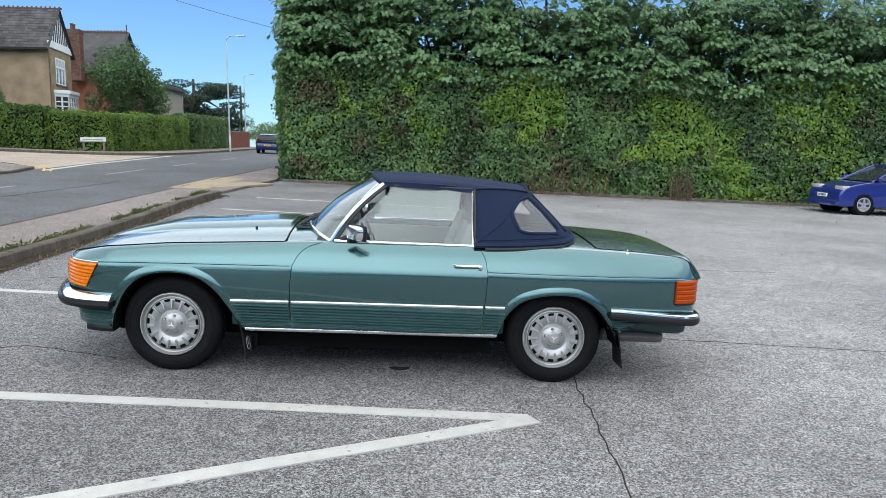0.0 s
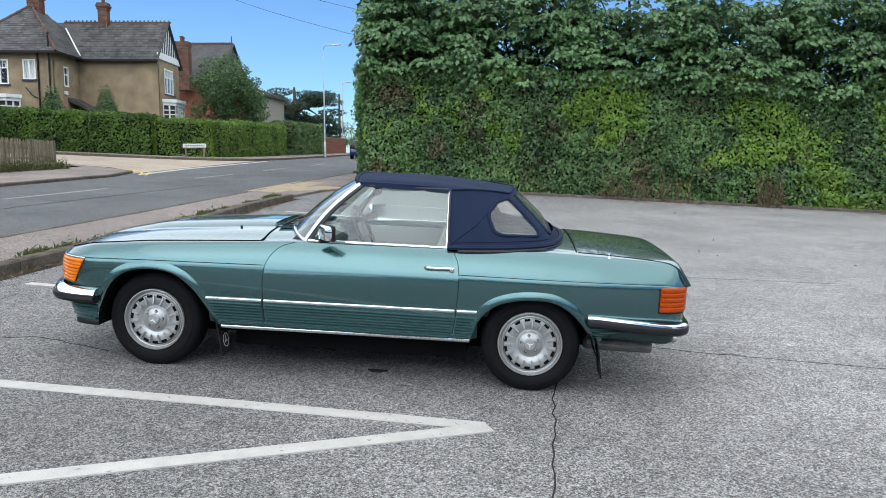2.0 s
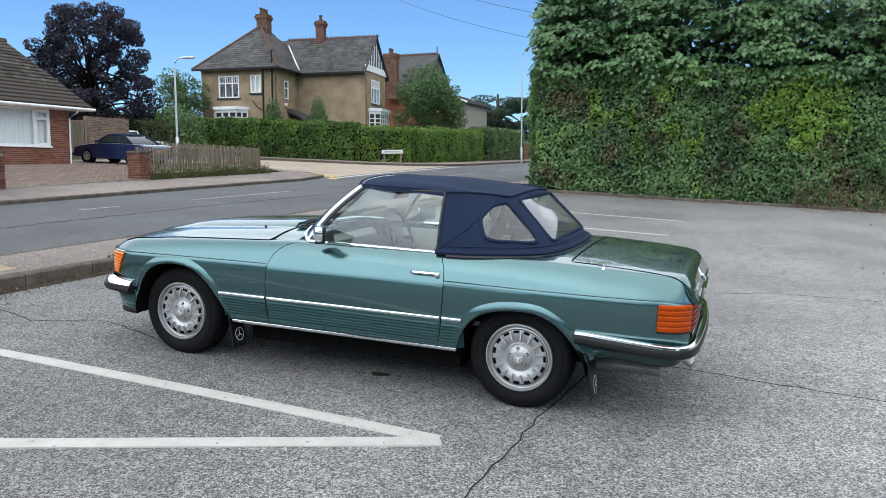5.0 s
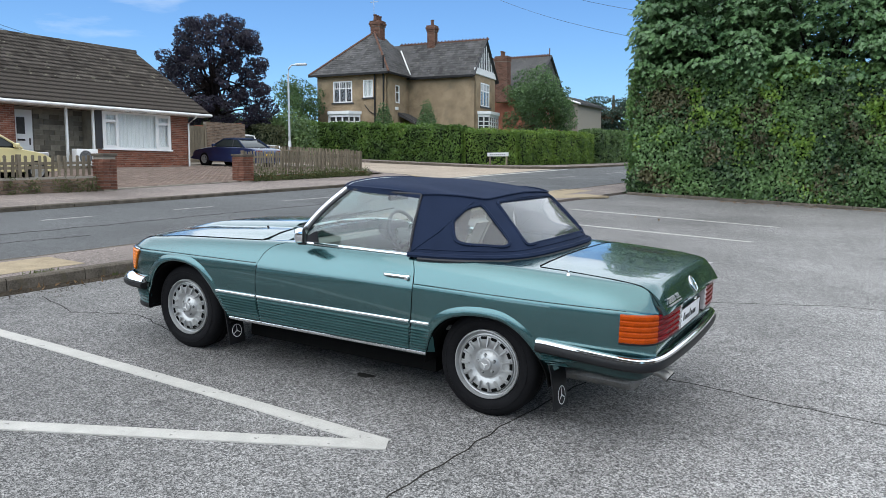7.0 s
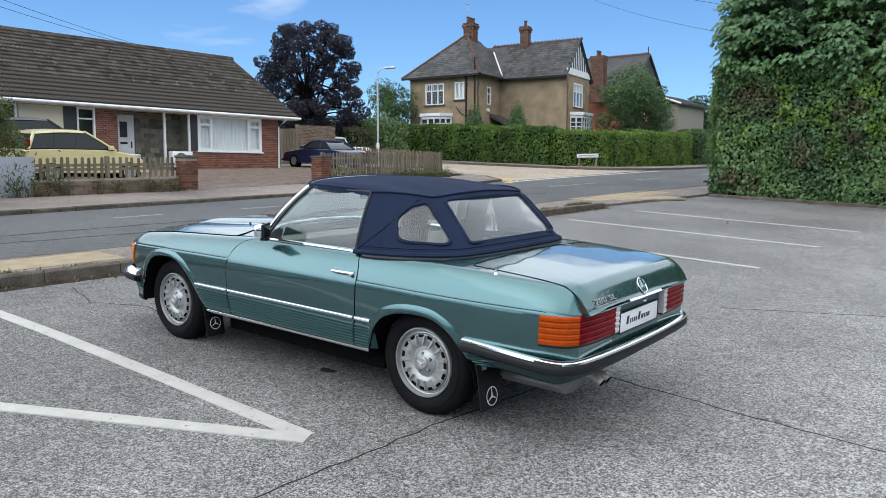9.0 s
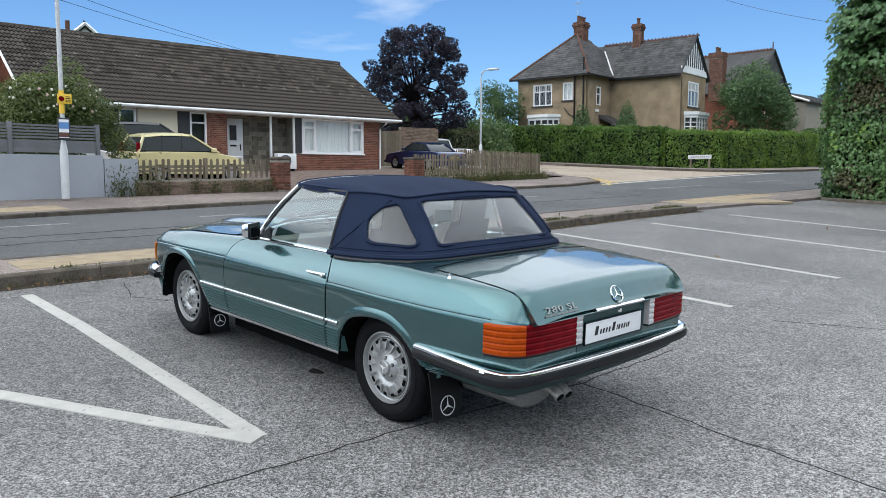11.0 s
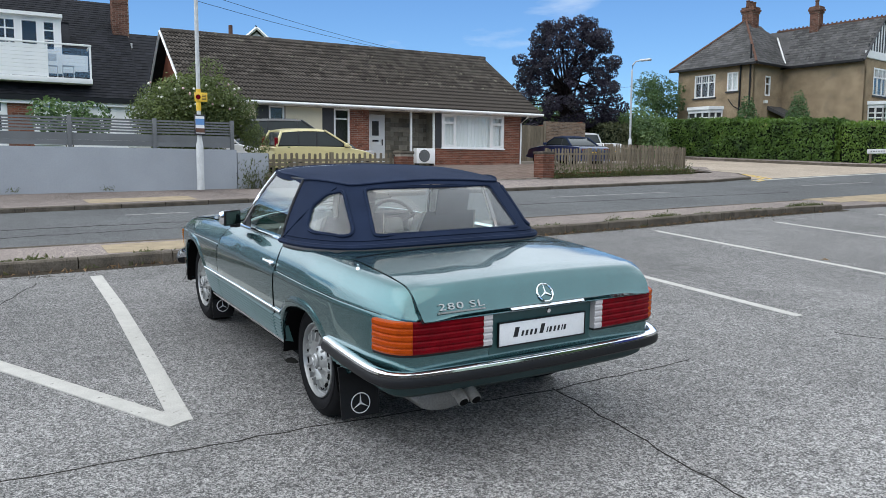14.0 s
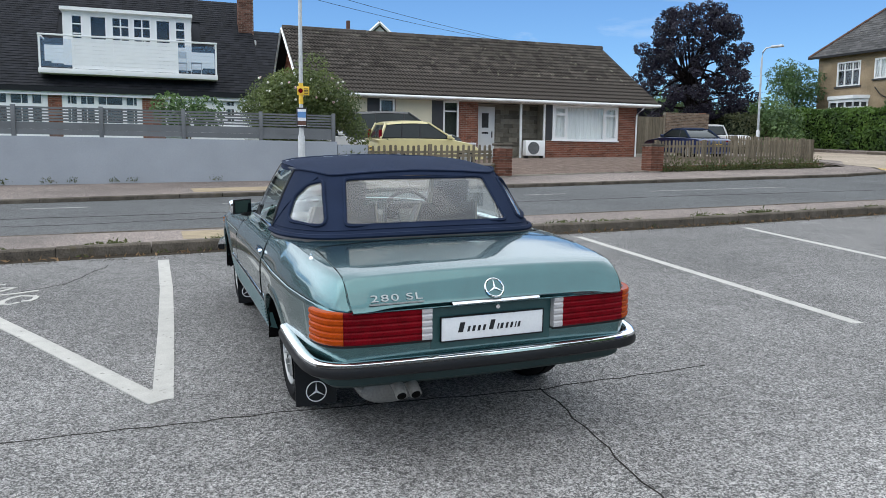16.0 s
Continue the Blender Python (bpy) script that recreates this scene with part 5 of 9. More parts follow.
# number plate: white, with the dealer's mark as plain strokes
part("plate_recess", B(2.10, 2.148, -.305, .305, .51, .715), "paint_low", car)
plate = part("number_plate", B(2.152, 2.162, -.26, .26, .545, .655, bevel=.003), "plate", car, "white number plate with dark strokes of script")
bm = bmesh.new()
for y0, y1, z0, z1 in ((-.263, .263, .655, .659), (-.263, .263, .541, .545), (-.263, -.26, .545, .655), (.26, .263, .545, .655)):
    box(bm, 2.152, 2.165, y0, y1, z0, z1)
part("plate_rim", bm, "rubber", plate)
yy = -.178
for w, tall in ((.040, .050), (.018, .026), (.021, .026), (.020, .044), (.020, .026), (0, 0), (.036, .050), (.010, .046), (.021, .026), (.018, .026), (.018, .026), (.009, .036), (.018, .026)):
    if tall:
        up = .046 if w > .03 else .026
        bm = bmesh.new()
        prism(bm, [(yy, .582), (yy + w * .6, .582), (yy + w * .6 + up * .25, .582 + up), (yy + up * .25, .582 + up)], 2.1625, 2.1645, "x")
        part("stroke", bm, "ink", plate)
    yy += w + .006
# aerial stub and other small fittings
bm = bmesh.new()
lathe(bm, [(0, 0), (.018, 0), (.014, .012), (.009, .02), (.011, .03), (.008, .04), (0, .041)], 14, "z")
part("aerial_stub", bm, "chrome", car, "retracted chrome aerial stub", at=Matrix.Translation((1.66, -.745, z_top(1.66, .735) - .004)) @ Matrix.Scale(.65, 4))

# exhaust, mud flaps
ex = new("exhaust")
ex.parent = car
bm = bmesh.new()
rings = []
for x, s in ((1.55, .6), (1.58, .95), (1.65, 1), (1.97, 1), (1.995, .96), (2.0, .8)):
    rings.append([(x, -.45 + s * .15 * math.cos(a), .282 + s * .062 * math.sin(a)) for a in (k * math.pi / 10 for k in range(20))])
loft(bm, rings)
part("silencer", bm, "exhaust", ex, "dull silver silencer box")
for y in (-.45, -.382):
    bm = bmesh.new()
    tube(bm, [(1.90, y, .34), (2.05, y, .35), (2.12, y, .338), (2.165, y, .312)], .027, 14)
    part("tail_pipe", bm, "pipe_steel", ex, "bright steel tail pipe")
    bm = bmesh.new()
    tube(bm, [(2.160, y, .3155), (2.1685, y, .310)], .022, 12)
    part("pipe_mouth", bm, "hole", ex)
part("hanger", B(1.95, 1.99, -.50, -.33, .36, .42), "hole", ex)
for side in (-1, 1):
    for x, z1, y0, y1 in ((-.85, .42, .690, .840), (1.605, .38, .63, .835)):
        bm = bmesh.new()
        rings = []
        for k in range(7):
            f = k / 6
            z = z1 + ((.30 if side > 0 and x > 1 else .105 if x < 1 else .125) - z1) * f
            e = (.075 if x < 1 else .045) * f ** .7
            rings.append([(x + e, side * y0, z), (x + e, side * y1, z), (x + e + .008, side * y1, z), (x + e + .008, side * y0, z)])
        loft(bm, rings)
        fl = part("mud_flap", bm, "rubber", car, "black rubber mud flap with a white ring emblem")
        if side < 0 or x < 1:
            star(fl, Matrix.Translation((x + (.0745 if x < 1 else .0505), side * (y0 + y1) / 2, .195)) @ Matrix.Rotation(radians(-10.5 if x < 1 else -7.5), 4, "Y") @ Matrix.Diagonal((.35, 1, 1, 1)), .050 if x > 1 else .043, .003, "plate")


# ---- wheels ----
def wheel():
    """A wheel whose outer face looks to -y."""
    w = new("wheel")
    w.parent = car
    bm = bmesh.new()
    R = .314
    lathe(bm, [(.195, .02), (.215, -.002), (.25, -.010), (.282, -.004), (.302, .012), (.311, .03), (R, .045), (R, .085), (.303, .088), (.303, .096), (R, .099), (R, .150), (.300, .18), (.28, .19), (.22, .185), (.195, .17)], 56)
    part("tyre", bm, "tyre", w)
    bm = bmesh.new()
    tube(bm, [(.262 * math.cos(a), -.0095, .262 * math.sin(a)) for a in (k * math.pi / 28 for k in range(57))], .0022, 4)
    part("sidewall_ridge", bm, "tyre", w)
    bm = bmesh.new()
    lathe(bm, [(.203, .03), (.205, .002), (.202, -.006), (.197, -.007), (.192, .004), (.189, .020), (.181, .024), (.178, .016), (.172, .014), (.168, .026), (.165, .012), (.14, .006), (.112, .012), (.098, .020), (.09, .024), (.078, .022),
               (.072, .014), (.06, .008), (.05, .002), (.035, -.004), (0, -.006)], 60)
    rim = part("rim", bm, "alloy", w, "silver alloy rim with a ring of slots")
    # Black plates on the rim stand for the darkness of open slots.
    bm = bmesh.new()
    prism(bm, [(-.0165, -.0075), (.0165, -.0075), (.018, .0085), (-.018, .0085)], -.002, .004, "y")
    slot = part("slot", bm, "hole", rim)
    bm = bmesh.new()
    prism(bm, [(-.003, -.040), (.003, -.040), (.0045, .012), (-.0045, .012)], -.012, .006, "y")
    fin = part("fin", bm, "alloy", rim)
    N = 15
    for k in range(N):
        a = 2 * math.pi * k / N
        m = Matrix.Rotation(a, 4, "Y") @ Matrix.Translation((0, .0055, .1545)) @ Matrix.Rotation(radians(-10), 4, "X")
        f = Matrix.Rotation(a + math.pi / N, 4, "Y") @ Matrix.Translation((0, .003, .145)) @ Matrix.Rotation(radians(-10), 4, "X")
        if k == 0:
            slot.matrix_basis, fin.matrix_basis = m, f
        else:
            share("slot", slot.data, rim, m)
            share("fin", fin.data, rim, f)
    bm = bmesh.new()
    lathe(bm, [(0, -.010), (.005, -.010), (.0075, -.004), (.0075, .02), (0, .02)], 8)
    nut = part("wheel_nut", bm, "alloy", rim)
    for k in range(5):
        m = Matrix.Rotation(2 * math.pi * k / 5, 4, "Y") @ Matrix.Translation((0, .002, .052))
        if k == 0:
            nut.matrix_basis = m
        else:
            share("wheel_nut", nut.data, rim, m)
    # Dark discs under the nuts stand for the shade of their recesses.
    bm = bmesh.new()
    lathe(bm, [(0, -.0005), (.011, -.0005), (.011, .01), (0, .01)], 14)
    well = part("nut_well", bm, "dark_in", rim)
    for k in range(5):
        m = Matrix.Rotation(2 * math.pi * k / 5, 4, "Y") @ Matrix.Translation((0, .0035, .052))
        if k == 0:
            well.matrix_basis = m
        else:
            share("nut_well", well.data, rim, m)
    bm = bmesh.new()
    lathe(bm, [(.038, .004), (.038, -.012), (.032, -.018), (0, -.020)], 24)
    part("hub_cap", bm, "alloy", w)
    bm = bmesh.new()
    for k in range(3):
        a = math.pi / 2 + k * 2 * math.pi / 3
        prism(bm, [(-math.sin(a) * .004, math.cos(a) * .004), (math.cos(a) * .026, math.sin(a) * .026), (math.sin(a) * .004, -math.cos(a) * .004)], -.0245, -.02, "y")
    part("cap_emblem", bm, "plate", w)
    return w


w0 = wheel()
w0.matrix_basis = Matrix.Translation((-1.255, -.782, .302)) @ Matrix.Rotation(.2, 4, "Y")
copy_thing(w0, Matrix.Translation((1.205, -.782, .302)) @ Matrix.Rotation(1.1, 4, "Y"))
for x in (-1.255, 1.205):
    copy_thing(w0, Matrix.Translation((x, .782, .302)) @ Matrix.Rotation(math.pi, 4, "Z"))

# ---- inside ----
M["dash"] = mat("grey_green_vinyl", (0.16, 0.165, 0.15), 0.6, var=0.15)
part("cabin_floor", B(-.36, .98, -.69, .69, .44, .47), "dash", car)
for side in (-1, 1):
    part("door_lining", B(-.34, .72, side * .655 - .012, side * .655 + .012, .47, .845, bevel=.008), "beige", car, "cream door lining")
    seat = new("front_seat")
    seat.parent = car
    seat["label"] = "cream leather seat with headrest"
    y = side * .34
    part("cushion", B(.02, .55, y - .25, y + .25, .47, .62, bevel=.05), "beige", seat)
    bm = bmesh.new()
    rings = []
    for k in range(9):
        f = k / 8
        x, z = .52 + .16 * f, .58 + .42 * f
        w = .25 - .05 * f * f
        rings.append([(x - .05, y - w, z), (x - .065, y - w * .6, z), (x - .045, y, z), (x - .065, y + w * .6, z), (x - .05, y + w, z), (x + .05, y + w, z + .02), (x + .06, y, z + .02), (x + .05, y - w, z + .02)])
    loft(bm, rings)
    part("backrest", bm, "beige", seat)
    # Dark sheets behind the cream seats put the shade of their backs into colour.
    bm = bmesh.new()
    loft(bm, [[(.57 + .16 * f + .010, y - (.235 - .05 * f * f), .60 + .42 * f), (.57 + .16 * f + .022, y, .60 + .42 * f), (.57 + .16 * f + .010, y + (.235 - .05 * f * f), .60 + .42 * f), (.57 + .16 * f - .01, y, .60 + .42 * f)] for f in (0, .25, .5, .75, 1)])
    part("back_cover", bm, "dark_in", seat, "dark sheet on the seat's back, standing for its shade")
    part("headrest_cover", B(.042, .056, -.12, .12, -.01, .16, bevel=.006), "dark_in", seat, at=Matrix.Translation((.70, y, 1.02)) @ Matrix.Rotation(radians(12), 4, "Y"))
    part("headrest", B(-.05, .05, -.13, .13, -.02, .17, bevel=.04), "beige", seat, at=Matrix.Translation((.70, y, 1.02)) @ Matrix.Rotation(radians(12), 4, "Y"))
part("rear_shelf", B(.85, 1.27, -.66, .66, .80, .84, bevel=.01), "beige", car, "cream rear shelf")
part("rear_bulkhead", B(.80, .86, -.66, .66, .47, .82), "beige", car)
dash = part("dashboard", B(-.40, -.19, -.66, .66, .70, .86, bevel=.05), "dash", car)
part("instrument_hood", B(-.26, -.16, .19, .53, .80, .935, bevel=.045), "dark_in", dash)
sw = new("steering_wheel")
sw.parent = car
sw.matrix_basis = Matrix.Translation((-.10, .36, .835)) @ Matrix.Rotation(radians(65), 4, "Y")
bm = bmesh.new()
tube(bm, [(.195 * math.cos(a), .195 * math.sin(a), 0) for a in (k * math.pi / 18 for k in range(37))], .014, 8)
part("rim", bm, "dark_in", sw)
part("hub", B(-.065, .065, -.085, .085, -.05, .005, bevel=.025), "dash", sw)
for a in (1.2, -1.2, math.pi - 1.2, math.pi + 1.2):
    bm = bmesh.new()
    tube(bm, [(0, 0, -.03), (.19 * math.cos(a), .19 * math.sin(a), 0)], .012, 6)
    part("spoke", bm, "dark_in", sw)
bm = bmesh.new()
tube(bm, [(.0, 0, 1.24), (.06, 0, 1.18)], .008, 6)
part("rear_view_mirror", box(bm, .05, .075, -.12, .12, 1.135, 1.195, bevel=.01), "rubber", car)

# ---- buildings ----


# Unseen walls, added so that the car's sides reflect something dark.
def closing_wall(x0, x1, y0, y1, h):
    g = min(H(x0, y0), H(x1, y1))
    w = part("closing_wall", B(x0, x1, y0, y1, g - .3, max(H(x0, y0), H(x1, y1)) + h), "closing")
    return tagged(w, "unseen plain dark wall added to darken reflections in the car", "wall", "", "structure")


M["closing"] = mat("dark_reflected_wall", (0.085, 0.07, 0.06), 0.9, var=0.35, scale=2, fine=40)
closing_wall(-4.4, 44, -27.3, -27, 5.0)
closing_wall(44, 44.3, -27, 25.1, 4.0)
closing_wall(-27.5, -27.2, -75, -4.6, 4.2)


def sheet_x(x, y0, y1, z0, z1):
    """A thin pane of glass across x."""
    bm = bmesh.new()
    bm.faces.new([bm.verts.new(p) for p in ((x, y0, z0), (x, y1, z0), (x, y1, z1), (x, y0, z1))])
    return bm


def window(parent, x, y0, y1, z0, z1, cols, rows=(), frame=0.06, deep=0.09, face=1, glassm="house_glass", curtain=True, small=None, sill=True, back=True):
    """A window in a wall across x: frame, mullions, pane, sill, and a dark board behind that stands for the unlit room.
    cols, rows: where the bars stand (0 to 1).
    """
    w = new("window")
    w.parent = parent
    w["label"] = "white framed window"
    f = face
    bm = bmesh.new()
    a, b = sorted((x - deep * f, x + 0.012 * f))
    box(bm, a, b, y0, y0 + frame, z0, z1)
    box(bm, a, b, y1 - frame, y1, z0, z1)
    box(bm, a, b, y0 + frame, y1 - frame, z0, z0 + frame)
    box(bm, a, b, y0 + frame, y1 - frame, z1 - frame, z1)
    part("frame", bm, "white", w)
    a, b = sorted((x - deep * .8 * f, x + 0.004 * f))
    for c in cols:
        y = y0 + (y1 - y0) * c
        part("mullion", B(a, b, y - frame * .45, y + frame * .45, z0 + frame, z1 - frame), "white", w)
    for r in rows:
        z = z0 + (z1 - z0) * r
        part("transom", B(a + .004, b - .004, y0 + frame, y1 - frame, z - frame * .4, z + frame * .4), "white", w)
    for y, za, zb in small or ():
        part("glazing_bar", B(a + .008, b - .008, y0 + (y1 - y0) * y - .012, y0 + (y1 - y0) * y + .012, z0 + (z1 - z0) * za, z0 + (z1 - z0) * zb), "white", w)
    gx = x - deep * .5 * f
    p = part("pane", sheet_x(gx, y0 + frame * .5, y1 - frame * .5, z0 + frame * .5, z1 - frame * .5), glassm, w)
    p.visible_shadow = False
    cx = x - deep * 1.6 * f
    if curtain:
        bm = bmesh.new()
        n = max(4, int((y1 - y0) / .06))
        rings = []
        for k in range(n + 1):
            y = y0 + (y1 - y0) * k / n
            d = .02 * math.sin(k * 2.1) + .01 * math.sin(k * 5.3)
            rings.append([(cx + d, y, z0), (cx + d, y, z1), (cx + d - .01, y, z1), (cx + d - .01, y, z0)])
        loft(bm, rings)
        part("curtain", bm, "curtain", w)
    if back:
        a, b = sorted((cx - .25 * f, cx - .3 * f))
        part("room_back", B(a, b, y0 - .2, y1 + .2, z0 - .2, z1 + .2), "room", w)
    if sill:
        a, b = sorted((x - .02 * f, x + .07 * f))
        part("sill", B(a, b, y0 - .05, y1 + .05, z0 - .06, z0, bevel=.008), "white", w)
    return w


def wall_with_holes(bm, x0, x1, y0, y1, z0, z1, holes):
    """A wall slab across x with openings (ya, yb, za, zb) cut through: one skin."""
    ys = sorted({y0, y1, *(h[0] for h in holes), *(h[1] for h in holes)})
    zs = sorted({z0, z1, *(h[2] for h in holes), *(h[3] for h in holes)})
    ys, zs = [y for y in ys if y0 <= y <= y1], [z for z in zs if z0 <= z <= z1]
    V = {}

    def v(x, j, k):
        if (x, j, k) not in V:
            V[x, j, k] = bm.verts.new((x, ys[j], zs[k]))
        return V[x, j, k]
    solid = set()
    for j in range(len(ys) - 1):
        for k in range(len(zs) - 1):
            cy, cz = (ys[j] + ys[j + 1]) / 2, (zs[k] + zs[k + 1]) / 2
            if not any(a < cy < b and c < cz < d for a, b, c, d in holes):
                solid.add((j, k))
    for j, k in solid:
        bm.faces.new((v(x1, j, k), v(x1, j + 1, k), v(x1, j + 1, k + 1), v(x1, j, k + 1)))
        bm.faces.new((v(x0, j, k + 1), v(x0, j + 1, k + 1), v(x0, j + 1, k), v(x0, j, k)))
        for dj, dk, a, b in ((-1, 0, (0, 0), (0, 1)), (1, 0, (1, 1), (1, 0)), (0, -1, (1, 0), (0, 0)), (0, 1, (0, 1), (1, 1))):
            if (j + dj, k + dk) not in solid:
                bm.faces.new((v(x1, j + a[0], k + a[1]), v(x1, j + b[0], k + b[1]), v(x0, j + b[0], k + b[1]), v(x0, j + a[0], k + a[1])))
    bmesh.ops.recalc_face_normals(bm, faces=bm.faces[:])
    return bm


def brick_field(parent, rects, x, face=1, bl=0.225, bh=0.075, name="brickwork", material="brick_wall", proud=0.008):
    """Bricks in stretcher bond laid over rectangles (y0, y1, z0, z1) of a wall across x, joined."""
    vs, fs = [], []
    for y0, y1, z0, z1 in rects:
        for r in range(int((z1 - z0) / bh + .5)):
            za = z0 + r * bh + .005
            zb = min(z0 + (r + 1) * bh - .005, z1)
            y = y0 - (bl / 2 if r % 2 else 0)
            while y < y1:
                a, b = max(y + .005, y0), min(y + bl - .005, y1)
                if b - a > .03 and zb - za > .02:
                    o = len(vs)
                    d = proud * random.uniform(.6, 1.2) * face
                    vs += [(x, a, za), (x, b, za), (x, b, zb), (x, a, zb), (x + d, a + .003, za + .003), (x + d, b - .003, za + .003), (x + d, b - .003, zb - .003), (x + d, a + .003, zb - .003)]
                    fs += [(o + 4, o + 5, o + 6, o + 7), (o, o + 1, o + 5, o + 4), (o + 1, o + 2, o + 6, o + 5), (o + 2, o + 3, o + 7, o + 6), (o + 3, o, o + 4, o + 7)]
                y += bl
    me = bpy.data.meshes.new(name)
    me.from_pydata(vs, [], fs)
    me.materials.append(M[material])
    ob = new(name, me)
    ob.parent = parent
    ob["kind"] = "stuff"
    return ob


def tile_mesh(w, l, t, wave=0.02):
    """A roof tile with two rolls: lies in the plane x (across), y (up the slope)."""
    xs = [0, .12, .22, .32, .42, .5, .62, .72, .82, .92, 1.0] if wave else [0, .5, 1.0]
    zs = [0, 0, .75, 1.0, .75, 0, 0, .75, 1.0, .75, 0] if wave else [0, 0, 0]
    vs, fs = [], []
    for j, (y, lift) in enumerate(((0, t), (l, 0))):
        vs += [(x * w, y, z * wave + lift) for x, z in zip(xs, zs)]
    vs += [(x * w, 0, z * wave) for x, z in zip(xs, zs)]
    n = len(xs)
    for i in range(n - 1):
        fs.append((i, i + 1, n + i + 1, n + i))
        fs.append((2 * n + i, 2 * n + i + 1, i + 1, i))
    return vs, fs


def tiled_slope(parent, m, width, length, tw, tl, material, wave=.02, thick=.022, singles=0, name="roof_tile", trim=None, jitter=.004, single_cols=None):
    """Courses of tiles over a slope: m puts x along the eave and y up the slope. trim(x, y) says where tiles lie. The first courses may be single pieces."""
    vs, fs = tile_mesh(tw, tl * 1.12, thick, wave)
    me1 = bpy.data.meshes.new(name)
    me1.from_pydata(vs, [], fs)
    me1.materials.append(M[material])
    allv, allf = [], []
    made = 0
    for r in range(int(length / tl + .5)):
        for c in range(int(width / tw + .5)):
            x, y = c * tw, r * tl
            if trim and not trim(x + tw / 2, y + tl / 2):
                continue
            q = m @ Matrix.Translation((x, y + random.uniform(-jitter, jitter), random.uniform(0, jitter))) @ Matrix.Rotation(random.uniform(-.012, .012), 4, "Z")
            if made < singles and (single_cols is None or single_cols[0] <= c < single_cols[1]):
                share(name, me1, parent, q)
                made += 1
            else:
                o = len(allv)
                allv += [tuple(q @ Vector(v)) for v in vs]
                allf += [tuple(i + o for i in f) for f in fs]
    if allv:
        me = bpy.data.meshes.new("tile_field")
        me.from_pydata(allv, [], allf)
        me.materials.append(M[material])
        ob = new("tile_field", me)
        ob.parent = parent
        ob["kind"] = "stuff"


def slope_matrix(origin, along, up):
    """A pose whose x runs along the eave and y up the slope."""
    x, y = Vector(along).normalized(), Vector(up).normalized()
    z = x.cross(y).normalized()
    m = Matrix((x, y, z)).transposed().to_4x4()
    m.translation = origin
    return m


def brick_stack(parent, x, y, sx, sy, z0, z1, material="chimney_brick"):
    """Bricks on the four sides of a square stack, joined."""
    vs, fs = [], []
    for r in range(int((z1 - z0) / .075)):
        z = z0 + r * .075
        for q in range(4):
            L = sx if q % 2 == 0 else sy
            half = (sy if q % 2 == 0 else sx) / 2
            m = Matrix.Translation((x, y, 0)) @ Matrix.Rotation(q * math.pi / 2, 4, "Z")
            u = -L / 2 - (.11 if (r + q) % 2 else 0)
            while u < L / 2:
                a, b = max(u + .006, -L / 2), min(u + .219, L / 2)
                if b - a > .03:
                    o = len(vs)
                    for d in (0, .012):
                        vs += [tuple(m @ Vector((s, -half - d, t))) for s, t in ((a, z + .005), (b, z + .005), (b, z + .07), (a, z + .07))]
                    fs += [(o + 4, o + 5, o + 6, o + 7), (o, o + 1, o + 5, o + 4), (o + 1, o + 2, o + 6, o + 5), (o + 2, o + 3, o + 7, o + 6), (o + 3, o, o + 4, o + 7)]
                u += .225
    me = bpy.data.meshes.new("brickwork")
    me.from_pydata(vs, [], fs)
    me.materials.append(M[material])
    ob = new("brickwork", me)
    ob.parent = parent
    ob["kind"] = "stuff"


def chimney(parent, x, y, z0, z1, sx=.6, sy=.6, pots=2, flare=True):
    ch = new("chimney")
    ch.parent = parent
    ch["label"] = "red brick chimney stack with clay pots"
    steps = [(z0, 0), (z1 - .45, 0)]
    for k, e in enumerate((.05, .1, .05) if flare else (.04, .04, .04)):
        steps += [(z1 - .45 + k * .15, e), (z1 - .30 + k * .15, e)]
    rings = [[(x + sa * (sx / 2 + e), y + sb * (sy / 2 + e), z) for sa, sb in ((-1, -1), (1, -1), (1, 1), (-1, 1))] for z, e in steps]
    part("core", loft(bmesh.new(), rings), "mortar", ch, angle=10)
    brick_stack(ch, x, y, sx, sy, z0, z1 - .45)
    for k, e in enumerate((.05, .1, .05) if flare else (.04, .04, .04)):
        brick_stack(ch, x, y, sx + 2 * e, sy + 2 * e, z1 - .45 + k * .15, z1 - .30 + k * .15 + .001)
    for k in range(pots):
        yy = y + (k - (pots - 1) / 2) * sy * .5
        bm = bmesh.new()
        lathe(bm, [(.0, z1 - .02), (.13, z1 - .02), (.11, z1 + .35), (.14, z1 + .36), (.14, z1 + .44), (.09, z1 + .44), (.085, z1 + .1), (0, z1 + .1)], 12, "z")
        bmesh.ops.translate(bm, verts=bm.verts[:], vec=(x, yy, 0))
        part("chimney_pot", bm, "terracotta", ch)
    return ch


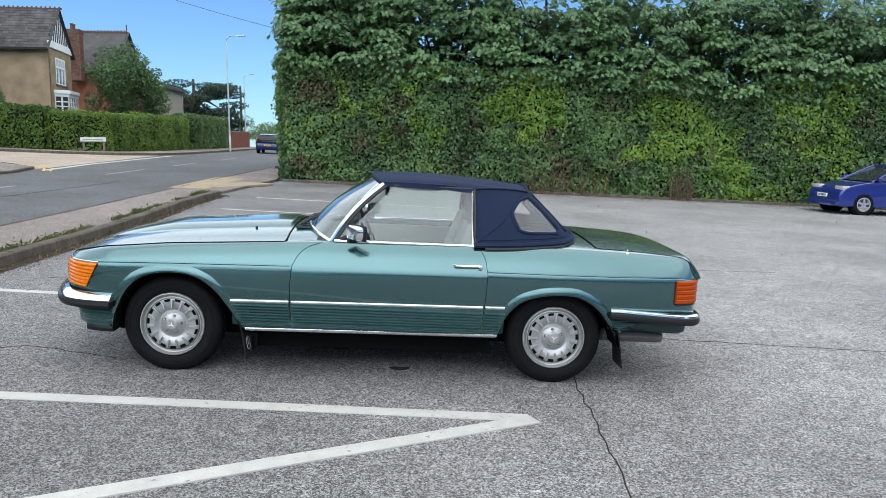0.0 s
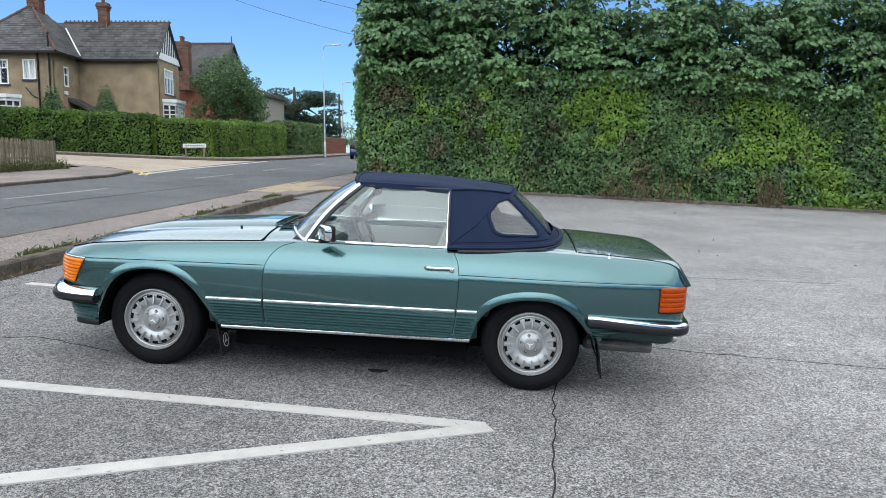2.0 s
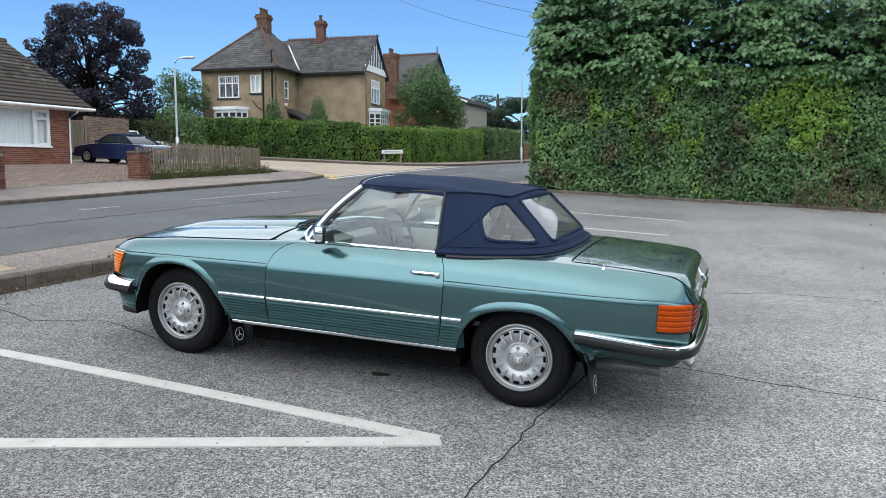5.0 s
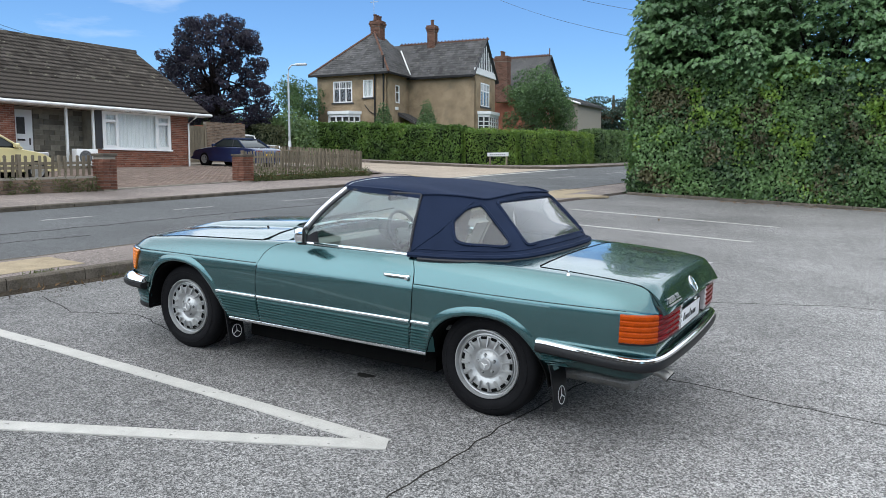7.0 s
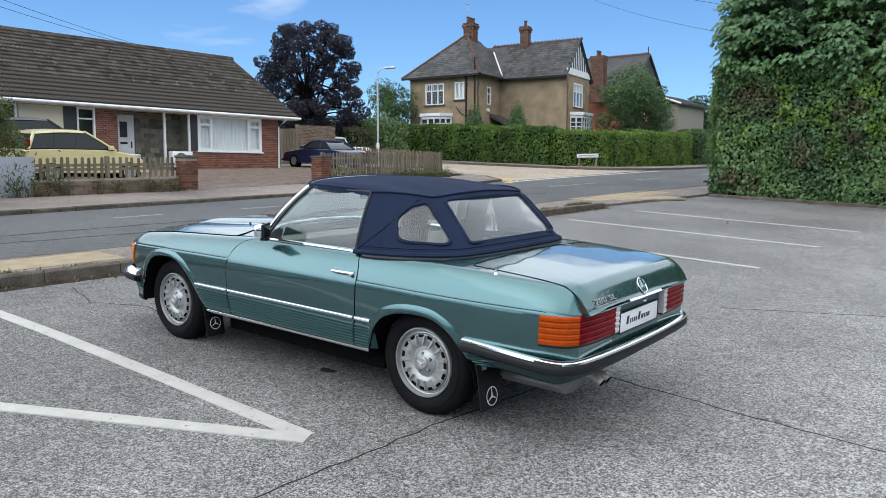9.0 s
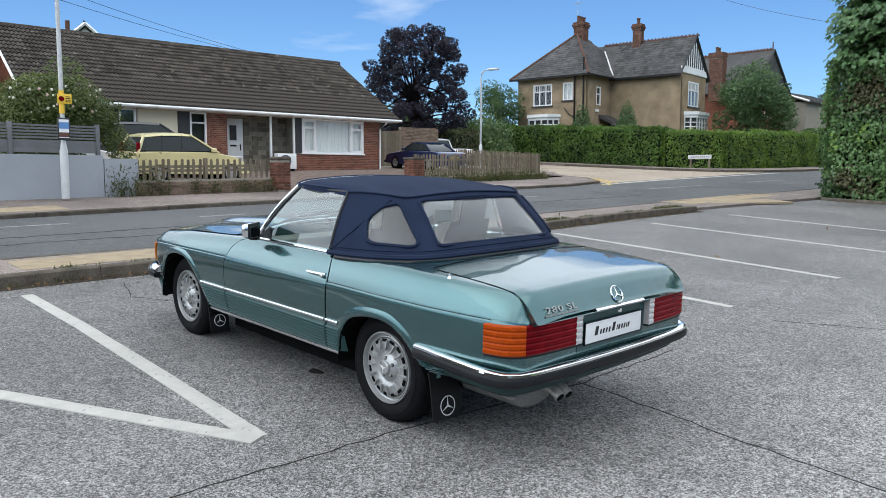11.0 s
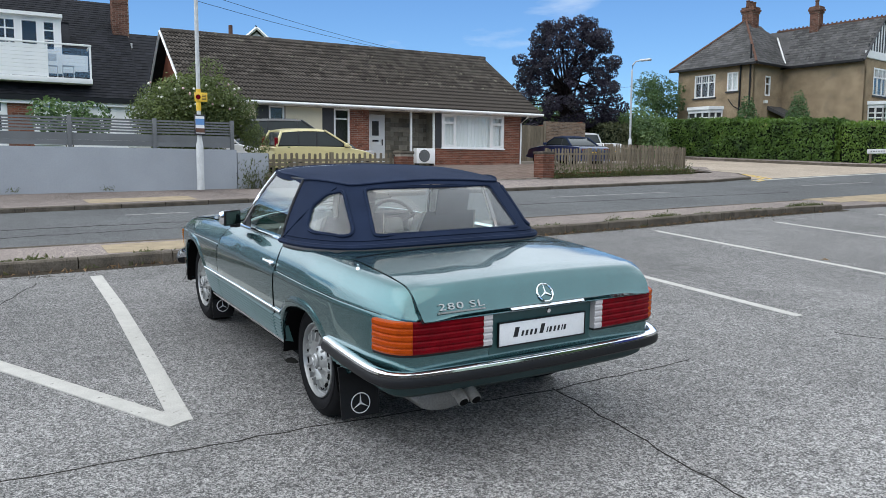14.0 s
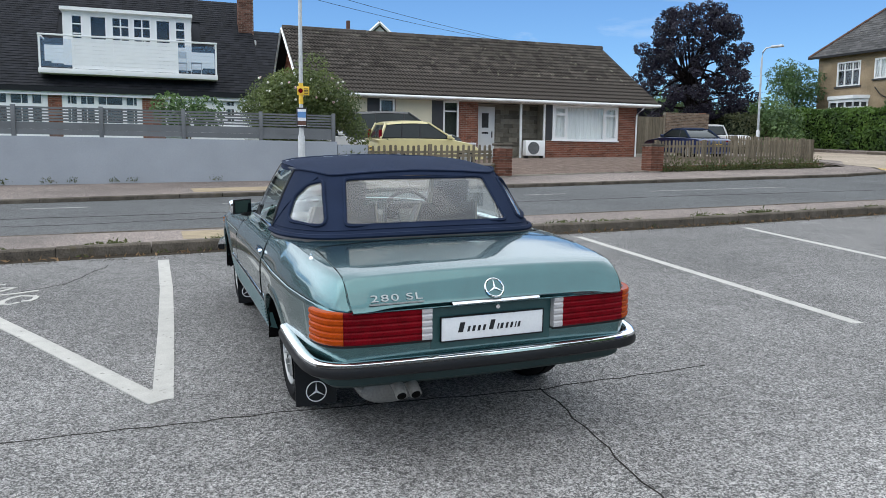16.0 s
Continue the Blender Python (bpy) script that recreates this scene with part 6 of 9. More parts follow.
def bungalow():
    X, G = -24.1, 1.42                       # the front wall's face, the ground at it
    h = thing("bungalow", Matrix.Identity(4), "brick and rendered bungalow with a brown tiled gable roof", "house")
    eave, ridge_x, ridge_z, ya, yb = 3.86, -28.65, 6.92, 8.65, 24.05
    wz = 3.74
    holes = [(18.9, 22.35, 2.27, wz - .02), (14.35, 15.0, 2.2, wz - .02), (11.75, 12.34, 2.7, wz - .02), (15.84, 18.88, G, wz - .03)]
    bm = wall_with_holes(bmesh.new(), X - .25, X, 9.0, 23.25, G - .3, wz, holes)
    part("front_wall", bm, "mortar", h)
    for y0, y1 in ((9.0, 11.25), (12.4, 13.86)):
        part("render_panel", B(X, X + .015, y0, y1, G - .3, wz - .02), "cream", h, "cream rendered wall panel")
    part("dark_panel", B(X, X + .02, 13.86, 14.33, G, wz - .02), "dark_in", h, "dark blue-black cladding panel beside the window")
    part("dark_panel", B(X, X + .02, 11.25, 11.74, G + .5, wz - .02), "dark_in", h, "dark blue-black cladding panel beside the window")
    part("dark_panel", B(X, X + .02, 18.88, 19.17, 2.27, wz - .02), "dark_in", h, "dark blue-black cladding panel beside the window")
    brick_field(h, [(15.0, 15.84, G, wz - .03), (18.88, 23.25, G, 2.24), (22.36, 23.25, 2.24, wz - .03), (14.33, 15.0, G, 2.15)], X)
    # gable walls and back
    for y0, y1 in ((9.0, 9.25), (23.0, 23.25)):
        bm = bmesh.new()
        prism(bm, [(X - .26, G - .3), (X - .26, wz), (ridge_x, ridge_z - .15), (-33.0, wz), (-33.0, G - .3)], y0, y1 - .003, "y")
        part("gable_wall", bm, "brick_wall", h)
    part("back_wall", B(-33.2, -33.0, 9.0, 23.25, G - .3, wz), "brick_wall", h)
    # porch: set-back door and stone cladding
    part("porch_wall", B(X - 1.0, X - .85, 15.84, 18.88, G - .1, wz), "mortar", h)
    part("porch_wall", B(X - .85, X - .253, 15.7, 15.84, G - .1, wz), "mortar", h)
    part("porch_wall", B(X - 1.0, X - .253, 18.882, 19.0, G - .1, wz), "stone", h)
    st = bmesh.new()
    for r in range(12):
        y = 16.95 + (.0 if r % 2 else -.17)
        while y < 18.9:
            a, b = max(y + .005, 16.95), min(y + .385, 18.88)
            if b - a > .04:
                box(st, X - .85, X - .80 - random.uniform(0, .03), a, b, G + r * .19 + .005, min(G + (r + 1) * .19 - .005, wz))
            y += .39
    part("stone_cladding", st, "stone", h, "grey-brown stone block cladding of the porch")
    d = part("door", B(X - .85, X - .80, 16.0, 16.9, G + .1, 3.62, bevel=.006), "white", h, "white front door with small glazed panel")
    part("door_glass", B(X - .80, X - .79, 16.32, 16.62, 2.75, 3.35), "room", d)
    part("letter_plate", B(X - .80, X - .785, 16.33, 16.61, 2.5, 2.57), "rubber", d)
    part("door_handle", B(X - .80, X - .75, 16.76, 16.79, 2.35, 2.6, bevel=.005), "rubber", d)
    for y in (17.75, 18.82):
        part("porch_post", B(X - .08, X + .0, y - .04, y + .04, G, wz), "white", h, "slim white porch post")
    # windows
    window(h, X, 19.19, 22.33, 2.29, 3.72, (.215, .785), (), small=None)
    for y0, y1 in ((19.25, 19.83), (21.67, 22.27)):
        cs = new("casement")
        cs.parent = h
        cs["label"] = "white opening casement of the front window"
        for za, zb in ((2.35, 2.42), (3.30, 3.40), (3.59, 3.66)):
            part("rail", B(X - .05, X + .016, y0 + .07, y1 - .07, za, zb), "white", cs)
        for ya_ in (y0, y1 - .07):
            part("stile", B(X - .05, X + .02, ya_, ya_ + .07, 2.35, 3.66), "white", cs)
    window(h, X, 14.35, 15.0, 2.2, 3.72, (), (.74,), curtain=False)
    window(h, X, 11.75, 12.34, 2.7, 3.72, (), (.5,), curtain=False)
    # roof: boards, soffit, gutter, verge
    bm = bmesh.new()
    prism(bm, [(X + .42, eave - .05), (ridge_x, ridge_z - .06), (-33.6, eave - .05), (-33.6, eave - .13), (ridge_x, ridge_z - .2), (X + .42, eave - .13)], ya, yb, "y")
    part("roof_deck", bm, "black_tile", h)
    part("soffit", B(X - .1, X + .44, ya + .05, yb - .03, wz - .005, wz + .03), "white", h)
    bm = bmesh.new()
    box(bm, X + .43, X + .46, ya + .02, yb, wz, eave - .02)
    part("fascia", bm, "white", h)
    bm = bmesh.new()
    tube(bm, [(X + .52, ya, eave - .06), (X + .52, yb + .05, eave - .06)], .055, 8)
    part("gutter", bm, "white", h, "white plastic gutter")
    bm = bmesh.new()
    tube(bm, [(X + .5, 23.3, eave - .1), (X + .42, 23.3, eave - .2), (X + .06, 23.22, eave - .42), (X + .06, 23.2, G + .05)], .035, 8)
    part("downpipe", bm, "white", h, "white plastic downpipe")
    run, rise = X + .45 - ridge_x, ridge_z - eave
    slope = math.hypot(run, rise)
    tiled_slope(h, slope_matrix((X + .47, ya, eave + .0), (0, 1, 0), (-run, 0, rise)), yb - ya, slope, .30, .33, "tile", .042, .050, 300, jitter=.004)
    bm = bmesh.new()
    for k in range(34):
        y = ya + k * .455
        tube(bm, [(ridge_x, y, ridge_z - .01), (ridge_x, y + .44, ridge_z - .01)], [.115, .12], 8)
    part("ridge_tiles", bm, "tile", h)
    for y, m_ in ((ya - .02, "white"), (yb, "tile")):
        bm = bmesh.new()
        tube(bm, [(X + .47, y, eave - .04), (ridge_x, y, ridge_z - .04), (-33.6, y, eave - .04)], .06, 4)
        part("bargeboard", bm, m_, h)
    bm = bmesh.new()
    tube(bm, [(-29.6, 11.7, 6.0), (-29.6, 11.7, 7.55)], .09, 8)
    part("flue", bm, "terracotta", h)
    ac = thing("air_conditioner", pose(X + .45, 17.7, H(X + .45, 17.7) + .2), "white outdoor air conditioning unit with a round fan grille", "air conditioner")
    part("casing", B(-.17, .17, 0, .85, 0, .62, bevel=.02), "white", ac)
    bm = bmesh.new()
    for r in (.06, .11, .16, .21, .25):
        tube(bm, [(.185, .34 + r * math.cos(a), .31 + r * math.sin(a)) for a in (k * math.pi / 12 for k in range(25))], .005, 4)
    part("fan_grille", bm, "rubber", ac)
    part("fan_recess", lathe_at((.172, .34, .31), .25), "grey_slat", ac)
    for y in (.08, .77):
        part("foot", B(-.15, .15, y - .03, y + .03, -.2, 0), "rubber", ac)


def lathe_at(c, r):
    bm = bmesh.new()
    prism(bm, [(c[1] + r * math.cos(k * math.pi / 12), c[2] + r * math.sin(k * math.pi / 12)) for k in range(24)], c[0], c[0] + .01, "x")
    return bm


def corner_house():
    m = pose(-35.6, 44.6, 0, 0, 0, 9.0)
    G, E = 2.0, 8.5
    h = thing("corner_house", m, "two-storey house in tan pebbledash with slate roofs", "house")
    # main block: x 0 to 5.7, y 0 to 8; wing: x 5.7 to 11, y 3.75 to 8.2
    fr = new("front_face")
    fr.parent = h
    fr.matrix_basis = pose(0, 0, 0, 0, 0, -90)            # its x runs to the house's front, its y along the front
    part("wall", wall_with_holes(bmesh.new(), -.25, 0, 0, 5.7, G - .5, E, [(1.35, 2.95, 6.4, 7.95), (3.85, 4.65, 6.7, 7.95)]), "tan", fr)
    window(fr, 0, 1.35, 2.95, 6.4, 7.95, (.333, .667), (.66,), frame=.09, curtain=False, small=[(c, .66, .97) for c in (.11, .22, .44, .56, .78, .89)], sill=False)
    part("window_sill", B(-.05, .1, 1.25, 3.05, 6.3, 6.4), "dark_in", fr)
    part("window_sill", B(-.05, .1, 3.78, 4.72, 6.6, 6.7), "dark_in", fr)
    window(fr, 0, 3.85, 4.65, 6.7, 7.95, (.5,), (), frame=.09, sill=False)
    bay(fr, 0, .95, 3.55, 3.2, 5.75)
    part("bay_footing", B(0, .55, 1.5, 3.0, G - .4, 3.2), "tan", fr)
    for y, z in ((4.85, 8.4), (5.55, 9.6)):
        bm = bmesh.new()
        tube(bm, [(.1, y, z), (.1, y, G)], .06, 8)
        part("soil_pipe", bm, "rubber", fr, "black cast soil pipe")
    bm = bmesh.new()
    tube(bm, [(.08, 4.0, 6.2), (.08, 4.4, 5.7), (.08, 4.8, 5.5)], .03, 6)
    part("waste_pipe", bm, "rubber", fr)
    # side of the main block
    sd = new("side_face")
    sd.parent = h
    sd.matrix_basis = pose(5.7, 0, 0, 0, 0, 0)
    part("wall", wall_with_holes(bmesh.new(), -.25, 0, .003, 8.0, G - .5, E, [(1.5, 2.15, 6.4, 7.7)]), "tan", sd)
    window(sd, 0, 1.5, 2.15, 6.4, 7.7, (), (.6,), frame=.09, curtain=False, sill=False)
    part("meter_box", B(.0, .12, 1.4, 1.75, 5.9, 6.1), "white", sd)
    # wing
    wf = new("wing_front")
    wf.parent = h
    wf.matrix_basis = pose(5.7, 3.75, 0, 0, 0, -90)
    part("wall", B(-.25, 0, .003, 5.3, G - .5, E), "tan", wf)
    gb = new("gable_face")
    gb.parent = h
    gb.matrix_basis = pose(11.0, 3.75, 0)
    part("wall", wall_with_holes(bmesh.new(), -.25, 0, .003, 4.5, G - .5, E, [(1.3, 3.2, 6.25, 8.0)]), "tan", gb)
    window(gb, 0, 1.3, 3.2, 6.25, 8.0, (.33, .67), (.66,), frame=.10, curtain=False, small=[(c, .66, .97) for c in (.11, .22, .44, .56, .78, .89)], sill=False)
    part("window_sill", B(-.05, .1, 1.2, 3.3, 6.15, 6.25), "dark_in", gb)
    bay(gb, 0, .8, 3.7, 3.2, 5.85)
    part("bay_footing", B(0, .55, 1.35, 3.15, G - .4, 3.2), "tan", gb)
    bm = bmesh.new()
    prism(bm, [(-.15, E), (4.65, E), (2.25, E + 2.75)], -.1, .02, "x")
    part("gable_panel", bm, "white_wall", gb, "white gable panel with dark timber strips")
    for k in range(11):
        y = .35 + k * .38
        top = E + .45 + (2.75 - .55) * (1 - abs(y - 2.25) / 2.4)
        if top > E + .6:
            part("timber_strip", B(.02, .05, y - .07, y + .07, E + .5, top), "dark_in", gb)
    part("gable_rail", B(.02, .08, -.1, 4.6, E + .02, E + .42), "white_wall", gb)
    part("back_wall", B(.003, 10.99, 8.0, 8.25, G - .5, E), "tan", h)
    part("end_wall", B(0, .25, .26, 7.99, G - .5, E), "tan", h)
    # porch lean-to in the corner
    bm = bmesh.new()
    prism(bm, [(0, 5.75), (1.9, 4.75), (1.9, 4.6), (0, 5.5)], 1.9, 3.7, "y")
    bmesh.ops.translate(bm, verts=bm.verts[:], vec=(5.7, 0, 0))
    part("porch_roof", bm, "slate", h)
    part("porch_wall", B(5.71, 7.4, 2.1, 2.2, G - .4, 4.75), "tan", h)
    # hipped roof of the main block
    o = .45
    a0, a1, b0, b1, ez = -o, 5.7 + o, -o, 8.0 + o, E - .1
    ax, ay0, ay1, az = 2.85, 3.6, 4.6, 11.95
    bm = bmesh.new()
    c = [bm.verts.new(p) for p in ((a0, b0, ez), (a1, b0, ez), (a1, b1, ez), (a0, b1, ez), (ax, ay0, az), (ax, ay1, az))]
    for f in ((0, 1, 4), (1, 2, 5, 4), (2, 3, 5), (3, 0, 4, 5), (3, 2, 1, 0)):
        bm.faces.new([c[i] for i in f])
    part("main_roof", bm, "slate", h, "hipped grey slate roof", 10)
    slope = math.hypot(ay0 - b0, az - ez)
    tiled_slope(h, slope_matrix((a0, b0, ez + .01), (1, 0, 0), (0, ay0 - b0, az - ez)), a1 - a0, slope, .33, .26, "slate", .0, .014, 0, "slate",
                trim=lambda x, y: abs(x - (a1 - a0) / 2) < (a1 - a0) / 2 * (1 - y / slope) + .05)
    sl2 = math.hypot(a1 - ax, az - ez)
    tiled_slope(h, slope_matrix((a1, b0, ez + .01), (0, 1, 0), (ax - a1, 0, az - ez)), b1 - b0, sl2, .33, .26, "slate", .0, .014, 0, "slate",
                trim=lambda x, y: x > (ay0 - b0) * y / sl2 - .05 and x < (b1 - b0) - (b1 - ay1) * y / sl2)
    for p in ((a0, b0), (a1, b0)):
        bm = bmesh.new()
        q0, q1 = Vector((*p, ez + .03)), Vector((ax, ay0, az + .03))
        for k in range(16):
            tube(bm, [q0.lerp(q1, k / 16), q0.lerp(q1, (k + .96) / 16)], .09, 6)
        part("hip_tiles", bm, "terracotta", h)
    # wing roof
    ym, zr = 6.0, 11.25
    bm = bmesh.new()
    prism(bm, [(3.75 - .4, E - .12), (ym, zr), (8.25 + .4, E - .12), (8.25 + .4, E - .28), (ym, zr - .2), (3.75 - .4, E - .28)], 3.0, 11.1, "x")
    part("wing_roof", bm, "slate", h, "gabled grey slate roof", 10)
    sw = math.hypot(ym - 3.35, zr - E + .12)
    tiled_slope(h, slope_matrix((5.2, 3.33, E - .1), (1, 0, 0), (0, ym - 3.33, zr - E + .12)), 5.9, sw, .33, .26, "slate", .0, .014, 0, "slate", trim=lambda x, y: x > -.1 + (0.9 - .9 * y / sw))
    bm = bmesh.new()
    tube(bm, [(5.95, 3.5, E + .12), (4.25, 5.4, 10.75)], .06, 4)
    part("valley_flashing", bm, "white_wall", h)
    bm = bmesh.new()
    for k in range(26):
        x = 3.9 + k * .285
        box(bm, x, x + .27, ym - .07, ym + .07, zr - .04, zr + .07)
        box(bm, x + .09, x + .18, ym - .03, ym + .03, zr + .07, zr + .16)
    part("ridge_cresting", bm, "terracotta", h, "toothed red clay ridge tiles")
    for sgn in (1, -1):
        bm = bmesh.new()
        y1 = 3.3 if sgn > 0 else 8.7
        tube(bm, [(11.13, y1, E - .2), (11.13, ym, zr - .02)], .075, 4)
        part("bargeboard", bm, "dark_in", h)
    bm = bmesh.new()
    box(bm, a0, a1, b0 - .08, b0, ez - .12, ez + .02)
    box(bm, a1, a1 + .08, b0, 3.4, ez - .12, ez + .02)
    box(bm, 5.9, 11.1, 3.25, 3.34, E - .24, E - .1)
    part("gutter", bm, "rubber", h)
    chimney(h, 2.95, 4.0, 11.1, 12.85, .8, .8, 3)
    chimney(h, 6.7, 5.9, 10.6, 12.56, .6, .6, 1)
    bm = bmesh.new()
    tube(bm, [(2.7, 3.9, 12.7), (2.7, 3.9, 14.5)], .02, 6)
    tube(bm, [(2.4, 3.9, 14.3), (3.1, 3.9, 14.3)], .012, 6)
    for k in range(5):
        tube(bm, [(2.45 + k * .13, 3.7, 14.3), (2.45 + k * .13, 4.1, 14.3)], .008, 5)
    part("aerial", bm, "steel", h)


def bay(parent, x, y0, y1, z0, z1):
    """A canted bay window with a white cornice."""
    b = new("bay_window")
    b.parent = parent
    d = .7
    out = [(x, y0), (x + d, y0 + .5), (x + d, y1 - .5), (x, y1)]
    bm = bmesh.new()
    prism(bm, out, z0, z0 + 1.2)
    part("bay_wall", bm, "tan", b)
    # Opaque dark block as the panes, coloured like an unlit room.
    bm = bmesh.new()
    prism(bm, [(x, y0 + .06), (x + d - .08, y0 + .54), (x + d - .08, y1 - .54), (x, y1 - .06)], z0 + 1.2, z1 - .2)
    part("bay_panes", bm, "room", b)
    for nm, e, za, zb in (("cornice", .15, z1 - .22, z1), ("frieze", .06, z1 - .42, z1 - .222), ("bay_sill", .06, z0 + 1.15, z0 + 1.22)):
        bm = bmesh.new()
        prism(bm, [(x, y0 - e), (x + d + e, y0 + .5 - e * .5), (x + d + e, y1 - .5 + e * .5), (x, y1 + e)], za, zb)
        part(nm, bm, "white", b)
    for (xa, ya_), (xb, yb_) in zip(out, out[1:]):
        n = max(2, int(math.dist((xa, ya_), (xb, yb_)) / .42))
        for k in range(n + 1):
            f = k / n
            px, py = xa + (xb - xa) * f, ya_ + (yb_ - ya_) * f
            part("mullion", B(px - .045, px + .045, py - .045, py + .045, z0 + 1.22, z1 - .4), "white", b)
        for z in (z0 + 1.6, z1 - .75):
            bm = bmesh.new()
            tube(bm, [(xa, ya_, z), (xb, yb_, z)], .04, 4)
            part("transom", bm, "white", b)


def red_house():
    h = thing("red_brick_house", pose(-27.2, 60.5, 0, 0, 0, 4), "red brick house with a tiled gable roof and tall chimney", "house")
    G, E = 2.1, 8.4
    part("wall", B(-7, .55, 2.1, 9.6, G - .5, E), "brick_wall", h)
    bm = bmesh.new()
    prism(bm, [(1.7, E - .2), (5.85, 11.95), (10.0, E - .2)], -7.3, .85, "x")
    part("roof", bm, "slate", h, "", 10)
    bm = bmesh.new()
    for k in range(29):
        box(bm, -7.2 + k * .275, -7.2 + k * .275 + .255, 5.77, 5.93, 11.9, 12.05)
        box(bm, -7.2 + k * .275 + .08, -7.2 + k * .275 + .17, 5.81, 5.89, 12.05, 12.13)
    tube(bm, [(.8, 5.85, 11.95), (.8, 5.85, 12.6)], .05, 6)
    part("ridge_cresting", bm, "terracotta", h, "toothed red clay ridge tiles")
    for y1 in (1.65, 10.05):
        bm = bmesh.new()
        tube(bm, [(.92, y1, E - .25), (.92, 5.85, 11.93)], .12, 4)
        part("bargeboard", bm, "dark_in", h)
    chimney(h, -1.85, 1.3, 7.5, 11.45, 1.15, .8, 2, flare=False)
    window(h, .55, 4.6, 6.6, 6.2, 7.9, (.33, .67), (.66,), frame=.09)


def white_house():
    """The chalet house with a white balcony dormer behind the grey wall."""
    G, X = 1.15, -26.3
    h = thing("chalet_house", Matrix.Identity(4), "house with a black tiled roof and a white dormer with balcony", "house")
    E = 3.98
    ya, yb = -3.2, 7.5
    holes = [(-1.9, -.05, 2.0, 3.8), (.45, 3.1, 2.0, 3.85), (3.95, 4.75, 2.2, 3.8), (6.0, 6.6, 2.6, 3.7)]
    W = X + .24
    part("front_wall", wall_with_holes(bmesh.new(), W - .25, W, ya + .3, yb - .3, G - .4, E - .02, holes), "white_wall", h)
    for a, b in ((-.03, .43), (3.13, 3.93)):
        part("pier", B(W, W + .02, a, b, G - .4, E - .1), "mortar", h)
        brick_field(h, [(a, b, G - .3, E - .1)], W + .02)
    for (y0, y1, z0, z1), cols in zip(holes, ((.33, .7), (.2, .42, .78), (.5,), ())):
        window(h, W, y0, y1, z0, z1, cols, (.66, .3), frame=.16, curtain=False, small=[(c, .05, .95) for c in (.1, .3, .55, .9)])
    for y in (ya, yb):
        bm = bmesh.new()
        prism(bm, [(X, G - .4), (X, E), (-30.8, 8.0), (-35.5, E), (-35.5, G - .4)], y + (.3 if y < 0 else -.5), y + (.5 if y < 0 else -.3), "y")
        part("gable_wall", bm, "white_wall", h)
    bm = bmesh.new()
    prism(bm, [(X + .45, E - .15), (-30.8, 8.15), (-36, E - .15), (-36, E - .3), (-30.8, 7.95), (X + .45, E - .3)], ya, yb, "y")
    part("roof_deck", bm, "black_tile", h)
    run, rise = X + .45 + 30.8, 8.15 - E + .15
    sl = math.hypot(run, rise)
    k = rise / run

    def keep(x, y):
        yy, along = ya + x, y / sl
        return not (0.1 < yy < 5.3 and .08 < along < .72)
    tiled_slope(h, slope_matrix((X + .48, ya, E - .12), (0, 1, 0), (-run, 0, rise)), yb - ya, sl, .19, .16, "black_tile", .0, .014, 0, "plain_tile", trim=keep)
    part("fascia", B(X + .32, X + .40, ya + .1, yb - .1, E - .42, E - .3), "white", h)
    part("eave_board", B(X + .42, X + .48, ya, yb, E - .3, E - .12), "rubber", h)
    # dormer
    dr = new("dormer")
    dr.parent = h
    dx = -26.9
    dh = [(.72, 1.12, 5.55, 6.6), (1.35, 1.95, 4.7, 6.6), (2.1, 2.75, 5.5, 6.6), (2.85, 3.5, 5.5, 6.6), (3.65, 4.2, 4.7, 6.6), (4.35, 4.75, 5.55, 6.6)]
    part("wall", wall_with_holes(bmesh.new(), dx - .2, dx, .45, 4.95, 4.5, 6.72, dh), "white_wall", dr)
    for q in dh:
        window(dr, dx, *q, (.5,) if q[3] - q[2] < 1.5 and q[1] - q[0] > .5 else (), (.35, .68) if q[3] - q[2] < 1.5 else (), frame=.05, curtain=False, sill=False)
    part("cheek", B(-30.0, dx - .2, .45, .6, 4.5, 6.72), "white_wall", dr)
    part("cheek", B(-30.0, dx - .2, 4.8, 4.95, 4.5, 6.72), "white_wall", dr)
    part("flat_roof", B(-30.0, dx + .2, .38, 5.0, 6.72, 6.84), "white_wall", dr)
    for y0, y1 in ((-.2, .45), (4.95, 5.8)):
        for k in range(7):
            part("side_board", B(dx - .12, dx - .06, y0, y1, 4.52 + k * .135, 4.52 + k * .135 + .128), "white", dr)
    bl = new("balcony")
    bl.parent = h
    part("deck", B(dx, -25.75, -.25, 5.85, 4.32, 4.5, bevel=.01), "white_wall", bl)
    for k in range(8):
        part("board", B(-25.86, -25.82, .9, 4.4, 4.52 + k * .135, 4.52 + k * .135 + .128), "white", bl)
    for y0, y1 in ((-.2, .86), (4.44, 5.8)):
        p = part("glass_panel", B(-25.85, -25.84, y0, y1, 4.55, 5.55), "house_glass", bl)
        p.visible_shadow = False
    for y in (-.2, .88, 2.2, 3.3, 4.42, 5.8):
        part("post", B(-25.87, -25.8, y - .03, y + .03, 4.5, 5.66), "white", bl)
    part("handrail", B(-25.89, -25.78, -.25, 5.85, 5.64, 5.70, bevel=.01), "white", bl)
    part("side_rail", B(dx, -25.87, 5.77, 5.82, 5.62, 5.68), "white", bl)
    part("side_rail", B(dx, -25.87, -.22, -.17, 5.62, 5.68), "white", bl)
    chimney(h, -29.3, 7.2, 5.2, 8.6, .6, .6, 1, flare=False)
    part("chimney_flashing", B(-29.65, -28.9, 6.8, 7.6, 6.15, 6.35), "white_wall", h)
